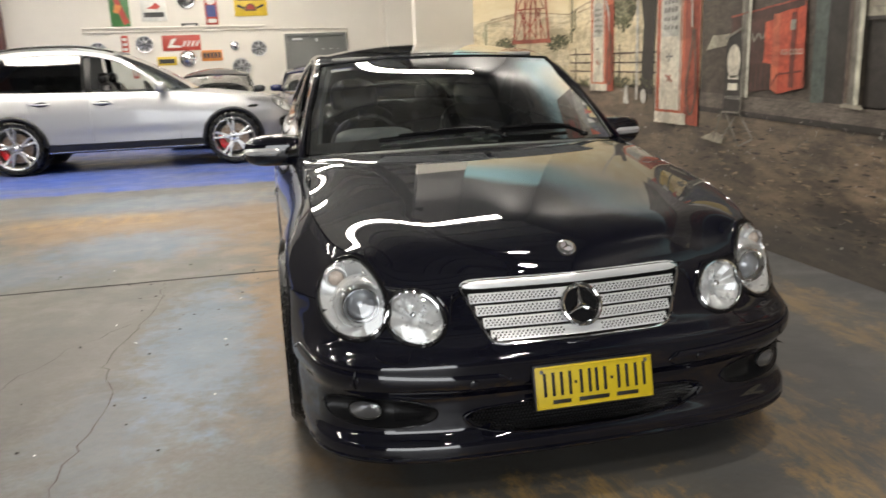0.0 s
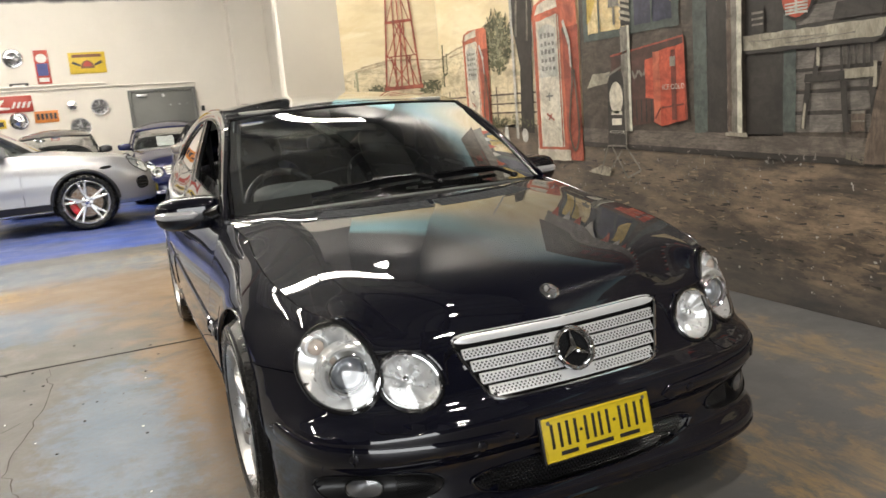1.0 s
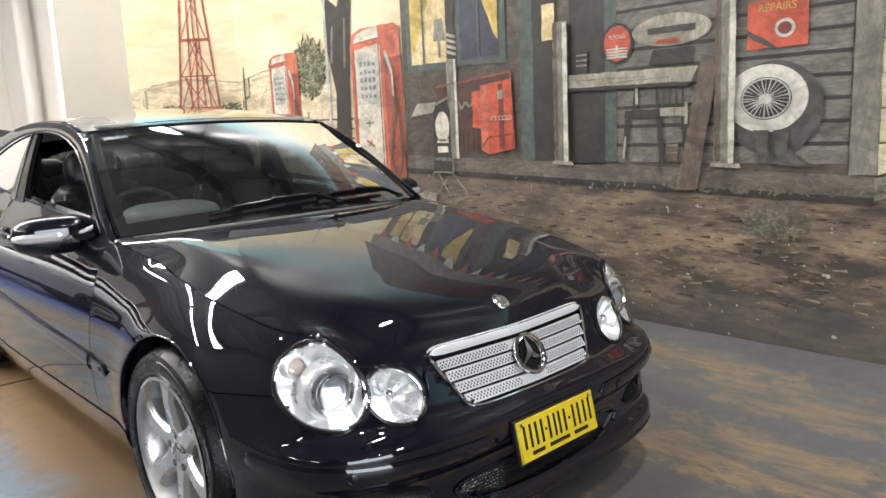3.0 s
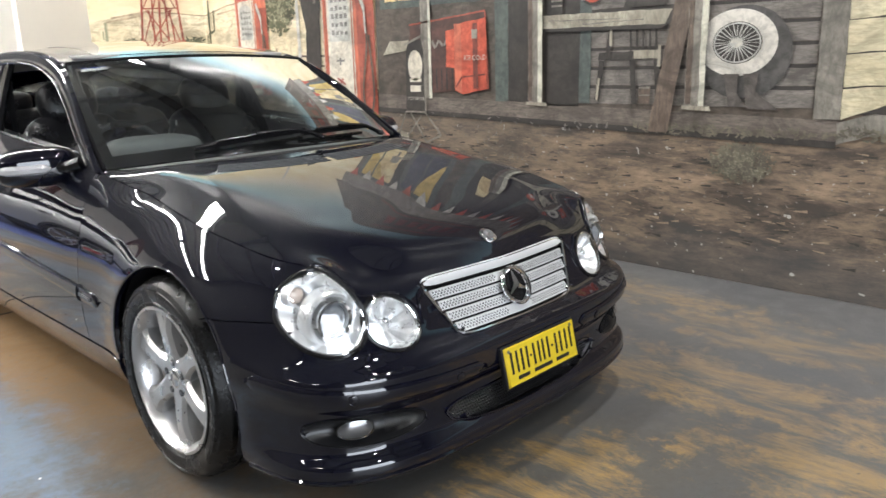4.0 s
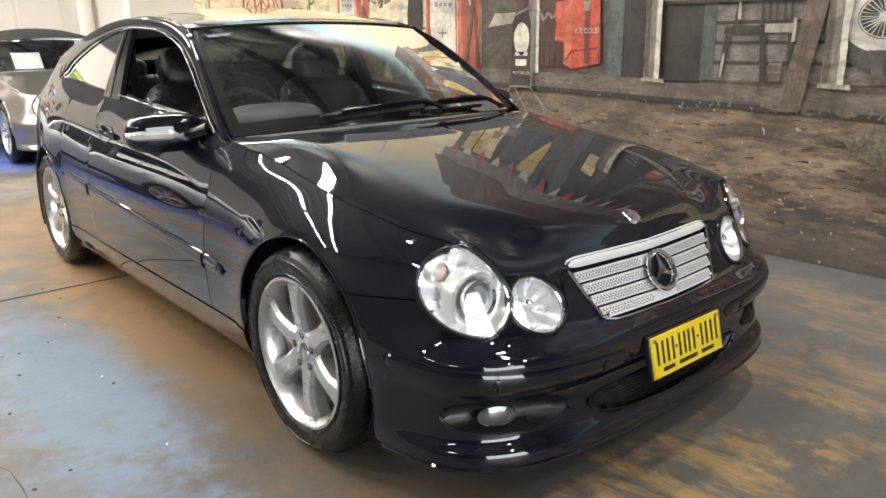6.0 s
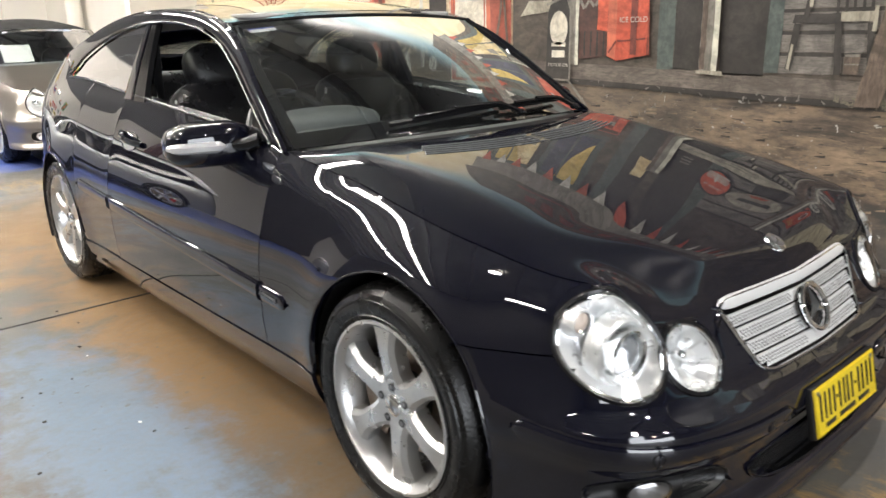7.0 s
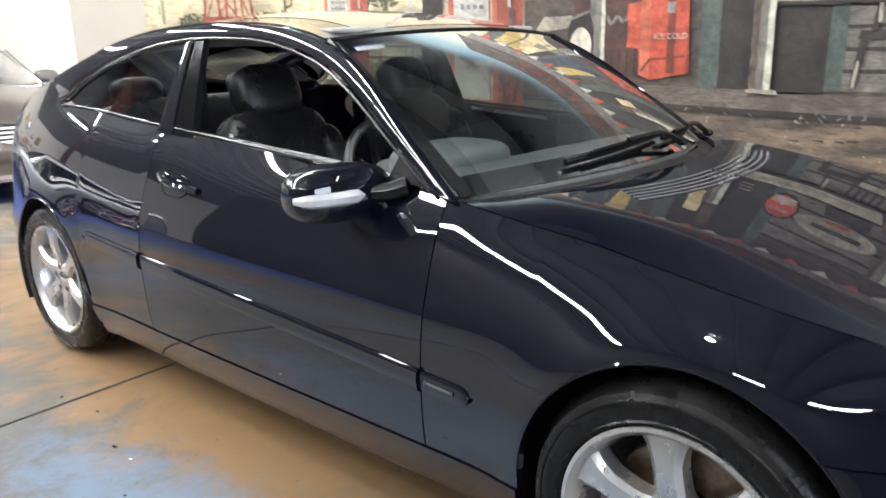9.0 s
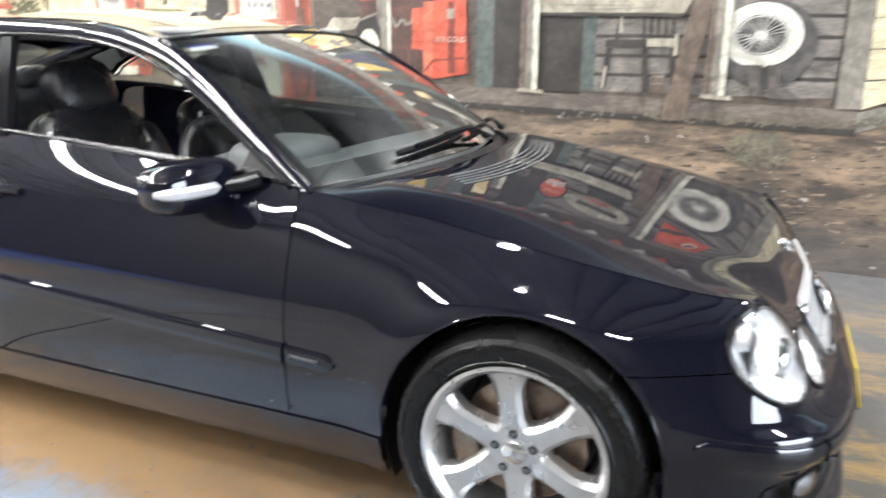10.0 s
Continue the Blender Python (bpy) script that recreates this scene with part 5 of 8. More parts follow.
def arch_cols(sh, a0, a1, n, yw, r):
    """Columns that crowd where the wheel arch rises steeply."""
    cols = set(spread(a0, a1, n))
    for k in range(0, 33):
        y = yw - r * math.cos(math.pi * k / 32)
        a = sh.of(y=y)
        if a0 < a < a1:
            cols.add(a)
    for y in (yw - r - 0.0015, yw + r + 0.0015):
        a = sh.of(y=y)
        if a0 < a < a1:
            cols.add(a)
    return sorted(cols)


def arch_line(sh, base, yw, zw, r):
    def low(a):
        dy = sh.y_at(a) - yw
        return zw + math.sqrt(max(0.0, r * r - dy * dy)) if abs(dy) <= r else base
    return low


def mirrored(cols):
    return [-a for a in reversed(cols)]


def wheel(parent, m, r_tyre, r_rim, width, style, caliper, alloy):
    """A wheel whose outer face looks along local -x."""
    w = empty("wheel")
    w.parent = parent
    w.matrix_local = m
    h = width / 2
    d = r_tyre - r_rim
    prof = [(r_rim - 0.004, -h + 0.012), (r_rim + 0.10 * d, -h - 0.002), (r_rim + 0.16 * d, -h - 0.006), (r_rim + 0.19 * d, -h - 0.003), (r_rim + 0.40 * d, -h - 0.007), (r_rim + 0.50 * d, -h - 0.008), (r_rim + 0.56 * d, -h - 0.006), (r_rim + 0.58 * d, -h - 0.0085), (r_rim + 0.62 * d, -h - 0.0085), (r_rim + 0.64 * d, -h - 0.004), (r_rim + 0.78 * d, -h + 0.002), (r_tyre - 0.012, -h + 0.016), (r_tyre - 0.002, -h + 0.034),
            (r_tyre, -h + 0.05), (r_tyre, -0.03), (r_tyre - 0.007, -0.028), (r_tyre - 0.007, -0.021), (r_tyre, -0.019), (r_tyre, 0.019), (r_tyre - 0.007, 0.021), (r_tyre - 0.007, 0.028), (r_tyre, 0.03),
            (r_tyre, h - 0.05), (r_tyre - 0.012, h - 0.016), (r_rim + 0.5 * d, h + 0.006), (r_rim - 0.004, h - 0.012)]
    ty = lathe("tyre", prof, RUBBER, w, 64, "black rubber tyre")
    lathe("rim", [(r_rim, -h + 0.016), (r_rim + 0.003, -h - 0.002), (r_rim - 0.006, -h - 0.004), (r_rim - 0.016, -h + 0.006), (r_rim - 0.024, -h + 0.03), (r_rim - 0.034, -h + 0.09), (r_rim - 0.05, h - 0.03), (r_rim - 0.052, h - 0.02)], alloy, w, 64, "silver alloy rim")
    lathe("barrel", [(r_rim - 0.045, h - 0.02), (r_rim - 0.06, h - 0.04), (0.05, h - 0.04)], BLACK_PLASTIC, w, 40)
    lathe("brake_disc", [(0.07, -0.012), (r_rim * 0.70, -0.012), (r_rim * 0.70, 0.012), (0.07, 0.012)], DISC, w, 48)
    rows = []
    for k in range(11):
        t = radians(-62 + k * 7.2)
        e = 0.82 if k in (0, 10) else 1.0
        rows.append([Vector((x * e, r * math.cos(t), r * math.sin(t))) for x, r in ((-0.012, 0.72 * r_rim), (-0.045, 0.76 * r_rim), (-0.052, 0.62 * r_rim), (-0.045, 0.48 * r_rim), (-0.012, 0.45 * r_rim))])
    shell("caliper", rows, caliper, w, 0.0, flip=True, sharp=50)
    face = -h + 0.004
    if style == "six":
        n, r0, r1 = 6, 0.05, r_rim - 0.012
        keys = ((0.0, 0.046, 0.012), (0.25, 0.031, 0.020), (0.55, 0.030, 0.022), (0.80, 0.040, 0.014), (1.0, 0.062, 0.004))
        for k in range(n):
            rows = []
            for t, hw, rise in ((i / 10, None, None) for i in range(11)):
                hw = curve(*[(q[0], q[1]) for q in keys])(t)
                ri = curve(*[(q[0], q[2]) for q in keys])(t)
                r = r0 + (r1 - r0) * t
                dip = 0.012 * (1 - t) - 0.0
                x = face + 0.016 + dip - ri * 0.55
                rows.append([Vector((x + dx, r, s * hw * f)) for s, f, dx in ((-1, 1.0, 0.05), (-1, 1.0, 0.012), (-1, 0.62, 0.0), (1, 0.62, 0.0), (1, 1.0, 0.012), (1, 1.0, 0.05))])
            rot = Matrix.Rotation(2 * math.pi * (k + 0.27) / n, 4, "X")
            shell("spoke", [[rot @ v for v in row] for row in rows], alloy, w, 0.0, sharp=24)
    else:
        n = 10
        for k in range(n):
            pair = (k // 2) * 72 + (-9.5 if k % 2 else 9.5)
            rows = []
            for i in range(7):
                t = i / 6
                r = 0.05 + (r_rim - 0.066) * t
                hw = 0.020 - 0.004 * t
                x = face + 0.02 - 0.012 * t
                off = (1 - t) * (0.012 if k % 2 else -0.012)
                rows.append([Vector((x + dx, r, off + s * hw)) for s, dx in ((-1.0, 0.045), (-0.9, 0.006), (-0.5, 0.0), (0.5, 0.0), (0.9, 0.006), (1.0, 0.045))])
            rot = Matrix.Rotation(radians(pair + 10), 4, "X")
            shell("spoke", [[rot @ v for v in row] for row in rows], alloy, w, 0.0, sharp=30)
    lathe("hub", [(0.0, face + 0.018), (0.064, face + 0.02), (0.072, face + 0.026), (0.075, face + 0.06), (0.0, face + 0.06)], alloy, w, 40)
    cap = lathe("hub_cap", [(0.0, face + 0.010), (0.024, face + 0.012), (0.030, face + 0.016), (0.031, face + 0.024)], CHROME, w, 32, "small round hub cap")
    for k in range(3):
        t = radians(90 + 120 * k)
        v, f = tube_data([(face + 0.009, 0, 0), (face + 0.009, 0.022 * math.cos(t), 0.022 * math.sin(t))], [0.003, 0.001], 5)
        mesh_ob("cap_ray", v, f, ALLOY_DARK, cap)
    for k in range(5):
        t = 2 * math.pi * (k + 0.1) / 5
        c = Vector((face + 0.017, 0.050 * math.cos(t), 0.050 * math.sin(t)))
        lathe("bolt_recess", [(0.0, 0.0), (0.0105, 0.0), (0.0125, 0.004)], BLACK_PLASTIC, w, 12, m=Matrix.Translation(c))
        lathe("bolt", [(0.0, -0.002), (0.006, -0.002), (0.007, 0.003)], ALLOY_DARK, w, 6, m=Matrix.Translation(c))
    return w


# coupe: the plan of its flank and the lean of its skin
COUPE_LINE = ((0, -0.758), (0.25, -0.755), (0.45, -0.739), (0.62, -0.692), (0.733, -0.606), (0.79, -0.475), (0.815, -0.25), (0.828, 0.02), (0.832, 0.5), (0.835, 1.3), (0.830, 2.0), (0.815, 2.715), (0.780, 3.1), (0.705, 3.34), (0.56, 3.47), (0.3, 3.53), (0, 3.545))
COUPE_ZONES = (
    ((0.0, None), curve((0.15, 0.022), (0.172, -0.002), (0.198, 0.0), (0.235, 0.026), (0.32, 0.028), (0.375, 0.004), (0.43, 0.005), (0.447, 0.012), (0.460, 0.042), (0.477, 0.060), (0.50, 0.073), (0.545, 0.100), (0.60, 0.124), (0.632, 0.140), (0.645, 0.149), (0.66, 0.163), (0.70, 0.215))),
    ((0.34, None), curve((0.15, 0.022), (0.172, -0.002), (0.198, 0.0), (0.235, 0.030), (0.32, 0.034), (0.375, 0.006), (0.43, 0.006), (0.447, 0.014), (0.460, 0.052), (0.480, 0.076), (0.52, 0.100), (0.57, 0.126), (0.61, 0.146), (0.63, 0.159), (0.648, 0.174), (0.665, 0.193), (0.70, 0.24))),
    ((0.50, None), curve((0.15, 0.022), (0.172, -0.002), (0.198, 0.0), (0.235, 0.032), (0.32, 0.036), (0.38, 0.006), (0.43, 0.006), (0.447, 0.014), (0.460, 0.050), (0.478, 0.072), (0.50, 0.086), (0.54, 0.108), (0.60, 0.136), (0.63, 0.155), (0.655, 0.178), (0.67, 0.196), (0.72, 0.27))),
    ((0.69, None), curve((0.15, 0.024), (0.172, 0.0), (0.198, 0.002), (0.235, 0.028), (0.33, 0.030), (0.385, 0.005), (0.43, 0.005), (0.449, 0.012), (0.462, 0.040), (0.480, 0.058), (0.50, 0.070), (0.54, 0.088), (0.60, 0.110), (0.66, 0.142), (0.69, 0.166), (0.71, 0.187), (0.73, 0.212), (0.76, 0.255))),
    ((None, -0.46), curve((0.15, 0.03), (0.172, 0.004), (0.20, 0.006), (0.24, 0.020), (0.34, 0.018), (0.40, 0.004), (0.44, 0.006), (0.48, 0.020), (0.53, 0.038), (0.60, 0.060), (0.66, 0.086), (0.71, 0.118), (0.75, 0.158), (0.79, 0.21))),
    ((None, -0.2), curve((0.17, 0.04), (0.25, 0.012), (0.45, 0.0), (0.56, 0.008), (0.64, 0.028), (0.70, 0.054), (0.75, 0.088), (0.785, 0.122), (0.82, 0.17))),
    ((None, 0.0), curve((0.17, 0.05), (0.25, 0.015), (0.35, 0.006), (0.50, 0.0), (0.60, 0.010), (0.66, 0.026), (0.72, 0.052), (0.77, 0.084), (0.81, 0.118), (0.84, 0.16))),
    ((None, 0.65), curve((0.17, 0.06), (0.22, 0.035), (0.29, 0.016), (0.40, 0.006), (0.50, 0.006), (0.60, 0.014), (0.70, 0.038), (0.78, 0.064), (0.84, 0.090), (0.89, 0.122), (0.93, 0.16))),
    ((None, 1.9), curve((0.17, 0.06), (0.22, 0.035), (0.29, 0.016), (0.42, 0.002), (0.56, 0.0), (0.68, 0.014), (0.80, 0.052), (0.90, 0.092), (0.98, 0.14), (1.02, 0.18))),
    ((None, 2.7), curve((0.17, 0.05), (0.29, 0.012), (0.45, 0.0), (0.60, 0.0), (0.72, 0.008), (0.85, 0.040), (0.95, 0.085), (1.03, 0.14), (1.06, 0.18))),
    ((None, 3.45), curve((0.2, 0.03), (0.3, 0.0), (0.5, 0.0), (0.6, 0.03), (0.8, 0.05), (0.95, 0.09), (1.0, 0.12))),
)
COUPE_TOP = (((0.0, None), 0.642), ((0.33, None), 0.648), ((0.47, None), 0.655), ((0.60, None), 0.680), ((0.70, None), 0.708), ((None, -0.52), 0.718), ((None, -0.42), 0.728), ((None, -0.2), 0.767), ((None, 0.1), 0.815), ((None, 0.4), 0.859),
             ((None, 0.63), 0.890), ((None, 0.8), 0.908), ((None, 1.3), 0.945), ((None, 2.0), 0.988), ((None, 2.6), 1.022), ((None, 2.85), 1.016), ((None, 3.08), 0.992), ((None, 3.25), 0.955), ((None, 3.40), 0.905), ((None, 3.54), 0.875))
COUPE = Shape(COUPE_LINE, COUPE_ZONES, COUPE_TOP)
COUPE.flares = ((0.0, 0.320, 0.346, 0.015, 0.085), (2.715, 0.320, 0.346, 0.012, 0.08))


def side_x(z):
    return 0.712 - 0.30 * (z - 0.93) - 0.22 * max(0.0, z - 0.93) ** 2


def gh(sgn, y, z, out=0.0):
    """A point of the leaning window side."""
    tuck = 0.035 * max(0.0, (y - 2.66) / 0.46) ** 2
    return Vector((sgn * (side_x(z) + out - tuck), y, z))


COUPE_OUTER = ((0.595, 0.886), (0.80, 1.034), (0.97, 1.157), (1.15, 1.247), (1.42, 1.303), (1.80, 1.318), (2.12, 1.304), (2.38, 1.265), (2.62, 1.206), (2.84, 1.139), (3.27, 0.995))
COUPE_INNER = ((0.675, 0.906), (0.87, 1.034), (1.03, 1.133), (1.20, 1.208), (1.46, 1.262), (1.80, 1.275), (2.08, 1.254), (2.34, 1.196), (2.56, 1.118), (2.70, 1.052), (3.12, 1.016))


def tail_top(a):
    """Upper edge of the skin, sinking behind the window tip where the pillar runs into it."""
    t = min(1.0, max(0.0, (COUPE.y_at(a) - 2.70) / 0.30))
    return COUPE.top(a) - 0.062 * t * t * (3 - 2 * t)


def coupe_car():
    sh = COUPE
    car = empty("coupe_car")
    tagged(car, "glossy black-blue two-door coupe with open driver window on concrete", "car")
    pt = PAINT_BLACK
    aF, aG = sh.of(y=-0.52), sh.of(y=-0.285)
    yD0, yD1 = 0.631, 1.915
    R, ZW = 0.346, 0.320

    # front bumper with its openings
    hl = [Hole(s * 0.760, 0.600, 0.171, 0.094, s * 17, 2.1) for s in (1, -1)]
    hs = [Hole(s * 0.503, 0.547, 0.097, 0.066, s * 17, 2.0) for s in (1, -1)]
    gr = Hole(0.0, 0.547, 0.318, 0.082, 0, 12.0, 0.14)
    mouth = Hole(0.0, 0.256, 0.358, 0.044, 0, 3.0, 0.10)
    fog = [Hole(s * 0.637, 0.292, 0.190, 0.043, s * 2, 2.3) for s in (1, -1)]
    holes = hl + hs + [gr, mouth] + fog
    gap = curve((aF, 0.585), (aG, 0.568))
    strip_z = curve((0.2, 0.378), (0.35, 0.382), (0.55, 0.393), (0.76, 0.406), (1.0, 0.426))
    yc = -math.sqrt(R * R - (0.568 - ZW) ** 2)
    side_cols = [a for a in arch_cols(sh, aF + 0.0006, sh.of(y=yc), 8, 0.0, R)]
    side_cols = [aF] + [a for a in side_cols if a > aF + 0.002]
    cols = spread(-aF, aF, 170)
    b_low = arch_line(sh, 0.155, 0.0, ZW, R)
    body = empty("body")
    body.parent = car
    skin(sh, "front_bumper", cols, b_low, lambda a: sh.top(abs(a)), 60, pt, body, holes, 0.02)
    for s in (1, -1):
        skin(sh, "bumper_end", side_cols if s > 0 else mirrored(side_cols), b_low, lambda a: gap(abs(a)) - 0.003, 40, pt, body, hl + fog, 0.02)
    for s in (1, -1):
        # fender
        f = sorted(set(arch_cols(sh, aF + 0.002, sh.of(y=yD0 - 0.002), 64, 0.0, R)) | set(spread(aF + 0.012, aF + 0.09, 7)))
        low = arch_line(sh, 0.292, 0.0, ZW, R)

        def flo(a):
            y = sh.y_at(a)
            return gap(abs(a)) if y < yc + 0.001 else low(a)
        skin(sh, "fender", f if s > 0 else mirrored(f), flo, lambda a: sh.top(abs(a)), 44, pt, body, hl, ease=8)
        # quarter panel
        q = arch_cols(sh, sh.of(y=yD1 + 0.004), sh.of(y=3.3), 50, 2.715, R)
        ql = arch_line(sh, 0.20, 2.715, ZW, R)
        skin(sh, "quarter_panel", q if s > 0 else mirrored(q), ql, lambda a: tail_top(abs(a)), 28, pt, body, (),
             shift=lambda a, z, s=s: s * -0.04 * max(0.0, z - 0.80) * max(0.0, 1 - (sh.y_at(a) - yD1) / 0.5), ease=5)
        rr = spread(sh.of(y=3.303), sh.end, 24)
        skin(sh, "rear_bumper", rr if s > 0 else mirrored(rr), lambda a: 0.2, lambda a: tail_top(abs(a)), 20, pt, body, ())
        # sill
        sl = spread(sh.of(y=R + 0.006), sh.of(y=2.715 - R - 0.006), 40)
        skin(sh, "sill", sl if s > 0 else mirrored(sl), lambda a: 0.165, lambda a: 0.286, 8, pt, body, (), out=0.004)
        # wheel arch lips and liners
        for yw in (0.0, 2.715):
            pts = []
            for k in range(41):
                t = math.pi * k / 40
                y = yw - R * math.cos(t)
                pts.append(sh.at(s * sh.of(y=y), ZW + R * math.sin(t) + 0.002, 0.0005))
            tube("arch_lip", pts, 0.0032, pt, body, 6)
            rows = []
            for x in (0.81, 0.74, 0.60, 0.52):
                rows.append([Vector((s * x, yw - (R + 0.004) * math.cos(radians(-25 + 230 * k / 36)), ZW + (R + 0.004) * math.sin(radians(-25 + 230 * k / 36)))) for k in range(37)])
            shell("wheel_liner", rows, BLACK_PLASTIC, body, 0.0)
            bm = bmesh.new()
            bmesh.ops.create_circle(bm, cap_ends=True, radius=R + 0.004, segments=40, matrix=pose(s * 0.52, yw, ZW, 0, 90, 0))
            part("liner_back", bm, BLACK_PLASTIC, body)
        # doors
        d = spread(sh.of(y=yD0 + 0.002), sh.of(y=yD1), 44)
        door = skin(sh, "door", d if s > 0 else mirrored(d), lambda a: 0.292, lambda a: sh.top(abs(a)) - 0.001, 30, pt, car, (), 0.03,
                    shift=lambda a, z, s=s: s * -0.04 * max(0.0, z - 0.80) * max(0.0, (sh.y_at(a) - yD0) / (yD1 - yD0)) ** 3, ease=8)
        skin(sh, "door_trim", d if s > 0 else mirrored(d), lambda a: 0.34, lambda a: sh.top(abs(a)) - 0.004, 10, LEATHER, door, (), 0.02, out=-0.075)
        hn = [sh.of(y=1.60), sh.of(y=1.68), sh.of(y=1.76), sh.of(y=1.83)]
        hp = [sh.at(s * a, 0.812 + 0.01 * i, o) for i, (a, o) in enumerate(zip(hn, (0.004, 0.030, 0.030, 0.006)))]
        tube("handle", spline(hp, 14), 0.012, pt, door, 8, label="body-coloured pull handle")
        cup = Hole(s * sh.of(y=1.735), 0.815, 0.075, 0.035, 0, 2.4)
        dish(sh, "handle_recess", cup, lambda r: 0.0012, pt, door, 0, 1, 3, 28)
        bead(sh, "handle_rim", cup, 0.0014, SATIN_BLACK, door)
        # side moulding, in three lengths
        for y0, y1 in ((0.484, yD0 - 0.0012), (yD0 + 0.0022, yD1 - 0.002), (yD1 + 0.004, 2.33)):
            rr2 = spread(sh.of(y=y0), sh.of(y=y1), 28)
            zz = [0.463 + 0.082 * (sh.y_at(a) - 0.5) / 1.42 for a in rr2]
            rr2 = [s * a for a in rr2]
            mo = strip(sh, "side_moulding", rr2, zz, 0.050, 0.009, pt, car, ends=(0.035 if y0 < 0.6 else 0.0, 0.035 if y1 > 2.0 else 0.0))
        pl = [s * a for a in spread(sh.of(y=0.525), sh.of(y=0.61), 4)]
        strip(sh, "name_strip", pl, [0.466, 0.4672, 0.4685, 0.470, 0.471], 0.009, 0.0102, ALLOY_DARK, car, "small dull metal name strip")
        # bumper corner moulding and parking sensors
        bm_r = [s * a for a in spread(sh.of(x=0.66), sh.of(y=-0.405), 24)]
        strip(sh, "bumper_moulding", bm_r, [strip_z(abs(a)) for a in bm_r], 0.044, 0.008, pt, car, ends=(0.0, 0.03))
        for x in (0.342, 0.66):
            hsn = Hole(s * sh.of(x=x), strip_z(sh.of(x=x)) - 0.002, 0.013, 0.013)
            sen = dish(sh, "parking_sensor", hsn, lambda r: 0.009 + 0.002 * (1 - r * r), pt, car, 0, 1, 4, 20)
            bead(sh, "sensor_ring", hsn, 0.0014, SATIN_BLACK, sen, 1.0, 0.0085, 20)

    # long bumper crease from the plate round to the wheels
    for s in (1, -1):
        run = [s * a for a in spread(0.24, sh.of(x=0.66), 20)]
        strip(sh, "bumper_moulding", run, [strip_z(abs(a)) for a in run], 0.044, 0.008, pt, car, ends=(0.03, 0.0))

    # bonnet: a thin plate bent to run on from the nose and the wings
    aH = aF
    nU, nW = 56, 48
    fa = spread(-aH, aH, nU)
    front = [sh.at(a, sh.top(abs(a))) for a in fa]
    aR = sh.of(y=0.593)
    sa = spread(aH, aR, nW)
    sl_ = [sh.at(-a, sh.top(a) + 0.001, -0.004) for a in sa]
    sr_ = [sh.at(a, sh.top(a) + 0.001, -0.004) for a in sa]
    sl_[0], sr_[0] = front[0].copy(), front[-1].copy()
    rear = []
    for i in range(nU + 1):
        u = -1 + 2 * i / nU
        k = abs(u) ** 8
        rear.append(Vector((u * abs(sl_[-1].x), 0.368 + 0.225 * abs(u) ** 2.2, (0.889 + 0.012 * (1 - u * u)) * (1 - k) + sl_[-1].z * k)))
    rear[0], rear[-1] = sl_[-1].copy(), sr_[-1].copy()
    mid_z = curve((-0.611, 0.645), (-0.566, 0.690), (-0.50, 0.7225), (-0.42, 0.7485), (-0.3, 0.778), (-0.1, 0.823), (0.15, 0.870), (0.37, 0.900), (0.6, 0.922))
    hood = bent_plate(coons(front, rear, sl_, sr_),
                      [sh.at(a, sh.top(abs(a)) - 0.012) for a in fa],
                      [sh.at(-a, sh.top(a) - 0.010) for a in sa], [sh.at(a, sh.top(a) - 0.010) for a in sa], mid_z)
    bonnet = shell("bonnet", hood, pt, car, 0.02, "long glossy bonnet")
    # cut line between bonnet and lamps
    for s in (1, -1):
        cut = [(0.350, 0.598), (0.378, 0.578)] + [hs[0].point(1.10, radians(t)) for t in range(176, 96, -10)]
        cut += [hl[0].point(1.075, radians(t)) for t in range(140, 44, -8)] + [(aF, sh.top(aF) - 0.001)]
        tube("bonnet_gap", [sh.at(s * a, z, 0.0004) for a, z in cut], 0.0022, SATIN_BLACK, bonnet, 5)
        lip = [(0.345, 0.612), (0.380, 0.590)] + [hs[0].point(1.19, radians(t)) for t in range(172, 96, -8)]
        lip += [hl[0].point(1.115, radians(t)) for t in range(136, 48, -6)]
        tube("bonnet_lip", [sh.at(s * a, z, 0.0002) for a, z in spline(lip, 60)], [0.002] + [0.0052] * 59 + [0.002], pt, bonnet, 8)
    cloud = np.array([tuple(p) for row in hood for p in row])

    def bonnet_at(x, y):
        """Height of the bonnet over a place in plan."""
        d = (cloud[:, 0] - x) ** 2 + (cloud[:, 1] - y) ** 2
        k = np.argsort(d)[:6]
        w = 1.0 / (d[k] + 1e-5)
        return float((cloud[k, 2] * w).sum() / w.sum())
    # washer jets slots and rear vents on the bonnet
    # vent grey is raised to stand in for light mirrored in the slats
    vent_mat = stuff("brightened_vent_plastic", (0.16, 0.165, 0.17), 0.22)
    for s in (1, -1):
        for k in range(5):
            y = 0.205 + 0.019 * k
            slot_pts = []
            for j in range(13):
                x = s * (0.015 + (0.43 - 0.01 * k) * j / 12)
                yy = y + 0.20 * (abs(x) / 0.7) ** 2.2
                hit = bonnet_at(x, yy)
                slot_pts.append(Vector((x, yy, hit + 0.0012)))
            tube("bonnet_vent", slot_pts, 0.0045, vent_mat, bonnet, 6, flat=0.5)
    # badge on the bonnet
    nb = Vector((0, -0.56, 0.83)).normalized()
    qb = Matrix.Translation((0, -0.562, bonnet_at(0, -0.562) + 0.003)) @ nb.to_track_quat("Z", "Y").to_matrix().to_4x4()
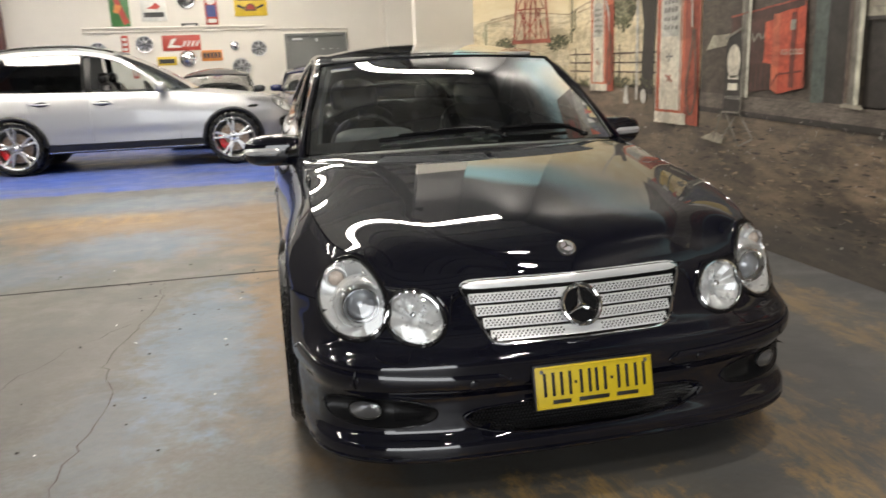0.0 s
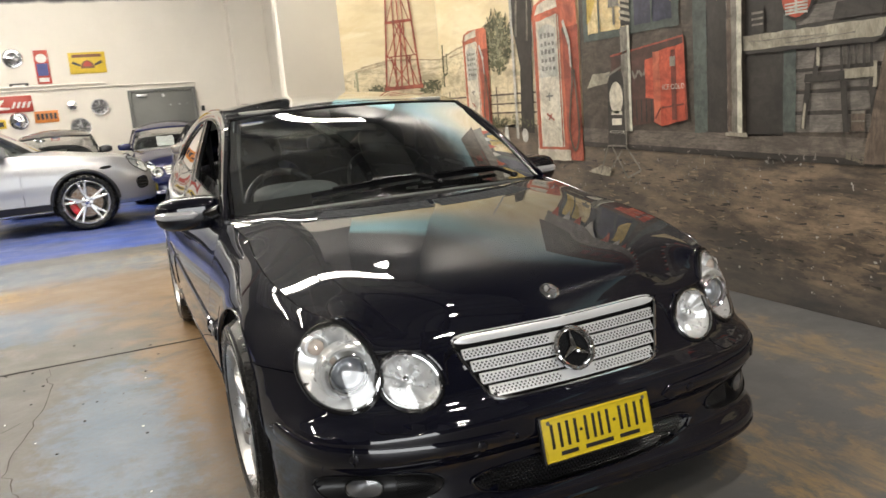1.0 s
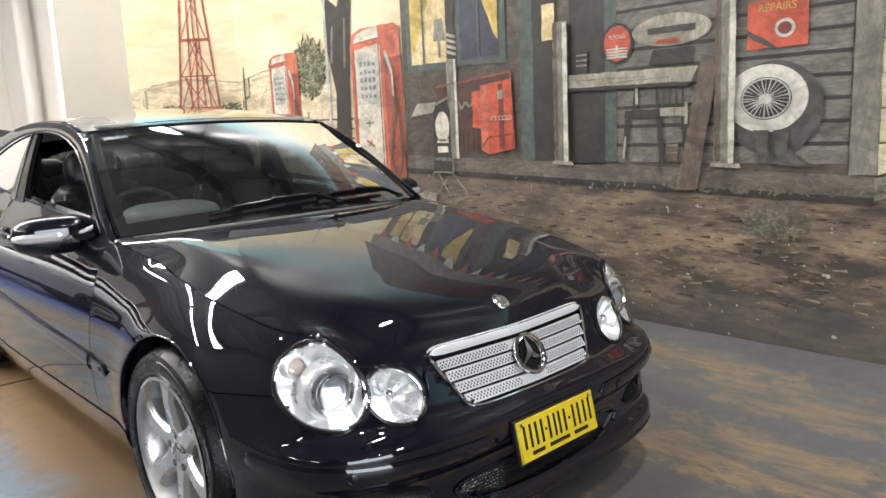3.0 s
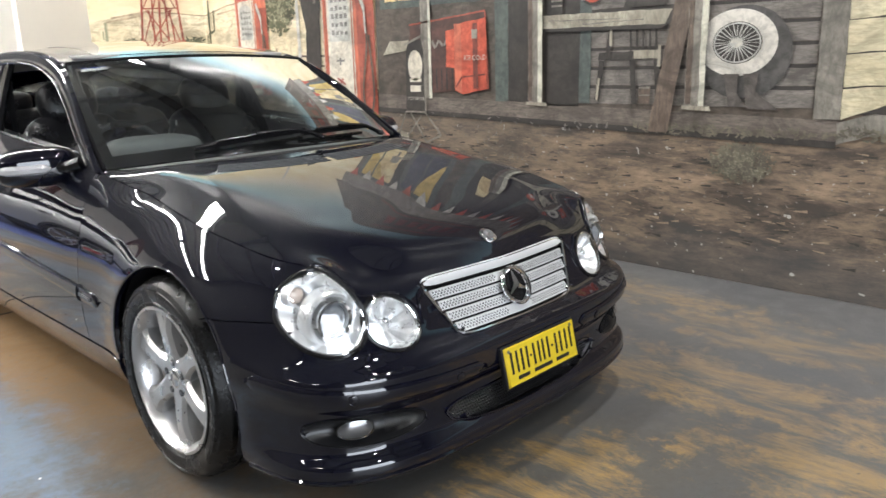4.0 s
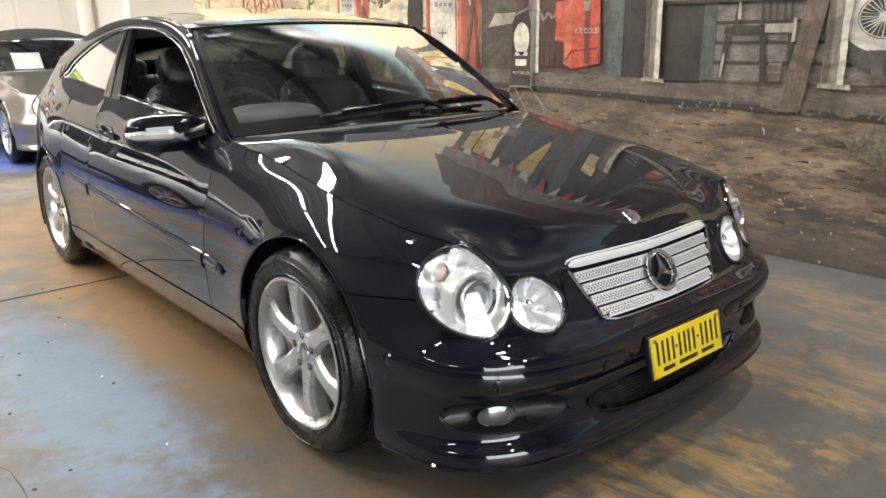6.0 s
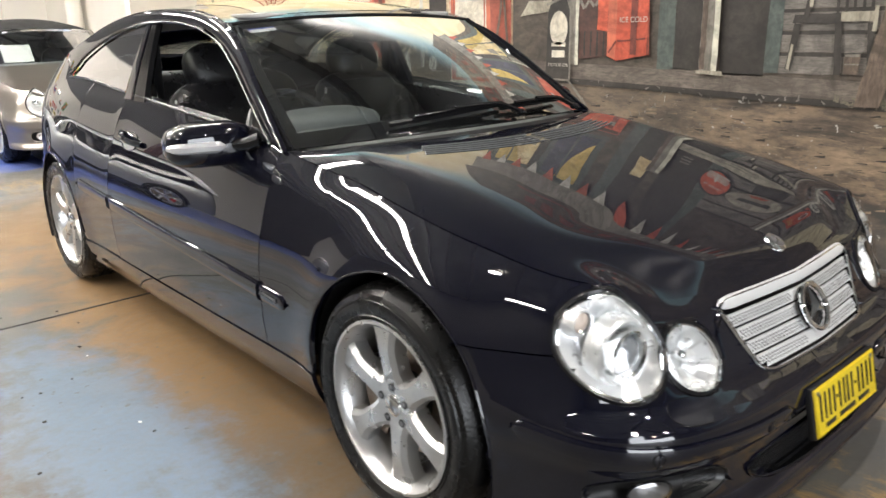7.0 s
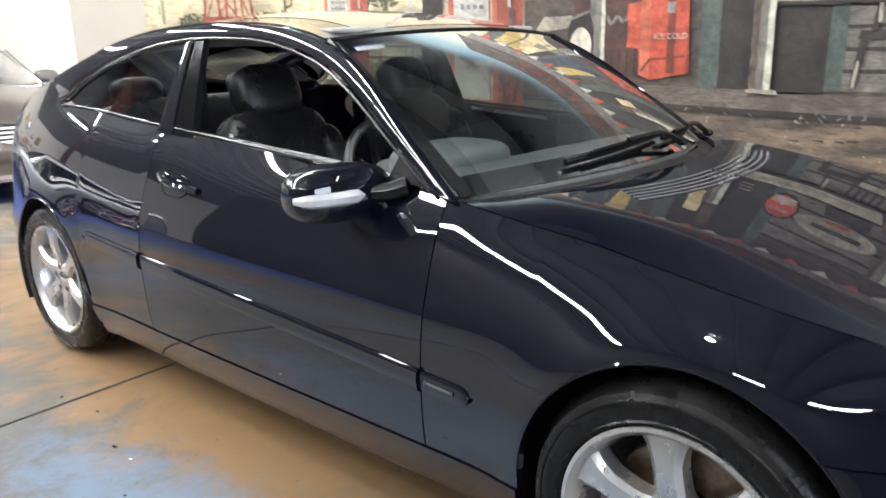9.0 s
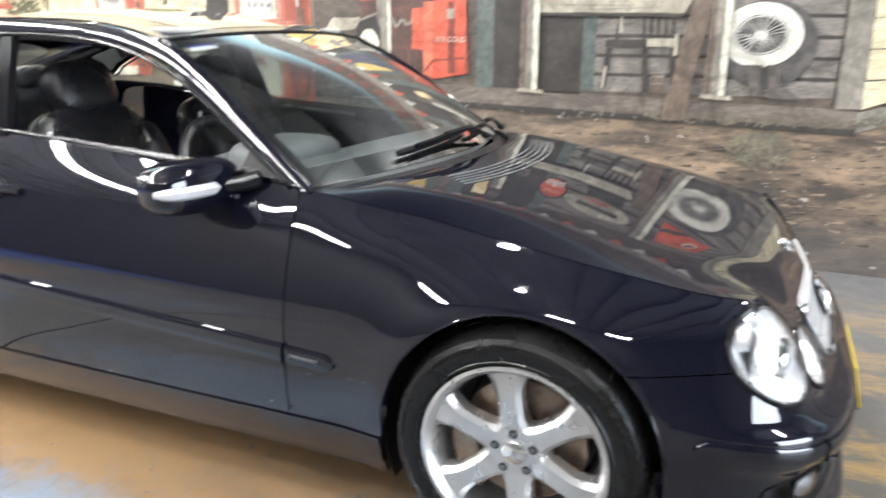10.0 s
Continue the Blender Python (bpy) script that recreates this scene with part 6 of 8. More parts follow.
    bd = lathe("bonnet_badge", [(0.0, 0.006), (0.024, 0.005), (0.029, 0.002), (0.030, -0.004)], CHROME, bonnet, 32, "small round chrome badge", m=qb @ pose(0, 0, 0, 0, -90, 0))
    lathe("badge_disc", [(0.0, 0.0075), (0.019, 0.0068)], ALLOY_DARK, bd, 24, m=qb @ pose(0, 0, 0, 0, -90, 0))
    for k in range(3):
        t = radians(90 + 120 * k)
        tube("badge_ray", [qb @ Vector((0, 0, 0.0085)), qb @ Vector((0.019 * math.cos(t), 0.019 * math.sin(t), 0.0075))], [0.003, 0.001], CHROME, bd, 5)

    # grille
    g = empty("grille")
    g.parent = car
    dish(sh, "grille_back", gr, lambda r: -0.055, BLACK_PLASTIC, g, 0, 1.15, 6, 60)
    bead(sh, "grille_frame", gr, 0.0048, CHROME, g, 0.99, 0.002, 90, "thin chrome surround")
    ru = spread(-0.350, 0.350, 44)
    strip(sh, "chrome_bar", ru, [0.621 for a in ru], 0.026, 0.008, GRILLE_SILVER, g, "wide bright bar over the slats", (0.06, 0.06))
    for k in range(4):
        z = 0.486 + k * 0.0322
        half = gr.ra * (1 + gr.taper * (z - gr.z) / gr.rz) - 0.012
        r_ = spread(-half, half, 30)
        slat = strip(sh, "slat", r_, [z] * 31, 0.026, 0.0005, GRILLE_SILVER, g)
        bm = bmesh.new()
        nd = int(half * 2 / 0.0125)
        for row_z, off in ((-0.0062, 0.0), (0.0, 0.5), (0.0062, 0.0)):
            for i in range(nd):
                a = -half + 0.008 + (i + off) * 0.0125
                if abs(a) > half - 0.004 or abs(a) < 0.055:
                    continue
                p, n = sh.at(a, z + row_z), sh.normal(a, z + row_z)
                q = n.to_track_quat("Z", "Y").to_matrix().to_4x4()
                bmesh.ops.create_circle(bm, cap_ends=True, segments=6, radius=0.0031, matrix=Matrix.Translation(p + n * 0.0012) @ q)
        part("perforation", bm, BLACK_PLASTIC, slat)["kind"] = "stuff"
    # round star badge
    p0, n0 = sh.at(0, 0.543), sh.normal(0, 0.543)
    q = Matrix.Translation(p0 + n0 * 0.020) @ n0.to_track_quat("Z", "Y").to_matrix().to_4x4()
    em = lathe("front_badge", [(0.0, -0.008), (0.050, -0.008), (0.056, -0.014)], SATIN_BLACK, g, 40, "chrome ring badge with three rays", m=q @ pose(0, 0, 0, 0, -90, 0))
    tube("badge_ring", [q @ Vector((0.057 * math.cos(2 * math.pi * k / 48), 0.057 * math.sin(2 * math.pi * k / 48), 0)) for k in range(48)], 0.0070, CHROME, em, 8, True)
    for k in range(3):
        t = radians(90 + 120 * k)
        e, f = Vector((math.cos(t), math.sin(t), 0)), Vector((-math.sin(t), math.cos(t), 0))
        vs = [q @ v for v in (f * 0.011, f * -0.011, e * 0.056, Vector((0, 0, 0.014)), e * -0.008)]
        mesh_ob("badge_ray", vs, [(0, 3, 2), (3, 1, 2), (0, 4, 3), (4, 1, 3)], CHROME, em, smooth=False)

    # headlamps
    for i, s in enumerate((1, -1)):
        lamp = empty("headlamp")
        lamp.parent = car
        lamp["label"] = "clear twin-oval headlamp"
        for h, deep, nm in ((hl[i], 0.072, "main_bowl"), (hs[i], 0.052, "inner_bowl")):
            dish(sh, nm, h, lambda r, d=deep: -d * (1 - r ** 2.2) + 0.002, REFLECTOR, lamp, 0, 1.02, 12, 48)
            dish(sh, "lens", h, lambda r: 0.004 + 0.012 * (1 - r * r), LAMP_LENS, lamp, 0, 1.0, 8, 48, "clear plastic lens").visible_shadow = False
            bead(sh, "gasket", h, 0.0078, SATIN_BLACK, lamp, 1.035, -0.001, 64)
            bead(sh, "lens_edge", h, 0.0035, CHROME, lamp, 0.972, 0.003, 64)
        waist = Hole(s * 0.596, 0.563, 0.015, 0.030, s * 17, 2.0)
        dish(sh, "waist_bezel", waist, lambda r: 0.0045 + 0.002 * (1 - r * r), CHROME, lamp, 0, 1.0, 4, 28, "pale bridge between the two lenses")
        # projector
        a0, z0 = s * 0.700, 0.578
        p, n = sh.at(a0, z0), Vector((s * 0.10, -1, 0.02)).normalized()
        m = Matrix.Translation(p + n * -0.047) @ (-n).to_track_quat("X", "Z").to_matrix().to_4x4()
        proj = lathe("projector", [(0.044, -0.035), (0.050, -0.042), (0.054, -0.038), (0.054, 0.02), (0.06, 0.03)], CHROME, lamp, 36, m=m)
        lathe("projector_lens", [(0.0, -0.048), (0.015, -0.046), (0.030, -0.038), (0.043, -0.022)], stuff("projector_glass", (0.35, 0.37, 0.40), 0.04, metal=0.3, coat=1.0) if i == 0 else bpy.data.materials["projector_glass"], proj, 32, m=m)
        lathe("shroud", [(0.062, -0.020), (0.070, -0.024), (0.076, -0.018), (0.082, 0.02)], REFLECTOR, lamp, 40, m=m)
        # turn lamp
        p = sh.at(s * 0.852, 0.645)
        m2 = Matrix.Translation(p + n * -0.022) @ (-n).to_track_quat("X", "Z").to_matrix().to_4x4()
        lathe("turn_lamp", [(0.0, -0.008), (0.014, -0.006), (0.022, 0.0)], AMBER, lamp, 24, m=m2)
        lathe("turn_shroud", [(0.024, -0.006), (0.030, -0.008), (0.036, 0.02)], REFLECTOR, lamp, 28, m=m2)
        # facets of the small reflector
        for k in range(8):
            t0, t1 = 2 * math.pi * k / 8, 2 * math.pi * (k + 0.92) / 8
            rows = []
            for r in (0.22, 0.55, 0.86):
                row = []
                for t in (t0, (t0 + t1) / 2, t1):
                    a, z = hs[i].point(r, t)
                    row.append(sh.at(a, z) + sh.normal(a, z) * (-0.048 * (1 - r ** 2) + (0.008 if t not in (t0, t1) else 0.0)))
                rows.append(row)
            shell("facet", rows, REFLECTOR, lamp, 0.0, sharp=5)
        p = sh.at(s * 0.505, 0.546)
        blob("bulb", p + n * -0.03, (0.014, 0.018, 0.014), CHROME, lamp, 1, 1, nu=16, nv=10)
        # washer flap under the lamp
        fl = Hole(s * sh.of(x=0.565), 0.466, 0.052, 0.017, s * 4, 4)
        dish(sh, "washer_flap", fl, lambda r: 0.0012, pt, lamp, 0, 1, 3, 32)
        bead(sh, "flap_gap", fl, 0.0012, SATIN_BLACK, lamp, 1.0, 0.0006, 40)
        # fog lamp
        fo = empty("fog_lamp")
        fo.parent = car
        dish(sh, "fog_recess", fog[i], lambda r: -0.05 * (1 - r ** 3), MESH_BLACK, fo, 0, 1.02, 8, 48)
        bead(sh, "recess_edge", fog[i], 0.002, SATIN_BLACK, fo, 1.0, 0.0, 60)
        fh = Hole(s * 0.668, 0.296, 0.056, 0.027, 0, 2.2)
        dish(sh, "fog_reflector", fh, lambda r: -0.030 * (1 - r * r) - 0.008, ALLOY_DARK, fo, 0, 1, 6, 32)
        dish(sh, "fog_lens", fh, lambda r: -0.002 + 0.006 * (1 - r * r), LAMP_LENS, fo, 0, 1, 5, 32).visible_shadow = False
        bead(sh, "fog_rim", fh, 0.0024, SATIN_BLACK, fo, 1.0, -0.006, 40)
        bm = bmesh.new()
        for zz in range(7):
            for k in range(18):
                x = 0.42 + k * 0.0085
                aa, z = s * sh.of(x=x + (zz % 2) * 0.004), 0.266 + zz * 0.0095
                if fog[i].r(aa, z) < 0.92 and fh.r(aa, z) > 1.12:
                    bmesh.ops.create_circle(bm, cap_ends=False, segments=6, radius=0.0036, matrix=Matrix.Translation(sh.at(aa, z, -0.012)) @ pose(0, 0, 0, 90, 0, 0))
        mesh_wire(bm, 0.0008)
        part("fog_mesh", bm, SATIN_BLACK, fo)["kind"] = "stuff"

    # lower mouth with honeycomb mesh
    mo = empty("lower_grille")
    mo.parent = car
    dish(sh, "mouth_back", mouth, lambda r: -0.06 * (1 - r ** 6) - 0.002, BLACK_PLASTIC, mo, 0, 1.02, 8, 60)
    bead(sh, "mouth_edge", mouth, 0.0035, pt, mo, 1.0, 0.0, 90)
    bm = bmesh.new()
    for zz in range(10):
        for k in range(-38, 39):
            a, z = k * 0.0105 + (zz % 2) * 0.00525, 0.212 + zz * 0.0092
            if mouth.r(a, z) < 0.96:
                bmesh.ops.create_circle(bm, cap_ends=False, segments=6, radius=0.0052, matrix=Matrix.Translation(sh.at(a, z, -0.010)) @ pose(0, 0, 0, 90, 0, 0))
    mesh_wire(bm, 0.0010)
    part("honeycomb_mesh", bm, SATIN_BLACK, mo)["kind"] = "stuff"
    # front lip
    lip = [sh.at(a, 0.160, -0.004) for a in spread(-sh.of(y=-0.37), sh.of(y=-0.37), 80)]
    tube("front_lip", lip, 0.016, pt, car, 10, flat=0.7)
    under = part("underbody", box_bm(-0.58, 0.58, -0.45, 3.3, 0.17, 0.21), BLACK_PLASTIC, car, smooth=False)

    # number plate
    plate = empty("number_plate")
    plate.parent = car
    mp = Matrix.Translation((0.0, -0.778, 0.353)) @ pose(0, 0, 0, 90 - 12, 0, 0)
    part("plate_holder", box_bm(-0.179, 0.179, -0.064, 0.064, -0.022, -0.004, 0.004, mp), BLACK_PLASTIC, plate)
    face = part("plate_face", box_bm(-0.174, 0.174, -0.059, 0.059, -0.004, 0.0, 0.0015, mp), PLATE_YELLOW, plate)
    tube("plate_edge", [mp @ Vector(v) for v in ((-0.170, -0.055, 0.001), (0.170, -0.055, 0.001), (0.170, 0.055, 0.001), (-0.170, 0.055, 0.001))], 0.002, PLATE_YELLOW, plate, 6, True)
    for x in (-0.135, -0.086, -0.028, 0.018, 0.084, 0.136):
        for dx in (-0.0125, 0.0125):
            part("plate_bar", box_bm(x + dx - 0.0045, x + dx + 0.0045, -0.024, 0.042, -0.001, 0.0022, 0.001, mp), PLATE_BLACK, face)
    for x in (-0.057, 0.051):
        part("plate_bar", box_bm(x - 0.004, x + 0.004, 0.005, 0.013, -0.001, 0.0022, 0.001, mp), PLATE_BLACK, face)
    for x0, x1 in ((-0.128, -0.074), (-0.050, 0.040), (0.062, 0.128)):
        part("plate_bar", box_bm(x0, x1, -0.046, -0.035, -0.001, 0.0018, 0.0006, mp), PLATE_BLACK, face)
    for x in (-0.155, 0.155):
        lathe("plate_screw", [(0.0, 0.003), (0.005, 0.0025), (0.006, 0.0)], ALLOY_DARK, plate, 12, m=mp @ Matrix.Translation((x, 0.046, 0.0)) @ pose(0, 0, 0, 0, -90, 0))

    # windscreen, roof, hatch
    wb, wt, ht = [], [], []
    nG = 32
    for i in range(nG + 1):
        u = -1 + 2 * i / nG
        wb.append(Vector((u * 0.690, 0.425 + 0.195 * u * u, 0.916 - 0.026 * u * u)))
        wt.append(Vector((u * 0.572, 1.115 + 0.055 * u * u, 1.279 - 0.024 * u * u)))
        ht.append(Vector((u * 0.560, 2.50 + 0.0 * u, 1.272 - 0.045 * abs(u) ** 2.2)))
    sides = []
    for s in (-1, 1):
        a, b = (wb[0], wt[0]) if s < 0 else (wb[-1], wt[-1])
        sides.append([a.lerp(b, j / 20) + Vector((s * 0.012, 0, 0.012)) * math.sin(math.pi * j / 20) for j in range(21)])
    ws = shell("windscreen", coons(wb, wt, sides[0], sides[1], lambda u, w: Vector((0, -0.02, 0.025)) * (math.sin(math.pi * w) * (1 - u * u))), SCREEN_GLASS, car, 0.0, "large clear windscreen")
    ws.visible_shadow = False
    # dark printed edge of the glass
    grid = coons(wb, wt, sides[0], sides[1], lambda u, w: Vector((0, -0.02, 0.025)) * (math.sin(math.pi * w) * (1 - u * u)))
    inner_g = [[p + Vector((0, 0.004, -0.005)) for p in row] for row in grid]
    nr_, nc_ = len(inner_g), len(inner_g[0])
    shell("screen_edge", inner_g[:max(2, int(nr_ * 0.10) + 1)], SATIN_BLACK, car, 0.0)
    shell("screen_edge", inner_g[-2:], SATIN_BLACK, car, 0.0)
    for c0, c1 in ((0, 2), (nc_ - 2, nc_)):
        shell("screen_edge", [row[c0:c1] for row in inner_g], SATIN_BLACK, car, 0.0)
    # registration sticker inside the top corner
    for (q0, q1), mt in (((0.935, 0.965), stuff("blue_sticker", (0.03, 0.06, 0.40), 0.5)), ((0.905, 0.935), WHITE_PAPER)):
        mesh_ob("sticker", [coons_at(wb, wt, sides, u, w) + Vector((0, 0.004, -0.005)) for u, w in ((-0.90, q0), (-0.74, q0), (-0.74, q1), (-0.90, q1))], [(0, 1, 2, 3)], mt, ws, smooth=False)
    for s in (0, 1):
        pts = [v for v in sides[s]]
        tube("screen_trim", pts, 0.010, SATIN_BLACK, car, 6)
    tube("screen_trim", [v + Vector((0, 0.004, 0.0)) for v in wt], 0.008, SATIN_BLACK, car, 6)
    # roof
    outer = spline(COUPE_OUTER, 120)
    nR = 40
    ro = [p for p in outer if 1.172 <= p[0] <= 2.505]
    idx = [ro[int(round(j * (len(ro) - 1) / nR))] for j in range(nR + 1)]
    rl = [Vector((-(side_x(p[1]) - 0.012), p[0], p[1] + 0.004)) for p in idx]
    rr_ = [Vector((-v.x, v.y, v.z)) for v in rl]
    wt2, ht2 = [v.copy() for v in wt], [v.copy() for v in ht]
    wt2[0], wt2[-1], ht2[0], ht2[-1] = rl[0], rr_[0], rl[-1], rr_[-1]
    roof_rows = coons(wt2, ht2, rl, rr_, lambda u, w: Vector((0, 0, 0.020 * math.sin(math.pi * w) ** 1.1 * (1 - abs(u) ** 2.4))))
    roof = shell("roof", roof_rows, pt, car, 0.02, "glossy black roof")
    lin = [[p - Vector((0, 0, 0.03)) for p in row] for row in roof_rows]
    shell("headliner", lin, HEADLINER, car, 0.0)
    n0_ = int(nR * 0.06)
    sunroof = [[p + Vector((0, 0, 0.0012)) for p in row[4:-4]] for row in roof_rows[n0_:int(nR * 0.48)]]
    shell("sunroof", sunroof, stuff("dark_roof_glass", (0.004, 0.005, 0.006), 0.03, coat=1.0, rvar=0.01), roof, 0.001, "dark glass sunroof panel")
    # hatch
    hb = [Vector((u * 0.600, 3.29 + 0.11 * (1 - u * u), 0.994 + 0.050 * (1 - u * u))) for u in [-1 + 2 * i / nG for i in range(nG + 1)]]
    hl_, hr_ = [ht2[0].lerp(hb[0], j / 20) for j in range(21)], [ht2[-1].lerp(hb[-1], j / 20) for j in range(21)]
    hrows = coons(ht2, hb, hl_, hr_, lambda u, w: Vector((0, 0, 0.045 * math.sin(math.pi * w) * (1 - u * u))))
    hg = shell("hatch_glass", [row[3:-3] for row in hrows[1:-3]], CAR_GLASS, car, 0.0)
    hg.visible_shadow = False
    shell("hatch_frame", [row[:4] for row in hrows], pt, car, 0.02)
    shell("hatch_frame", [row[-4:] for row in hrows], pt, car, 0.02)
    shell("tail_lid", [row for row in hrows[-4:]], pt, car, 0.02)
    aT = sh.of(y=3.36)
    ra_ = [aT + (sh.end - aT) * k / 16 for k in range(17)]
    tb = [sh.at(-a, tail_top(a)) for a in ra_] + [sh.at(a, tail_top(a)) for a in ra_[-2::-1]]
    mid_t = [p.lerp(q, 0.5) + Vector((0, 0.014, 0.026)) for p, q in zip(hb, tb)]
    deck = [[p.lerp(q, j / 8).lerp(q.lerp(r, j / 8), j / 8) for p, q, r in zip(hb, mid_t, tb)] for j in range(9)]
    shell("tail_deck", deck, pt, car, 0.02)

    # window sides
    inner = spline(COUPE_INNER, 120)
    kq = next(k for k in range(121) if inner[k][0] >= 2.70)
    for s in (1, -1):
        rows = []
        for f, o in ((0.0, -0.012), (0.08, 0.002), (0.5, 0.006), (0.9, 0.002), (1.0, -0.014)):
            rows.append([gh(s, *(outer[k].lerp(inner[k], f)), out=o) for k in range(kq + 1)])
        shell("roof_rail", rows, pt, car, 0.02, flip=s > 0)
        tube("window_trim", [gh(s, p[0], p[1] - 0.004, 0.004) for p in inner[:kq + 1]], 0.0055, SATIN_BLACK, car, 6)
        # rear pillar: one smooth sheet from the rail down into the skin behind the window tip
        nP = 26
        cols_p = []
        for i in range(nP + 1):
            f = i / nP
            if i == nP:
                cols_p.append([row[-1 if s > 0 else 0].copy() for row in deck])
                continue
            oy, oz = outer[min(120, int(round(kq - 1 + (121 - kq) * f)))]
            p0 = gh(s, oy, oz, -0.012).lerp(hb[-1 if s > 0 else 0], f ** 3)
            ab = sh.of(y=2.692 + 0.668 * f)
            p1 = sh.at(s * ab, tail_top(ab))
            down = (p1 - sh.at(s * ab, tail_top(ab) - 0.03)).normalized() * -1.0
            size = (p1 - p0).length
            t0 = (gh(s, *inner[kq]) - gh(s, *outer[kq])).normalized().lerp(Vector((s * 0.62, 0.1, -0.65)), f ** 0.7) * size
            t1 = down * size * 0.9
            col = []
            for j in range(9):
                w = j / 8
                col.append(p0 * (2 * w ** 3 - 3 * w ** 2 + 1) + t0 * (w ** 3 - 2 * w ** 2 + w) + p1 * (3 * w ** 2 - 2 * w ** 3) + t1 * (w ** 3 - w ** 2))
            cols_p.append(col)
        shell("rear_pillar", [[c[j] for c in cols_p] for j in range(9)], pt, car, 0.008, flip=s > 0)
        # belt ledge between skin top and window line
        ys = spread(0.60, 2.72, 46)
        led = [[sh.at(s * sh.of(y=y), sh.top(sh.of(y=y))) for y in ys], [gh(s, y, sh.top(sh.of(y=y)) + 0.008, -0.012) for y in ys]]
        shell("belt_ledge", led, pt, car, 0.0, flip=s > 0)
        tube("belt_trim", [gh(s, y, sh.top(sh.of(y=y)) + 0.008, -0.004) for y in ys[4:]], 0.0055, SATIN_BLACK, car, 6)
        # B pillar
        ts = (0, .25, .5, .75, 1)
        seal = [[gh(s, a + d * t, 1.268 - 0.305 * t, o) for t in ts] for a, d, o in ((1.764, -0.062, -0.016), (1.774, -0.058, 0.001), (1.822, 0.008, 0.001), (1.827, 0.008, -0.006))]
        shell("door_frame", seal, FRAME_BLACK, car, 0.02, flip=s < 0)
        pill = [[gh(s, a + d * t, 1.268 - 0.300 * t, o) for t in ts] for a, d, o in ((1.832, 0.004, -0.006), (1.836, 0.006, 0.003), (1.850, 0.035, 0.005), (1.866, 0.070, 0.003), (1.870, 0.070, -0.008))]
        shell("door_pillar", pill, pt, car, 0.03, flip=s < 0)
        # quarter glass
        top = [p for p in inner if 1.855 <= p[0] <= 2.70]
        qrows = [[gh(s, p[0], p[1], -0.006) for p in top]]
        bot = [Vector((1.925 + (2.70 - 1.925) * k / (len(top) - 1), 0)) for k in range(len(top))]
        qrows.append([gh(s, b[0], sh.top(sh.of(y=b[0])) + 0.012, -0.006) for b in bot])
        q2 = shell("quarter_glass", qrows, CAR_GLASS, car, 0.0, flip=s > 0)
        q2.visible_shadow = False
        if s > 0:
            top = [p for p in inner if 0.70 <= p[0] <= 1.88]
            n_ = len(top)
            drows = [[gh(s, p[0], p[1], -0.008) for p in top], [gh(s, 0.72 + (1.90 - 0.72) * k / (n_ - 1), sh.top(sh.of(y=0.72 + 1.18 * k / (n_ - 1))) + 0.012, -0.008) for k in range(n_)]]
            dg = shell("door_glass", drows, CAR_GLASS, car, 0.0, flip=True)
            dg.visible_shadow = False
        # inner A pillar cover
        tube("pillar_cover", [Vector((s * (abs(v.x) - 0.03), v.y + 0.03, v.z - 0.015)) for v in sides[0]], 0.028, TRIM_GREY, car, 8)
        # sail panel ahead of the door window
        mesh_ob("mirror_sail", [gh(s, 0.66, 0.905, 0.004), gh(s, 0.82, 0.922, 0.004), gh(s, 0.79, 0.985, 0.004), gh(s, 0.66, 0.905, -0.02), gh(s, 0.82, 0.922, -0.02), gh(s, 0.79, 0.985, -0.02)],
                [(0, 1, 2), (5, 4, 3), (0, 3, 4, 1), (1, 4, 5, 2), (2, 5, 3, 0)], SATIN_BLACK, car, smooth=False)
        # mirror
        mi = empty("door_mirror")
        mi.parent = car
        rot = pose(0, 0, 0, 0, 0, s * 10)
        v, f = blob_data((s * 0.815, 0.905, 0.893), (0.142, 0.080, 0.070), 0.66, 0.72, 40, 24, rot)
        v = [Vector((p.x, min(p.y, 0.955 + s * (p.x - s * 0.818) * 0.15), p.z)) for p in v]
        mesh_ob("mirror_shell", v, f, pt, mi, "glossy black mirror housing", sharp=60)
        tube("mirror_arm", [(s * 0.705, 0.765, 0.905), (s * 0.735, 0.80, 0.893), (s * 0.775, 0.86, 0.888)], [0.034, 0.030, 0.026], SATIN_BLACK, mi, 12, flat=0.8)
        mesh_ob("mirror_face", [rot @ Vector((s * dx, 0, dz)) + Vector((s * 0.820, 0.9585, 0.893)) for dx, dz in ((-0.088, -0.048), (0.088, -0.045), (0.098, 0.015), (0.062, 0.048), (-0.075, 0.050))], [(4, 3, 2, 1, 0)], MIRROR_GLASS, mi, smooth=False)
        band_p = []
        for k in range(13):
            x = -0.04 + 0.174 * k / 12
            yb = 0.080 * (max(0.0, 1 - abs(x / 0.1405) ** 2.6)) ** 0.39 - 0.006
            band_p.append(rot @ Vector((s * x, -yb, 0.000)) + Vector((s * 0.815, 0.905, 0.893)))
        tube("turn_repeater", band_p, [0.004, 0.009] + [0.019] * 9 + [0.016, 0.010], stuff("repeater_lens", (0.8, 0.8, 0.82), 0.12, metal=0.4) if s > 0 else bpy.data.materials["repeater_lens"], mi, 8, label="clear turn repeater strip", flat=1.0)

    # cowl and wipers
    cw = [[Vector((v.x, v.y - 0.01, v.z - 0.012)) for v in wb], [Vector((u * 0.690, 0.358 + 0.225 * abs(u) ** 2.2, 0.868)) for u in [-1 + 2 * i / nG for i in range(nG + 1)]]]
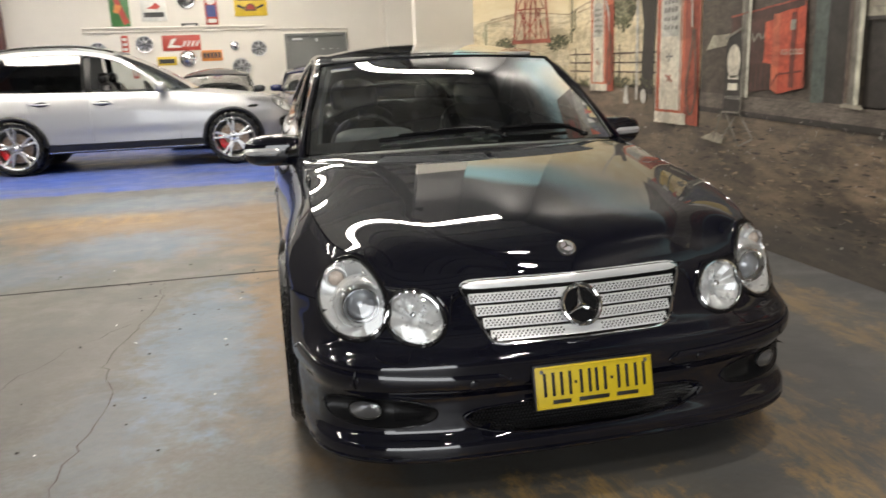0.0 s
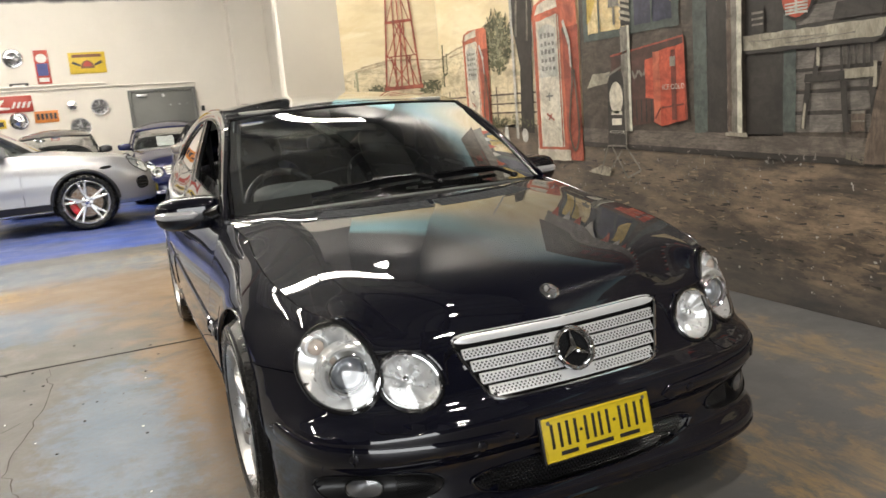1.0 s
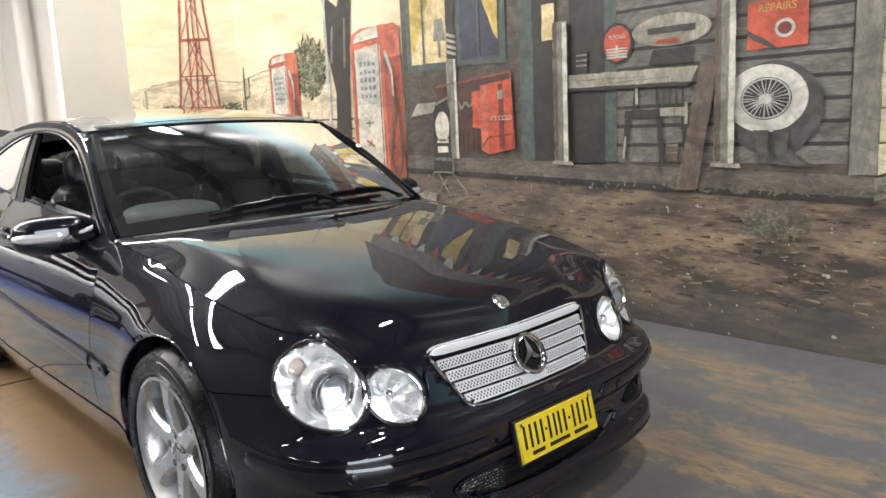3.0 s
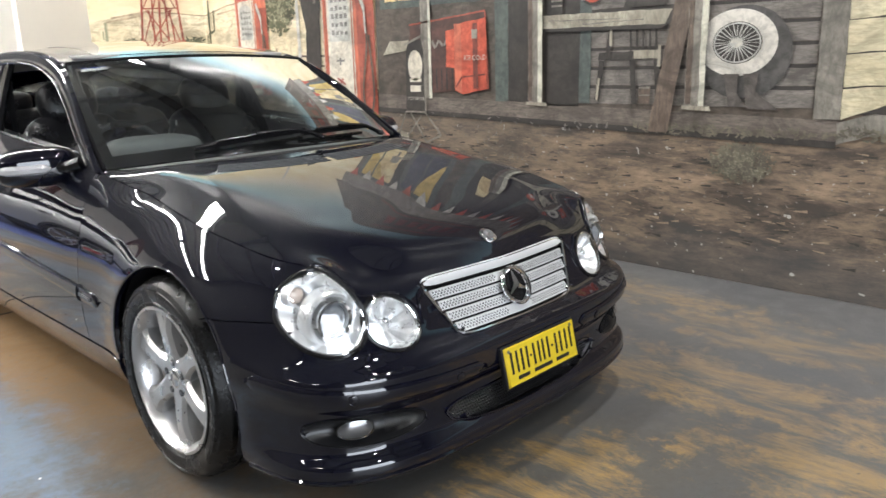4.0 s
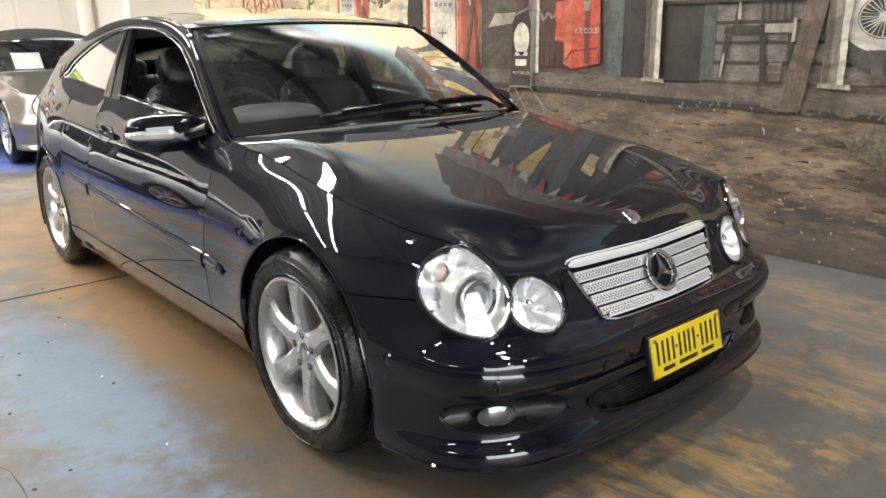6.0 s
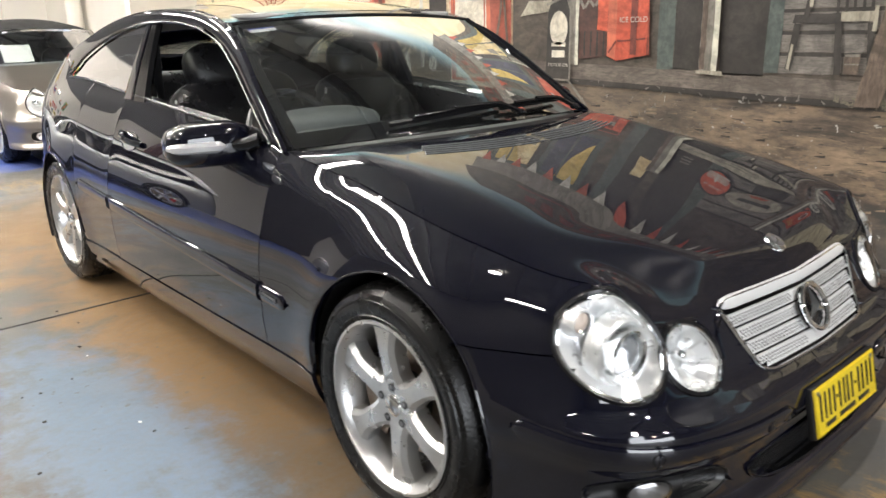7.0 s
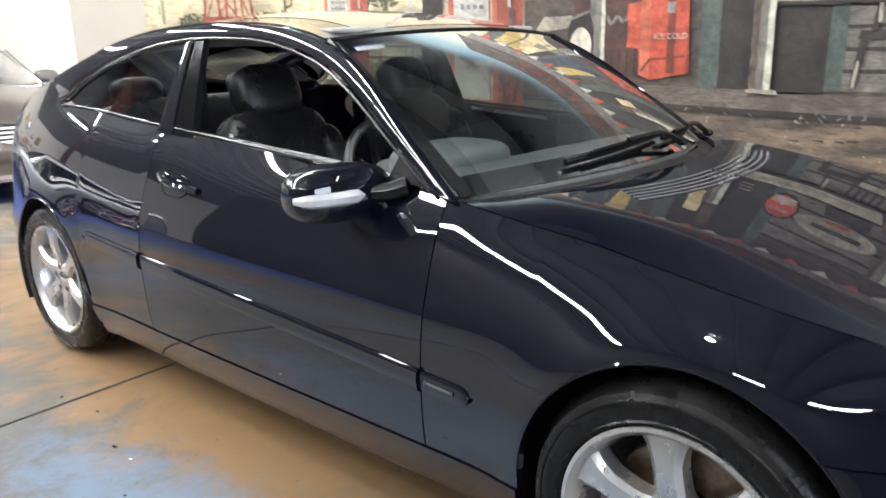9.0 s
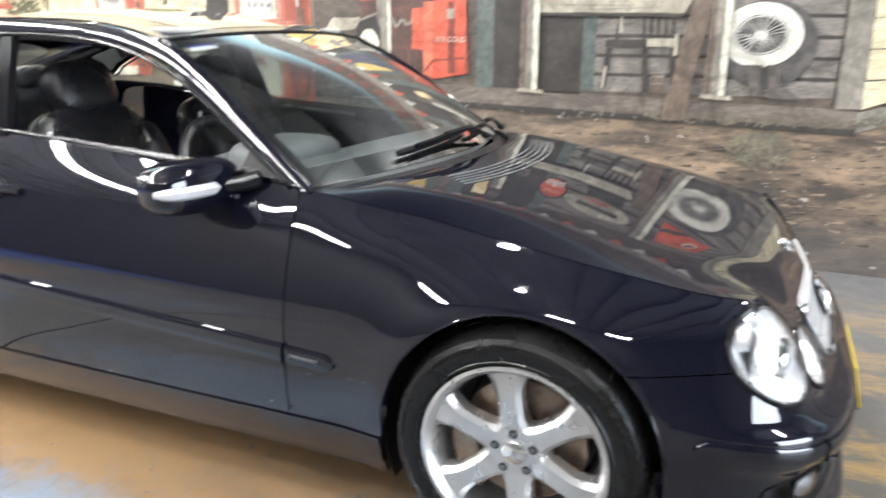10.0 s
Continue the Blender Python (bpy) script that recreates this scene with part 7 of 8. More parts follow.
    shell("cowl", cw, BLACK_PLASTIC, car, 0.02, "black plastic cowl", flip=True)

    def on_screen(u, w):
        return coons_at(wb, wt, sides, u, w) + Vector((0, -0.012, 0.016))
    for u0, u1, w0, w1, px in ((-0.58, 0.10, 0.045, 0.085, 0.10), (0.06, 0.66, 0.06, 0.075, 0.55)):
        wp = empty("wiper")
        wp.parent = car
        blade = [on_screen(u0 + (u1 - u0) * k / 12, w0 + (w1 - w0) * k / 12) for k in range(13)]
        tube("blade", blade, 0.008, SATIN_BLACK, wp, 6, flat=1.3)
        tube("spine", [b + Vector((0, -0.010, 0.012)) for b in blade[2:11]], 0.006, SATIN_BLACK, wp, 6)
        piv = blade[12] + Vector((0.05, -0.045, -0.03))
        tube("arm", spline([piv, blade[11] + Vector((0.0, -0.03, 0.004)), blade[9] + Vector((0, -0.018, 0.012)), blade[6] + Vector((0, -0.012, 0.016))], 12), 0.0085, SATIN_BLACK, wp, 6)
        blob("pivot_cap", piv, (0.018, 0.018, 0.012), SATIN_BLACK, wp, 1, 1, nu=14, nv=8)

    # wheels
    for yw in (0.0, 2.715):
        for s in (1, -1):
            m = Matrix.Translation((s * (0.728 if yw == 0.0 else 0.698), yw, 0.3175)) @ (pose(0, 0, 0, 0, 0, 180) if s > 0 else Matrix.Identity(4)) @ pose(0, 0, 0, 6.8, 0, 0)
            wheel(car, m, 0.3175, 0.229, 0.215, "six", DISC, ALLOY)
    coupe_cabin(car, sh)
    car.matrix_world = pose(0.009, 0, 0)
    return car


def coons_at(f0, f1, sides, u, w):
    v = (u + 1) / 2
    n = len(f0) - 1
    k = len(sides[0]) - 1

    def pick(c, t, m):
        i = min(int(t * m), m - 1)
        return c[i].lerp(c[i + 1], t * m - i)
    p = (pick(f0, v, n) * (1 - w) + pick(f1, v, n) * w + pick(sides[0], w, k) * (1 - v) + pick(sides[1], w, k) * v
         - (f0[0] * ((1 - w) * (1 - v)) + f0[-1] * ((1 - w) * v) + f1[0] * (w * (1 - v)) + f1[-1] * (w * v)))
    return p + Vector((0, -0.02, 0.025)) * (math.sin(math.pi * w) * (1 - u * u))


def mesh_wire(bm, r):
    """Turns the edges of bm into thin square wires."""
    edges = [(e.verts[0].co.copy(), e.verts[1].co.copy()) for e in bm.edges]
    bm.clear()
    for a, b in edges:
        t = (b - a).normalized()
        s = t.cross(Vector((0, 1, 0)))
        s = s.normalized() * r if s.length > 1e-6 else Vector((r, 0, 0))
        u = t.cross(s).normalized() * r
        lo = [bm.verts.new(a + p) for p in (s, u, -s, -u)]
        hi = [bm.verts.new(b + p) for p in (s, u, -s, -u)]
        for i in range(4):
            bm.faces.new((lo[i], lo[(i + 1) % 4], hi[(i + 1) % 4], hi[i]))


def seat(parent, x, y, name="front_seat"):
    s = empty(name)
    s.parent = parent
    blob("cushion", (x, y - 0.18, 0.48), (0.25, 0.27, 0.10), LEATHER, s, 0.5, 0.45)
    tilt = pose(0, 0, 0, -18, 0, 0)
    blob("backrest", (x, y + 0.16, 0.735), (0.235, 0.095, 0.30), LEATHER, s, 0.45, 0.55, m=tilt)
    for k in (1, -1):
        blob("bolster", (x + k * 0.19, y + 0.10, 0.715), (0.055, 0.09, 0.25), LEATHER, s, 0.7, 0.7, m=tilt)
    blob("headrest", (x, y + 0.245, 1.08), (0.135, 0.07, 0.105), LEATHER, s, 0.75, 0.7, m=tilt)
    for k in (0.05, -0.05):
        tube("headrest_post", [(x + k, y + 0.235, 0.935), (x + k, y + 0.25, 1.035)], 0.006, CHROME, s, 6)
    mesh_ob("seat_tag", [(x - 0.232, y + 0.13, 0.94), (x - 0.235, y + 0.145, 0.94), (x - 0.234, y + 0.145, 0.967), (x - 0.231, y + 0.13, 0.967)], [(0, 1, 2, 3)], WHITE_PAPER, s, smooth=False)
    return s


def coupe_cabin(car, sh):
    part("cabin_floor", box_bm(-0.70, 0.70, 0.55, 3.1, 0.24, 0.30), CARPET, car, smooth=False)
    # dashboard with a hood over the dials
    prof = ((0.50, 0.86), (0.64, 0.900), (0.84, 0.895), (0.96, 0.866), (1.00, 0.80), (0.97, 0.66), (0.94, 0.48))
    rows = []
    for k in range(25):
        u = -1 + 2 * k / 24
        pod = 0.045 * math.exp(-((u * 0.68 + 0.36) / 0.16) ** 2)
        rows.append([Vector((u * 0.68, y - 0.06 * u * u * (1 if y > 0.74 else 0) + (0.10 * u * u if y < 0.74 else 0), z + (pod if 0.80 < y < 0.99 and z > 0.8 else 0))) for y, z in spline(prof, 18)])
    shell("dashboard", rows, TRIM_GREY, car, 0.0, "dark grey dashboard", flip=True)
    blob("binnacle", (-0.36, 0.915, 0.905), (0.185, 0.13, 0.062), TRIM_GREY, car, 0.6, 0.6)
    for x in (-0.60, 0.0, 0.60):
        blob("air_vent", (x, 0.98, 0.80), (0.06, 0.02, 0.03), SATIN_BLACK, car, 0.4, 0.4)
    # steering wheel
    st = empty("steering_wheel")
    st.parent = car
    m = Matrix.Translation((-0.36, 1.14, 0.835)) @ pose(0, 0, 0, 65, 0, 0)
    tube("wheel_ring", [m @ Vector((0.185 * math.cos(2 * math.pi * k / 40), 0.185 * math.sin(2 * math.pi * k / 40), 0)) for k in range(40)], 0.016, LEATHER, st, 8, True)
    v, f = blob_data((0, 0, 0), (0.075, 0.065, 0.028), 0.6, 0.6)
    mesh_ob("wheel_boss", [m @ p for p in v], f, TRIM_GREY, st)
    for t in (0, 180, 270):
        e = Vector((math.cos(radians(t)), math.sin(radians(t)), 0))
        tube("wheel_spoke", [m @ (e * 0.05), m @ (e * 0.18)], [0.022, 0.016], TRIM_GREY, st, 6, flat=0.4)
    tube("steering_column", [m @ Vector((0, 0, -0.02)), m @ Vector((0, 0, -0.26))], 0.035, BLACK_PLASTIC, st, 10)
    for x in (-0.36, 0.36):
        seat(car, x, 1.525)
    blob("rear_bench", (0, 2.42, 0.52), (0.62, 0.26, 0.11), LEATHER, car, 0.5, 0.4)
    blob("rear_backrest", (0, 2.72, 0.76), (0.62, 0.09, 0.27), LEATHER, car, 0.5, 0.35, m=pose(0, 0, 0, -22, 0, 0))
    for x in (-0.30, 0.30):
        blob("rear_headrest", (x, 2.80, 1.06), (0.12, 0.05, 0.06), LEATHER, car, 0.7, 0.7)
    part("parcel_shelf", box_bm(-0.62, 0.62, 2.8, 3.3, 0.93, 0.95, 0.008), TRIM_GREY, car)
    blob("gear_console", (0, 1.35, 0.50), (0.10, 0.45, 0.12), TRIM_GREY, car, 0.4, 0.4)
    # interior mirror and sun visors
    blob("interior_mirror", (0, 1.075, 1.215), (0.125, 0.018, 0.036), BLACK_PLASTIC, car, 0.5, 0.5, m=pose(0, 0, 0, 0, 0, 6))
    tube("mirror_stem", [(0, 1.065, 1.225), (0, 1.10, 1.262)], 0.012, BLACK_PLASTIC, car, 8)
    for x in (-0.33, 0.33):
        blob("sun_visor", (x, 1.27, 1.283), (0.18, 0.075, 0.010), HEADLINER, car, 0.4, 0.4)
    for s in (1, -1):
        tube("seat_belt", [(s * 0.60, 1.80, 1.19), (s * 0.585, 1.83, 0.9), (s * 0.61, 1.86, 0.5)], 0.022, BLACK_PLASTIC, car, 6, flat=0.15)


coupe = coupe_car()


# ---- the other cars in the bay ----
def simple_car(name, label, m, shape, paint, outer, inner, sx, kind, r_tyre, r_rim, wb, track, spokes, caliper, soft=None):
    """A parked car seen from some metres: skin panels, glass, lamps, wheels and cabin."""
    sh = shape
    car = empty(name)
    tagged(car, label, "car")
    body = empty("body")
    body.parent = car
    R, ZW = r_tyre + 0.03, r_tyre + 0.003
    suv = kind == "suv"
    zb = 0.30 if suv else 0.18
    yD0, yD1 = (0.72, 1.86) if suv else (0.62, 1.85)

    def side(s, y, z, out=0.0):
        return Vector((s * (sx(z) + out), y, z))
    lamp_x = 0.66 if suv else 0.60
    lamps = [Hole(s * sh.of(x=lamp_x), 0.80 if suv else 0.60, 0.20 if suv else 0.15, 0.085 if suv else 0.11, s * (24 if suv else 28), 2.4) for s in (1, -1)]
    small = [] if suv else [Hole(s * sh.of(x=0.43), 0.535, 0.085, 0.08, 0, 2.0) for s in (1, -1)]
    vents = [Hole(s * sh.of(x=0.70), 0.55, 0.11, 0.075, s * -10, 3.0) for s in (1, -1)] if suv else [Hole(s * sh.of(x=0.58), 0.30, 0.12, 0.05, 0, 3.0) for s in (1, -1)]
    gr = Hole(0, 0.56, 0.40 if suv else 0.31, 0.08, 0, 5.0, 0.1)
    aF = sh.of(y=-0.45)
    fend0 = sh.of(y=-R + 0.0)
    cols = spread(-fend0, fend0, 120)
    skin(sh, "front_bumper", cols, lambda a: zb, lambda a: sh.top(abs(a)) - 0.002, 40, paint, body, lamps + small + vents + [gr], 0.02)
    for s in (1, -1):
        def put(nm, c, lo, hi, nz=18, mat=paint, out=0.0, par=body):
            return skin(sh, nm, c if s > 0 else mirrored(c), lo, hi, nz, mat, par, (), 0.014, out=out)
        put("fender", arch_cols(sh, fend0 + 0.001, sh.of(y=yD0 - 0.003), 24, 0.0, R), arch_line(sh, zb + 0.1, 0.0, ZW, R), lambda a: sh.top(abs(a)))
        doors = [(yD0 + 0.002, yD1)] + ([(yD1 + 0.006, wb - R * 0.55)] if suv else [])
        for k, (d0, d1) in enumerate(doors):
            lo = arch_line(sh, zb + 0.1, wb, ZW, R)
            dr = put("door", arch_cols(sh, sh.of(y=d0), sh.of(y=d1), 26, wb, R), lo, lambda a: sh.top(abs(a)), 20, paint, 0.0, car)
            hy = d1 - 0.17
            hz = sh.top(sh.of(y=hy)) - 0.15
            hp = [sh.at(s * sh.of(y=hy + dy), hz, o) for dy, o in ((-0.11, 0.004), (-0.06, 0.03), (0.06, 0.03), (0.11, 0.004))]
            tube("handle", spline(hp, 10), 0.015, paint, dr, 8)
            dish(sh, "handle_recess", Hole(s * sh.of(y=hy), hz, 0.075, 0.03, 0, 2.4), lambda r: 0.002, SATIN_BLACK, dr, 0, 1, 3, 24)
        yq = doors[-1][1] + 0.006
        ye = float(sh.p[-1, 1]) - 0.25
        put("quarter_panel", arch_cols(sh, sh.of(y=yq), sh.of(y=ye), 30, wb, R), arch_line(sh, zb + 0.02, wb, ZW, R), lambda a: sh.top(abs(a)))
        put("rear_bumper", spread(sh.of(y=ye + 0.002), sh.end, 20), lambda a: zb, lambda a: sh.top(abs(a)))
        sl = spread(sh.of(y=R + 0.006), sh.of(y=wb - R - 0.006), 24)
        put("sill", sl, lambda a: zb - 0.03, lambda a: zb + 0.094, 5, BLACK_PLASTIC if suv else paint, 0.008)
        if suv:
            tube("sill_strip", [sh.at(s * a, zb - 0.005, 0.02) for a in sl], 0.008, CHROME, body, 6)
        for yw in (0.0, wb):
            pts = [sh.at(s * sh.of(y=yw - R * math.cos(math.pi * k / 36)), ZW + R * math.sin(math.pi * k / 36), 0.004) for k in range(37)]
            tube("arch_lip", pts, 0.026 if suv else 0.007, BLACK_PLASTIC if suv else paint, body, 8)
            rows = [[Vector((s * x, yw - (R + 0.004) * math.cos(radians(-25 + 230 * k / 30)), ZW + (R + 0.004) * math.sin(radians(-25 + 230 * k / 30)))) for k in range(31)] for x in (track - 0.04, track - 0.32)]
            shell("wheel_liner", rows, BLACK_PLASTIC, body, 0.0)
            bm = bmesh.new()
            bmesh.ops.create_circle(bm, cap_ends=True, radius=R, segments=32, matrix=pose(s * (track - 0.32), yw, ZW, 0, 90, 0))
            part("liner_back", bm, BLACK_PLASTIC, body)
            mw = Matrix.Translation((s * (track - 0.115), yw, r_tyre)) @ (pose(0, 0, 0, 0, 0, 180) if s > 0 else Matrix.Identity(4))
            wheel(car, mw, r_tyre, r_rim, 0.235, spokes, caliper, ALLOY)
    # bonnet
    aR = sh.of(y=0.70)
    nU, nW = 30, 24
    aH = sh.of(y=-0.50)
    front = [sh.at(a, sh.top(abs(a)) + 0.001, -0.002) for a in spread(-aH, aH, nU)]
    sl_ = [sh.at(-a, sh.top(a) + 0.001, -0.004) for a in spread(aH, aR, nW)]
    sr_ = [Vector((-v.x, v.y, v.z)) for v in sl_]
    base_z = sh.top(aR)
    rear = [Vector((u * abs(sl_[-1].x), 0.36 + 0.34 * u * u, base_z + 0.02 * (1 - u * u))) for u in [-1 + 2 * i / nU for i in range(nU + 1)]]
    rear[0], rear[-1] = sl_[-1].copy(), sr_[-1].copy()
    shell("bonnet", coons(front, rear, sl_, sr_, lambda u, w: Vector((0, 0, 0.10 * (1 - (1 - w) ** 3) * (1 - w) * (1 - abs(u) ** 2.6)))), paint, car, 0.02)
    # lamps, grille, vents
    for i, s in enumerate((1, -1)):
        lamp = empty("headlamp")
        lamp.parent = car
        for h in [lamps[i]] + ([small[i]] if small else []):
            dish(sh, "bowl", h, lambda r: -0.06 * (1 - r ** 2.2) + 0.002, REFLECTOR, lamp, 0, 1.02, 8, 32)
            dish(sh, "lens", h, lambda r: 0.004 + 0.012 * (1 - r * r), LAMP_LENS, lamp, 0, 1.0, 5, 32).visible_shadow = False
            bead(sh, "gasket", h, 0.006, SATIN_BLACK, lamp, 1.01, 0.001, 40)
            c = sh.at(h.a, h.z)
            blob("lamp_unit", c + Vector((0, 0.03, 0)), (0.045, 0.04, 0.045), CHROME, lamp, 1, 1, nu=16, nv=10)
        v = empty("front_vent")
        v.parent = car
        dish(sh, "vent_back", vents[i], lambda r: -0.05 * (1 - r ** 4), BLACK_PLASTIC, v, 0, 1.02, 5, 32)
        bead(sh, "vent_rim", vents[i], 0.006, SATIN_BLACK if suv else paint, v)
        if suv:
            for k in range(3):
                z = 0.51 + 0.04 * k
                aa = vents[i].a
                strip(sh, "vent_slat", [aa - 0.09, aa - 0.03, aa + 0.03, aa + 0.09], [z] * 4, 0.018, -0.006, SATIN_BLACK, v)
            rep = Hole(s * sh.of(y=-0.30), 0.80, 0.075, 0.018, s * -4, 2.6)
            dish(sh, "side_repeater", rep, lambda r: 0.004, SATIN_BLACK, car, 0, 1, 3, 24)
        else:
            fh = Hole(s * sh.of(x=0.60), 0.30, 0.045, 0.038)
            dish(sh, "fog_lamp", fh, lambda r: -0.012 * (1 - r * r) - 0.004, REFLECTOR, car, 0, 1, 4, 24)
            bead(sh, "fog_rim", fh, 0.006, CHROME, car, 1.0, -0.002, 24)
    g = empty("grille")
    g.parent = car
    dish(sh, "grille_back", gr, lambda r: -0.04, BLACK_PLASTIC, g, 0, 1.1, 4, 40)
    for k in range(4):
        strip(sh, "slat", spread(-gr.ra * 0.95, gr.ra * 0.95, 14), [0.50 + 0.037 * k] * 15, 0.020, 0.001, SATIN_BLACK if suv else GRILLE_SILVER, g)
    bead(sh, "grille_frame", gr, 0.007, CHROME, g, 1.0, 0.003, 60)
    # plate without characters
    fy = float(sh.p[0, 1])
    pl = part("number_plate", box_bm(-0.186, 0.186, fy - 0.018, fy - 0.006, 0.36, 0.47, 0.003), PLATE_YELLOW, car)
    for k in range(6):
        part("plate_bar", box_bm(-0.15 + k * 0.055, -0.12 + k * 0.055, fy - 0.020, fy - 0.017, 0.385, 0.455), PLATE_BLACK, pl, smooth=False)
    part("underbody", box_bm(-track + 0.35, track - 0.35, -0.5, wb + 0.5, zb + 0.02, zb + 0.06), BLACK_PLASTIC, car, smooth=False)
    # greenhouse
    out_, in_ = spline(outer, 90), spline(inner, 90)
    top_z, y_front, y_rear = max(p[1] for p in out_), outer[3][0], outer[-3][0]
    nG = 24
    us = [-1 + 2 * i / nG for i in range(nG + 1)]
    xb, xt = sx(outer[0][1]) - 0.02, sx(outer[3][1]) - 0.01
    wbm = [Vector((u * xb, outer[0][0] - 0.32 * (1 - u * u), outer[0][1] + 0.02 * (1 - u * u))) for u in us]
    wtp = [Vector((u * xt, outer[3][0] - 0.07 * (1 - u * u), outer[3][1] + 0.035 * (1 - u * u))) for u in us]
    sdl = [wbm[0].lerp(wtp[0], j / 12) for j in range(13)]
    sdr = [wbm[-1].lerp(wtp[-1], j / 12) for j in range(13)]
    g1 = shell("windscreen", coons(wbm, wtp, sdl, sdr, lambda u, w: Vector((0, -0.02, 0.025)) * (math.sin(math.pi * w) * (1 - u * u))), CAR_GLASS, car, 0.0)
    g1.visible_shadow = False
    tube("screen_trim", [v + Vector((0, 0, 0.004)) for v in wtp], 0.014, CHROME if soft else paint, car, 6)
    rp = [p for p in out_ if y_front - 1e-4 <= p[0] <= y_rear + 1e-4]
    rl = [Vector((-(sx(p[1]) - 0.012), p[0], p[1] + 0.003)) for p in rp]
    rr = [Vector((-v.x, v.y, v.z)) for v in rl]
    ra = [Vector((rl[-1].x * -u, rl[-1].y, rl[-1].z + 0.04 * (1 - u * u))) for u in us]
    wt2 = [v.copy() for v in wtp]
    wt2[0], wt2[-1] = rl[0], rr[0]
    roof_mat = soft or paint
    roof_rows = coons(wt2, ra, rl, rr, lambda u, w: Vector((0, 0, 0.05 * math.sin(math.pi * w) * (1 - abs(u) ** 2.4))))
    shell("canvas_roof" if soft else "roof", roof_rows, roof_mat, car, 0.02)
    shell("headliner", [[p - Vector((0, 0, 0.03)) for p in row] for row in roof_rows], CARPET if soft else HEADLINER, car, 0.0)
    yl = float(sh.p[-1, 1])
    tail = [Vector((u * sx(outer[-1][1]) * 0.96, outer[-1][0], outer[-1][1] + 0.02 * (1 - u * u))) for u in us]
    hl_ = [ra[0].lerp(tail[0], j / 10) for j in range(11)]
    hr_ = [ra[-1].lerp(tail[-1], j / 10) for j in range(11)]
    shell("rear_screen", coons(ra, tail, hl_, hr_, lambda u, w: Vector((0, 0, 0.05 * math.sin(math.pi * w) * (1 - u * u)))), soft or TINT_GLASS, car, 0.01)
    aT = sh.of(y=min(outer[-1][0], yl - 0.2))
    tb = [sh.at(-(aT + (sh.end - aT) * k / 12), sh.top(aT)) for k in range(13)] + [sh.at(aT + (sh.end - aT) * k / 12, sh.top(aT)) for k in range(11, -1, -1)]
    shell("tail_deck", [tail, tb], paint, car, 0.02)
    for s in (1, -1):
        rows = [[side(s, *(out_[k].lerp(in_[k], f)), out=o) for k in range(91)] for f, o in ((0.0, -0.012), (0.1, 0.002), (0.9, 0.002), (1.0, -0.014))]
        shell("roof_rail", rows, roof_mat if soft else paint, car, 0.02, flip=s > 0)
        if soft:
            tube("screen_pillar", [wbm[-1 if s > 0 else 0].lerp(wtp[-1 if s > 0 else 0], j / 8) for j in range(9)], 0.026, paint, car, 8)
        ys = spread(0.72, inner[-2][0], 30)
        led = [[sh.at(s * sh.of(y=y), sh.top(sh.of(y=y))) for y in ys], [side(s, y, sh.top(sh.of(y=y)) + 0.006, -0.01) for y in ys]]
        shell("belt_ledge", led, SATIN_BLACK if suv else paint, car, 0.0, flip=s > 0)
        spans = ((inner[0][0] + 0.04, yD1 - 0.03, CAR_GLASS), (yD1 + 0.05, inner[-2][0] - (0.05), TINT_GLASS if suv else CAR_GLASS))
        for k, (y0, y1, mt) in enumerate(spans):
            if suv and k == 0 and s < 0:
                continue
            tp = [p for p in in_ if y0 <= p[0] <= y1]
            rows = [[side(s, p[0], p[1], -0.006) for p in tp], [side(s, p[0], min(sh.top(sh.of(y=p[0])) + 0.008, p[1] - 0.001), -0.006) for p in tp]]
            w_ = shell("side_glass", rows, mt, car, 0.0, flip=s > 0)
            w_.visible_shadow = False
        zt = [p[1] for p in in_ if abs(p[0] - yD1) < 0.1][0]
        pil = [[side(s, yD1 + dy, z, 0.002) for z in spread(sh.top(sh.of(y=yD1)), zt + 0.01, 4)] for dy in (-0.04, 0.0, 0.05)]
        shell("door_pillar", pil, SATIN_BLACK, car, 0.02, flip=s < 0)
        if suv:
            tube("roof_bar", [side(s, p[0], p[1] + 0.045, -0.03) for p in out_ if 1.5 < p[0] < 3.3], 0.014, SATIN_BLACK, car, 8)
        mz = sh.top(sh.of(y=0.85)) + 0.06
        mi = empty("door_mirror")
        mi.parent = car
        blob("mirror_shell", (s * (sx(mz) + 0.13), 0.90, mz), (0.115, 0.07, 0.075 if suv else 0.065), paint, mi, 0.7, 0.7)
        blob("mirror_arm", (s * (sx(mz) + 0.03), 0.90, mz - 0.05), (0.06, 0.03, 0.025), SATIN_BLACK, mi, 0.7, 0.7)
        for y in (1.55, 2.45):
            blob("seat_back", (s * 0.36, y + 0.1, sh.top(aR) - 0.12), (0.23, 0.09, 0.28), LEATHER, car, 0.5, 0.5, m=pose(0, 0, 0, -15, 0, 0))
            blob("headrest", (s * 0.36, y + 0.2, sh.top(aR) + 0.22), (0.12, 0.06, 0.08), LEATHER, car, 0.7, 0.7)
    blob("dashboard", (0, 0.80, base_z - 0.06), (xb * 0.97, 0.22, 0.08), TRIM_GREY, car, 0.4, 0.3)
    tube("steering_wheel", [Matrix.Translation((-0.36, 1.12, base_z - 0.01)) @ pose(0, 0, 0, 65, 0, 0) @ Vector((0.18 * math.cos(2 * math.pi * k / 28), 0.18 * math.sin(2 * math.pi * k / 28), 0)) for k in range(28)], 0.016, LEATHER, car, 8, True)
    part("cabin_floor", box_bm(-xb, xb, 0.5, wb + 0.3, zb + 0.1, zb + 0.14), CARPET, car, smooth=False)
    car.matrix_world = m
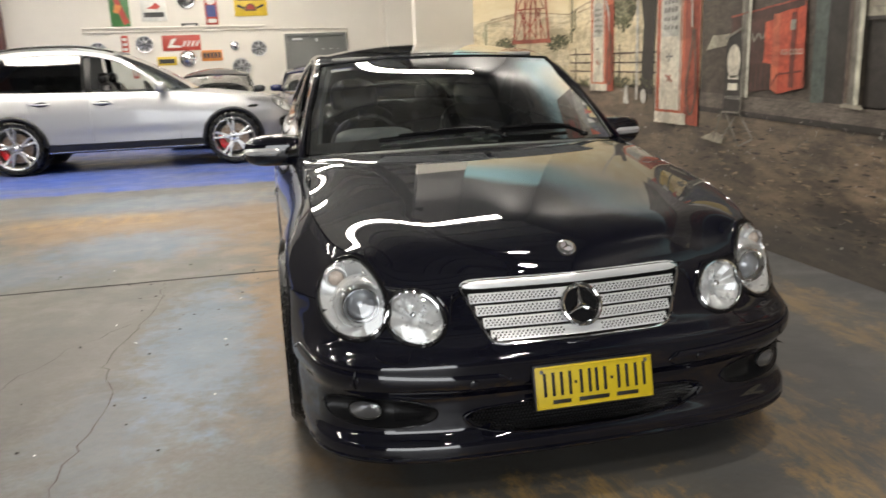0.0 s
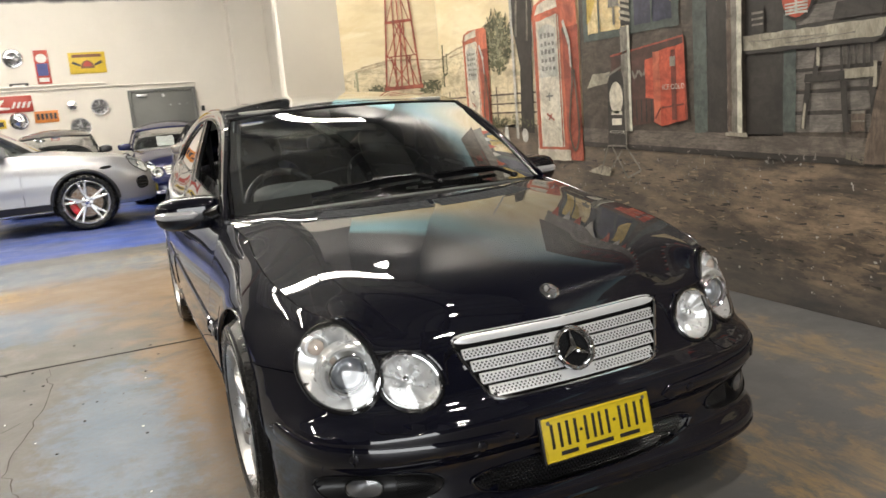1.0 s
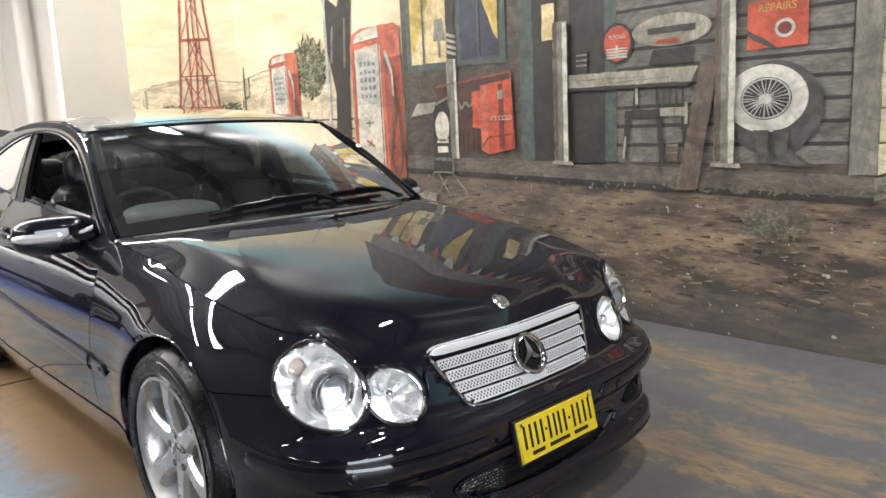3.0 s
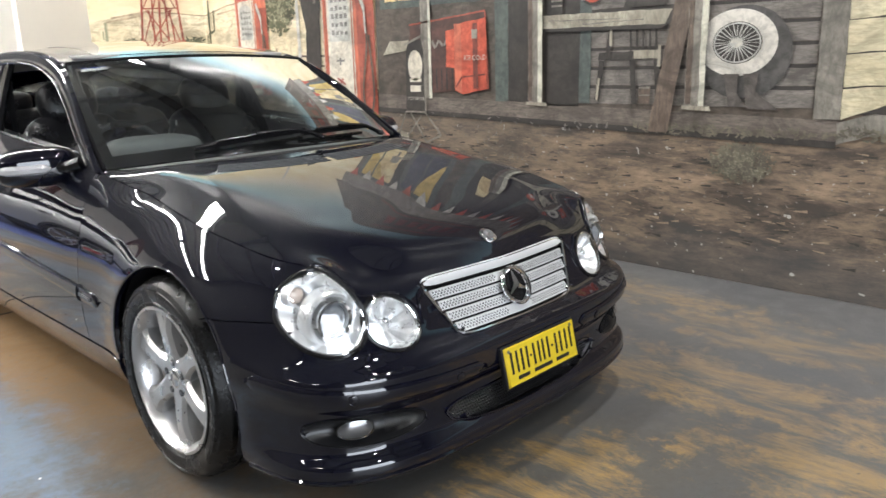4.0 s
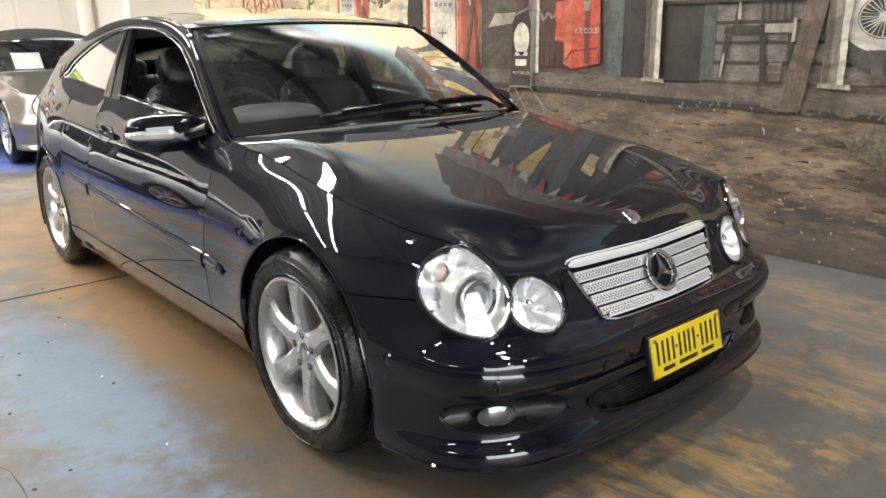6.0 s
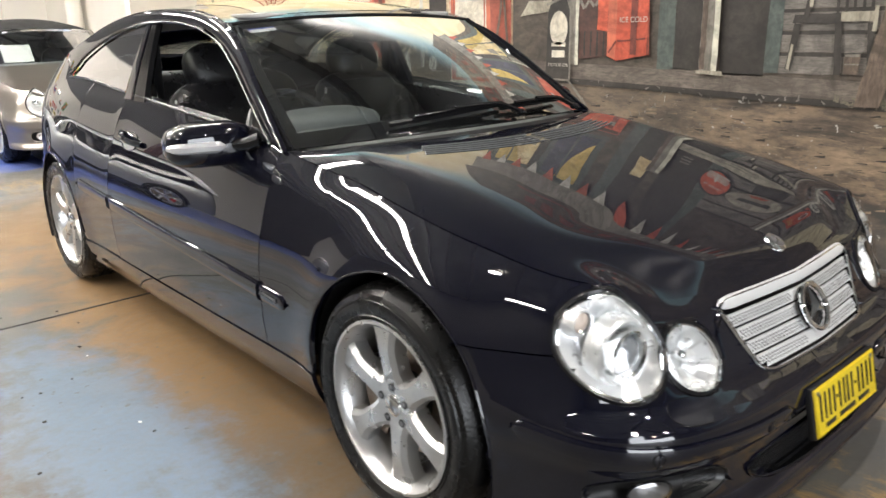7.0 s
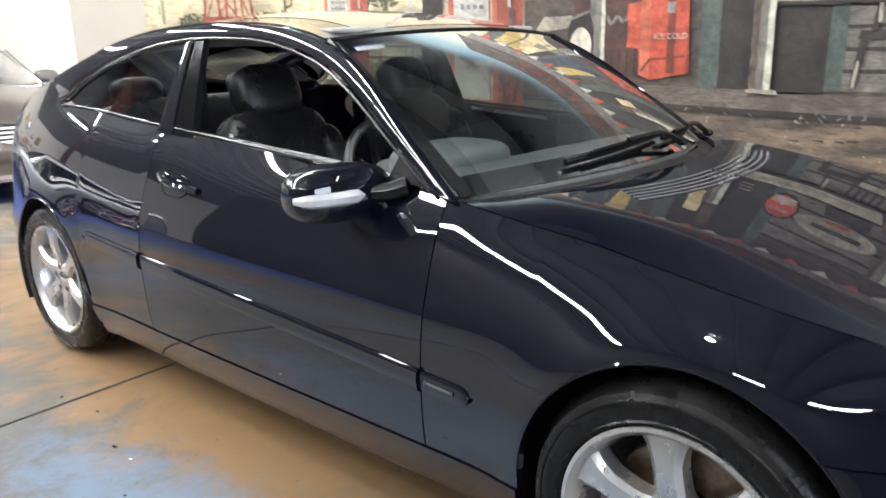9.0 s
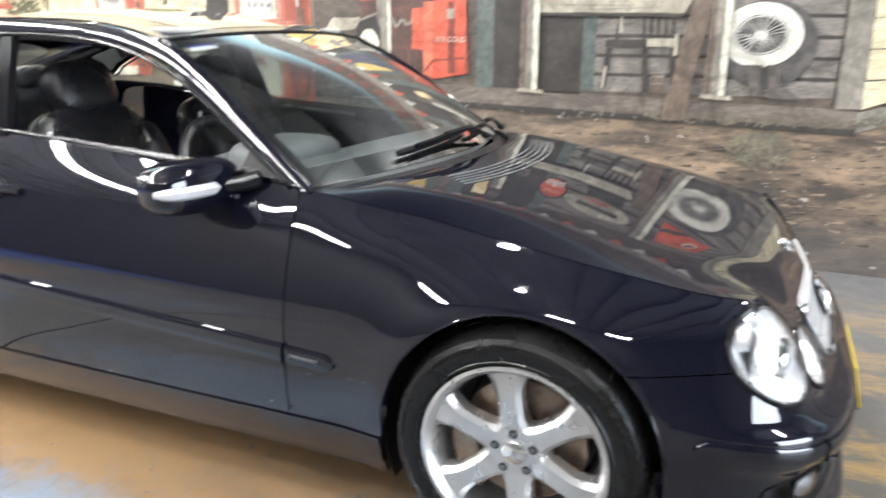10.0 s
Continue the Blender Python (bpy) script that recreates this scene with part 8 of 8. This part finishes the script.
    return car


ROAD_OUT = ((0.735, 0.905), (0.95, 1.05), (1.10, 1.15), (1.24, 1.225), (1.55, 1.285), (1.90, 1.30), (2.25, 1.26), (2.55, 1.15), (2.75, 1.06), (2.95, 1.0))
ROAD_IN = ((0.82, 0.925), (1.00, 1.04), (1.14, 1.12), (1.28, 1.185), (1.55, 1.24), (1.88, 1.25), (2.15, 1.21), (2.38, 1.12), (2.55, 1.04), (2.90, 1.0))
convertible = simple_car("convertible_car", "taupe silver soft-top convertible parked on blue floor paint", pose(0.655, 7.12, 0), COUPE, PAINT_TAUPE, ROAD_OUT, ROAD_IN, side_x, "car", 0.3175, 0.225, 2.715, 0.815, "ten", DISC, SOFT_TOP)
blue_car = simple_car("roadster_car", "deep blue roadster parked against the back wall", pose(0.12, 11.75, 0), COUPE, PAINT_BLUE, ROAD_OUT, ROAD_IN, side_x, "car", 0.3175, 0.225, 2.715, 0.815, "ten", DISC)
dark_car = simple_car("saloon_car", "dark grey car parked behind the silver wagon", pose(-1.85, 12.0, 0), COUPE, PAINT_DARK, ROAD_OUT, ROAD_IN, side_x, "car", 0.3175, 0.225, 2.715, 0.815, "ten", DISC)

WAGON_LINE = ((0, -0.93), (0.3, -0.91), (0.55, -0.84), (0.74, -0.70), (0.86, -0.48), (0.93, -0.2), (0.95, 0.05), (0.955, 0.6), (0.96, 1.5), (0.955, 2.4), (0.95, 2.9), (0.93, 3.4), (0.86, 3.72), (0.66, 3.88), (0.3, 3.93), (0, 3.94))
WAGON_ZONES = (
    ((0.0, None), curve((0.28, 0.03), (0.36, 0.0), (0.50, 0.0), (0.62, 0.03), (0.72, 0.08), (0.80, 0.14), (0.86, 0.20))),
    ((0.60, None), curve((0.28, 0.03), (0.36, 0.0), (0.50, 0.0), (0.65, 0.02), (0.75, 0.05), (0.84, 0.10), (0.90, 0.18))),
    ((None, -0.40), curve((0.28, 0.03), (0.36, 0.0), (0.55, 0.0), (0.72, 0.012), (0.84, 0.05), (0.92, 0.11), (0.97, 0.18))),
    ((None, 0.1), curve((0.28, 0.03), (0.40, 0.004), (0.60, 0.0), (0.75, 0.006), (0.88, 0.04), (0.96, 0.09), (1.02, 0.16))),
    ((None, 1.2), curve((0.28, 0.05), (0.40, 0.012), (0.50, 0.012), (0.62, 0.0), (0.80, 0.008), (0.95, 0.035), (1.06, 0.08), (1.12, 0.12))),
    ((None, 2.8), curve((0.28, 0.05), (0.40, 0.008), (0.60, 0.0), (0.80, 0.004), (0.95, 0.03), (1.10, 0.09), (1.16, 0.14))),
    ((None, 3.8), curve((0.3, 0.04), (0.4, 0.0), (0.7, 0.0), (0.9, 0.03), (1.1, 0.09), (1.16, 0.13))),
)
WAGON_TOP = (((0.0, None), 0.80), ((0.45, None), 0.82), ((0.70, None), 0.875), ((None, -0.45), 0.925), ((None, -0.1), 0.965), ((None, 0.35), 1.01), ((None, 0.75), 1.05), ((None, 1.5), 1.075), ((None, 2.6), 1.10), ((None, 3.4), 1.13), ((None, 3.9), 1.12))
WAGON = Shape(WAGON_LINE, WAGON_ZONES, WAGON_TOP)
WAGON_OUT = ((0.80, 1.06), (1.08, 1.29), (1.30, 1.45), (1.52, 1.565), (1.95, 1.645), (2.5, 1.66), (3.0, 1.62), (3.35, 1.52), (3.62, 1.33), (3.80, 1.14))
WAGON_IN = ((0.92, 1.085), (1.14, 1.27), (1.34, 1.40), (1.56, 1.50), (1.95, 1.575), (2.5, 1.585), (2.95, 1.545), (3.20, 1.44), (3.38, 1.30), (3.66, 1.14))
wagon = simple_car("suv_car", "silver five-door sport utility wagon with red brake calipers", pose(-1.38, 9.62, 0, 0, 0, 90), WAGON, PAINT_SILVER, WAGON_OUT, WAGON_IN,
                   lambda z: 0.872 - 0.30 * (z - 1.05) - 0.12 * max(0.0, z - 1.05) ** 2, "suv", 0.375, 0.285, 2.87, 0.955, "ten", RED_CALIPER)

# show cards behind two windscreens
for px, py, pz, rz in ((0.34, 7.98, 1.02, 4), (0.0, 12.6, 1.02, -3)):
    card = part("price_card", box_bm(-0.15, 0.15, -0.002, 0.002, -0.10, 0.10, 0.0, pose(px, py, pz, -28, 0, rz)), WHITE_PAPER, None, smooth=False)
    tagged(card, "blank white card leaning behind a windscreen", "card", "show cards")


# ---- signs, hubcaps and the door on the back wall ----
BY = 15.13


def tin(name, x0, x1, z0, z1, mat, label):
    ob = part(name, box_bm(x0, x1, BY - 0.024, BY - 0.002, z0, z1, 0.003), mat, None)
    return tagged(ob, label, "sign", "wall signs")


def flat_on(parent, name, pts, mat, lift=0.026):
    bm = bmesh.new()
    f = bm.faces.new([bm.verts.new((x, BY - lift, z)) for x, z in pts])
    f.normal_update()
    if f.normal.y > 0:
        f.normal_flip()
    if len(pts) > 4:
        bmesh.ops.triangulate(bm, faces=bm.faces[:])
    return part(name, bm, mat, parent, smooth=False)


T_YEL = stuff("enamel_yellow", (0.72, 0.50, 0.04), 0.4, scale=5)
T_RED = stuff("enamel_red", (0.50, 0.06, 0.04), 0.4, scale=5)
T_GRN = stuff("enamel_green", (0.06, 0.20, 0.06), 0.4, scale=5)
T_WHT = stuff("enamel_white", (0.78, 0.77, 0.72), 0.4, scale=5)
T_BLU = stuff("enamel_blue", (0.05, 0.07, 0.25), 0.4, scale=5)
T_ORG = stuff("enamel_orange", (0.70, 0.24, 0.05), 0.4, scale=5)
T_INK = stuff("enamel_ink", (0.03, 0.03, 0.03), 0.4)
T_BRN = stuff("enamel_brown", (0.22, 0.09, 0.04), 0.5)


def r4(x0, x1, z0, z1):
    return [(x0, z0), (x1, z0), (x1, z1), (x0, z1)]


y_sign = tin("wall_sign", -1.43, -0.74, 2.48, 2.90, T_YEL, "yellow enamel sign with a brown emblem")
flat_on(y_sign, "emblem", [(-1.09 + 0.13 * math.cos(t / 10 * math.pi), 2.58 + 0.16 * math.sin(t / 10 * math.pi)) for t in range(11)], T_BRN)
flat_on(y_sign, "emblem", [(-1.09 + 0.08 * math.cos(t / 8 * math.pi), 2.62 + 0.10 * math.sin(t / 8 * math.pi)) for t in range(9)], T_RED, 0.029)
flat_on(y_sign, "brand_bar", r4(-1.36, -0.81, 2.80, 2.86), T_BRN)
flat_on(y_sign, "wing", [(-1.38, 2.68), (-1.22, 2.62), (-1.22, 2.66), (-1.36, 2.73)], T_INK)
flat_on(y_sign, "wing", [(-0.80, 2.68), (-0.96, 2.62), (-0.96, 2.66), (-0.82, 2.73)], T_INK)
g_sign = tin("wall_sign", -3.97, -3.58, 2.33, 3.05, T_GRN, "green enamel sign with a red slanted figure")
flat_on(g_sign, "slash", [(-3.72, 2.36), (-3.60, 2.40), (-3.80, 2.95), (-3.88, 2.88)], T_RED)
flat_on(g_sign, "patch", [(-3.90, 2.62), (-3.80, 2.58), (-3.72, 2.75), (-3.86, 2.78)], T_ORG, 0.028)
flat_on(g_sign, "brand_bar", r4(-3.93, -3.62, 2.95, 3.02), T_YEL)
w_sign = tin("wall_sign", -3.35, -2.84, 2.42, 2.85, T_WHT, "white enamel sign with a red emblem")
flat_on(w_sign, "emblem", [(-3.24, 2.68), (-3.02, 2.66), (-2.95, 2.72), (-3.05, 2.80), (-3.12, 2.73)], T_RED)
flat_on(w_sign, "brand_bar", r4(-3.30, -2.89, 2.50, 2.60), T_INK)
b_sign = tin("wall_sign", -2.05, -1.79, 2.32, 2.98, T_RED, "red, white and blue upright enamel sign")
flat_on(b_sign, "panel", r4(-2.02, -1.82, 2.48, 2.72), T_BLU)
flat_on(b_sign, "panel", [(-1.92 + 0.10 * math.cos(t / 8 * math.pi), 2.82 + 0.09 * math.sin(t / 8 * math.pi)) for t in range(16)], T_WHT)
flat_on(b_sign, "brand_bar", r4(-2.01, -1.83, 2.36, 2.44), T_WHT)
k_sign = tin("wall_sign", -2.56, -2.22, 2.27, 2.36, T_INK, "narrow dark name sign")
flat_on(k_sign, "brand_bar", r4(-2.50, -2.28, 2.30, 2.33), T_WHT)
c_sign = tin("wall_sign", -3.0, -2.21, 1.80, 2.12, T_RED, "long red enamel sign with white script strokes")
flat_on(c_sign, "script_stroke", [(-2.90, 1.86), (-2.80, 2.04), (-2.70, 2.06), (-2.72, 2.02), (-2.80, 1.92), (-2.62, 1.90), (-2.62, 1.86)], T_WHT)
for k in range(4):
    flat_on(c_sign, "script_stroke", [(-2.60 + k * 0.09, 1.88), (-2.55 + k * 0.09, 1.88), (-2.50 + k * 0.09, 2.0), (-2.54 + k * 0.09, 2.0)], T_WHT)
s_sign = tin("wall_sign", -2.22, -1.78, 1.56, 1.79, T_ORG, "orange enamel sign with dark lettering bars")
for k in range(5):
    flat_on(s_sign, "brand_bar", r4(-2.18 + k * 0.078, -2.125 + k * 0.078, 1.62, 1.74), T_INK)
l_sign = tin("wall_sign", -3.14, -2.74, 1.50, 1.68, T_YEL, "yellow enamel strip sign with dark bars")
flat_on(l_sign, "brand_bar", r4(-3.10, -2.78, 1.54, 1.63), T_INK)
v_sign = tin("wall_sign", -3.82, -3.68, 1.80, 2.14, T_RED, "narrow upright red enamel sign")
for k in range(3):
    flat_on(v_sign, "brand_bar", r4(-3.79, -3.71, 1.83 + k * 0.10, 1.89 + k * 0.10), T_WHT)
v2 = tin("wall_sign", -3.66, -3.55, 1.25, 1.60, T_RED, "narrow upright red enamel sign")
flat_on(v2, "brand_bar", r4(-3.63, -3.58, 1.3, 1.55), T_WHT)


def hubcap(x, z, r, kind, label):
    cap = empty("hubcap", pose(x, BY - 0.003, z, 0, 0, 90))
    tagged(cap, label, "hubcap", "wall hubcaps")
    mt = CHROME if kind != "wheel" else ALLOY
    lathe("dish", [(r, 0.0), (r, -0.03), (r * 0.93, -0.045), (r * 0.85, -0.03), (r * 0.5, -0.035 if kind == "dome" else -0.02), (r * 0.25, -0.055), (0.0, -0.06)], mt if kind == "dome" else ALLOY_DARK, cap, 32)
    if kind != "dome":
        for k in range(8):
            t = 2 * math.pi * k / 8
            tube("spoke", [(-0.045, r * 0.18 * math.cos(t), r * 0.18 * math.sin(t)), (-0.042, r * 0.88 * math.cos(t), r * 0.88 * math.sin(t))], [r * 0.09, r * 0.07], mt, cap, 6)
        lathe("rim_ring", [(r, -0.03), (r * 0.98, -0.05), (r * 0.86, -0.045), (r * 0.84, -0.03)], mt, cap, 32)
    else:
        lathe("rim_ring", [(r * 0.62, -0.034), (r * 0.58, -0.045), (r * 0.52, -0.036)], ALLOY_DARK, cap, 28)
    return cap


for x, z, r, kind in ((-0.99, 1.79, 0.17, "wheel"), (-1.50, 1.86, 0.10, "dome"), (-1.40, 1.40, 0.20, "wheel"), (-2.42, 2.84, 0.19, "dome"), (-3.36, 1.95, 0.18, "wheel"), (-2.50, 1.62, 0.18, "dome"), (-4.3, 1.85, 0.17, "wheel")):
    hubcap(x, z, r, kind, "chrome hubcap hung on the white wall" if kind == "dome" else "spoked alloy wheel trim hung on the white wall")

# conduit along the wall and the grey door
conduit = tube("conduit", [(-4.55, BY - 0.03, 2.30), (-0.82, BY - 0.03, 2.27)], 0.022, WALL_WHITE, None, 8)
tagged(conduit, "white painted conduit along the back wall", "conduit", kind="structure")
conduit2 = tube("conduit", [(-4.55, BY - 0.03, 2.22), (-0.75, BY - 0.03, 2.20), (0.96, BY - 0.03, 2.17), (0.99, BY - 0.03, 1.4)], 0.018, WALL_WHITE, None, 8)
tagged(conduit2, "white painted conduit along the back wall", "conduit", kind="structure")
door_1 = part("door_1", box_bm(-0.36, 0.88, BY - 0.05, BY - 0.004, 0.003, 2.02, 0.004), DOOR_GREY, None)
tagged(door_1, "closed dark grey steel door in the white back wall", "door", kind="structure")
for x0, x1, z0, z1 in ((-0.42, -0.362, 0.002, 2.08), (0.882, 0.94, 0.002, 2.08), (-0.361, 0.881, 2.022, 2.08)):
    part("door_frame", box_bm(x0, x1, BY - 0.09, BY - 0.003, z0, z1, 0.004), DOOR_GREY, door_1)
part("door_closer", box_bm(-0.26, -0.04, BY - 0.12, BY - 0.05, 1.93, 1.98, 0.006), ALLOY, door_1)
part("door_stop", box_bm(0.25, 0.30, BY - 0.07, BY - 0.05, 1.90, 1.97, 0.004), ALLOY, door_1)
for x in (0.40, 0.58, 0.74):
    part("door_bolt", box_bm(x - 0.012, x + 0.012, BY - 0.062, BY - 0.05, 1.72, 1.75, 0.003), ALLOY, door_1)
switch = part("light_switch", box_bm(1.03, 1.10, BY - 0.02, BY - 0.002, 1.55, 1.66, 0.004), BLACK_PLASTIC, None)
tagged(switch, "small dark switch plate beside the grey door", "switch")
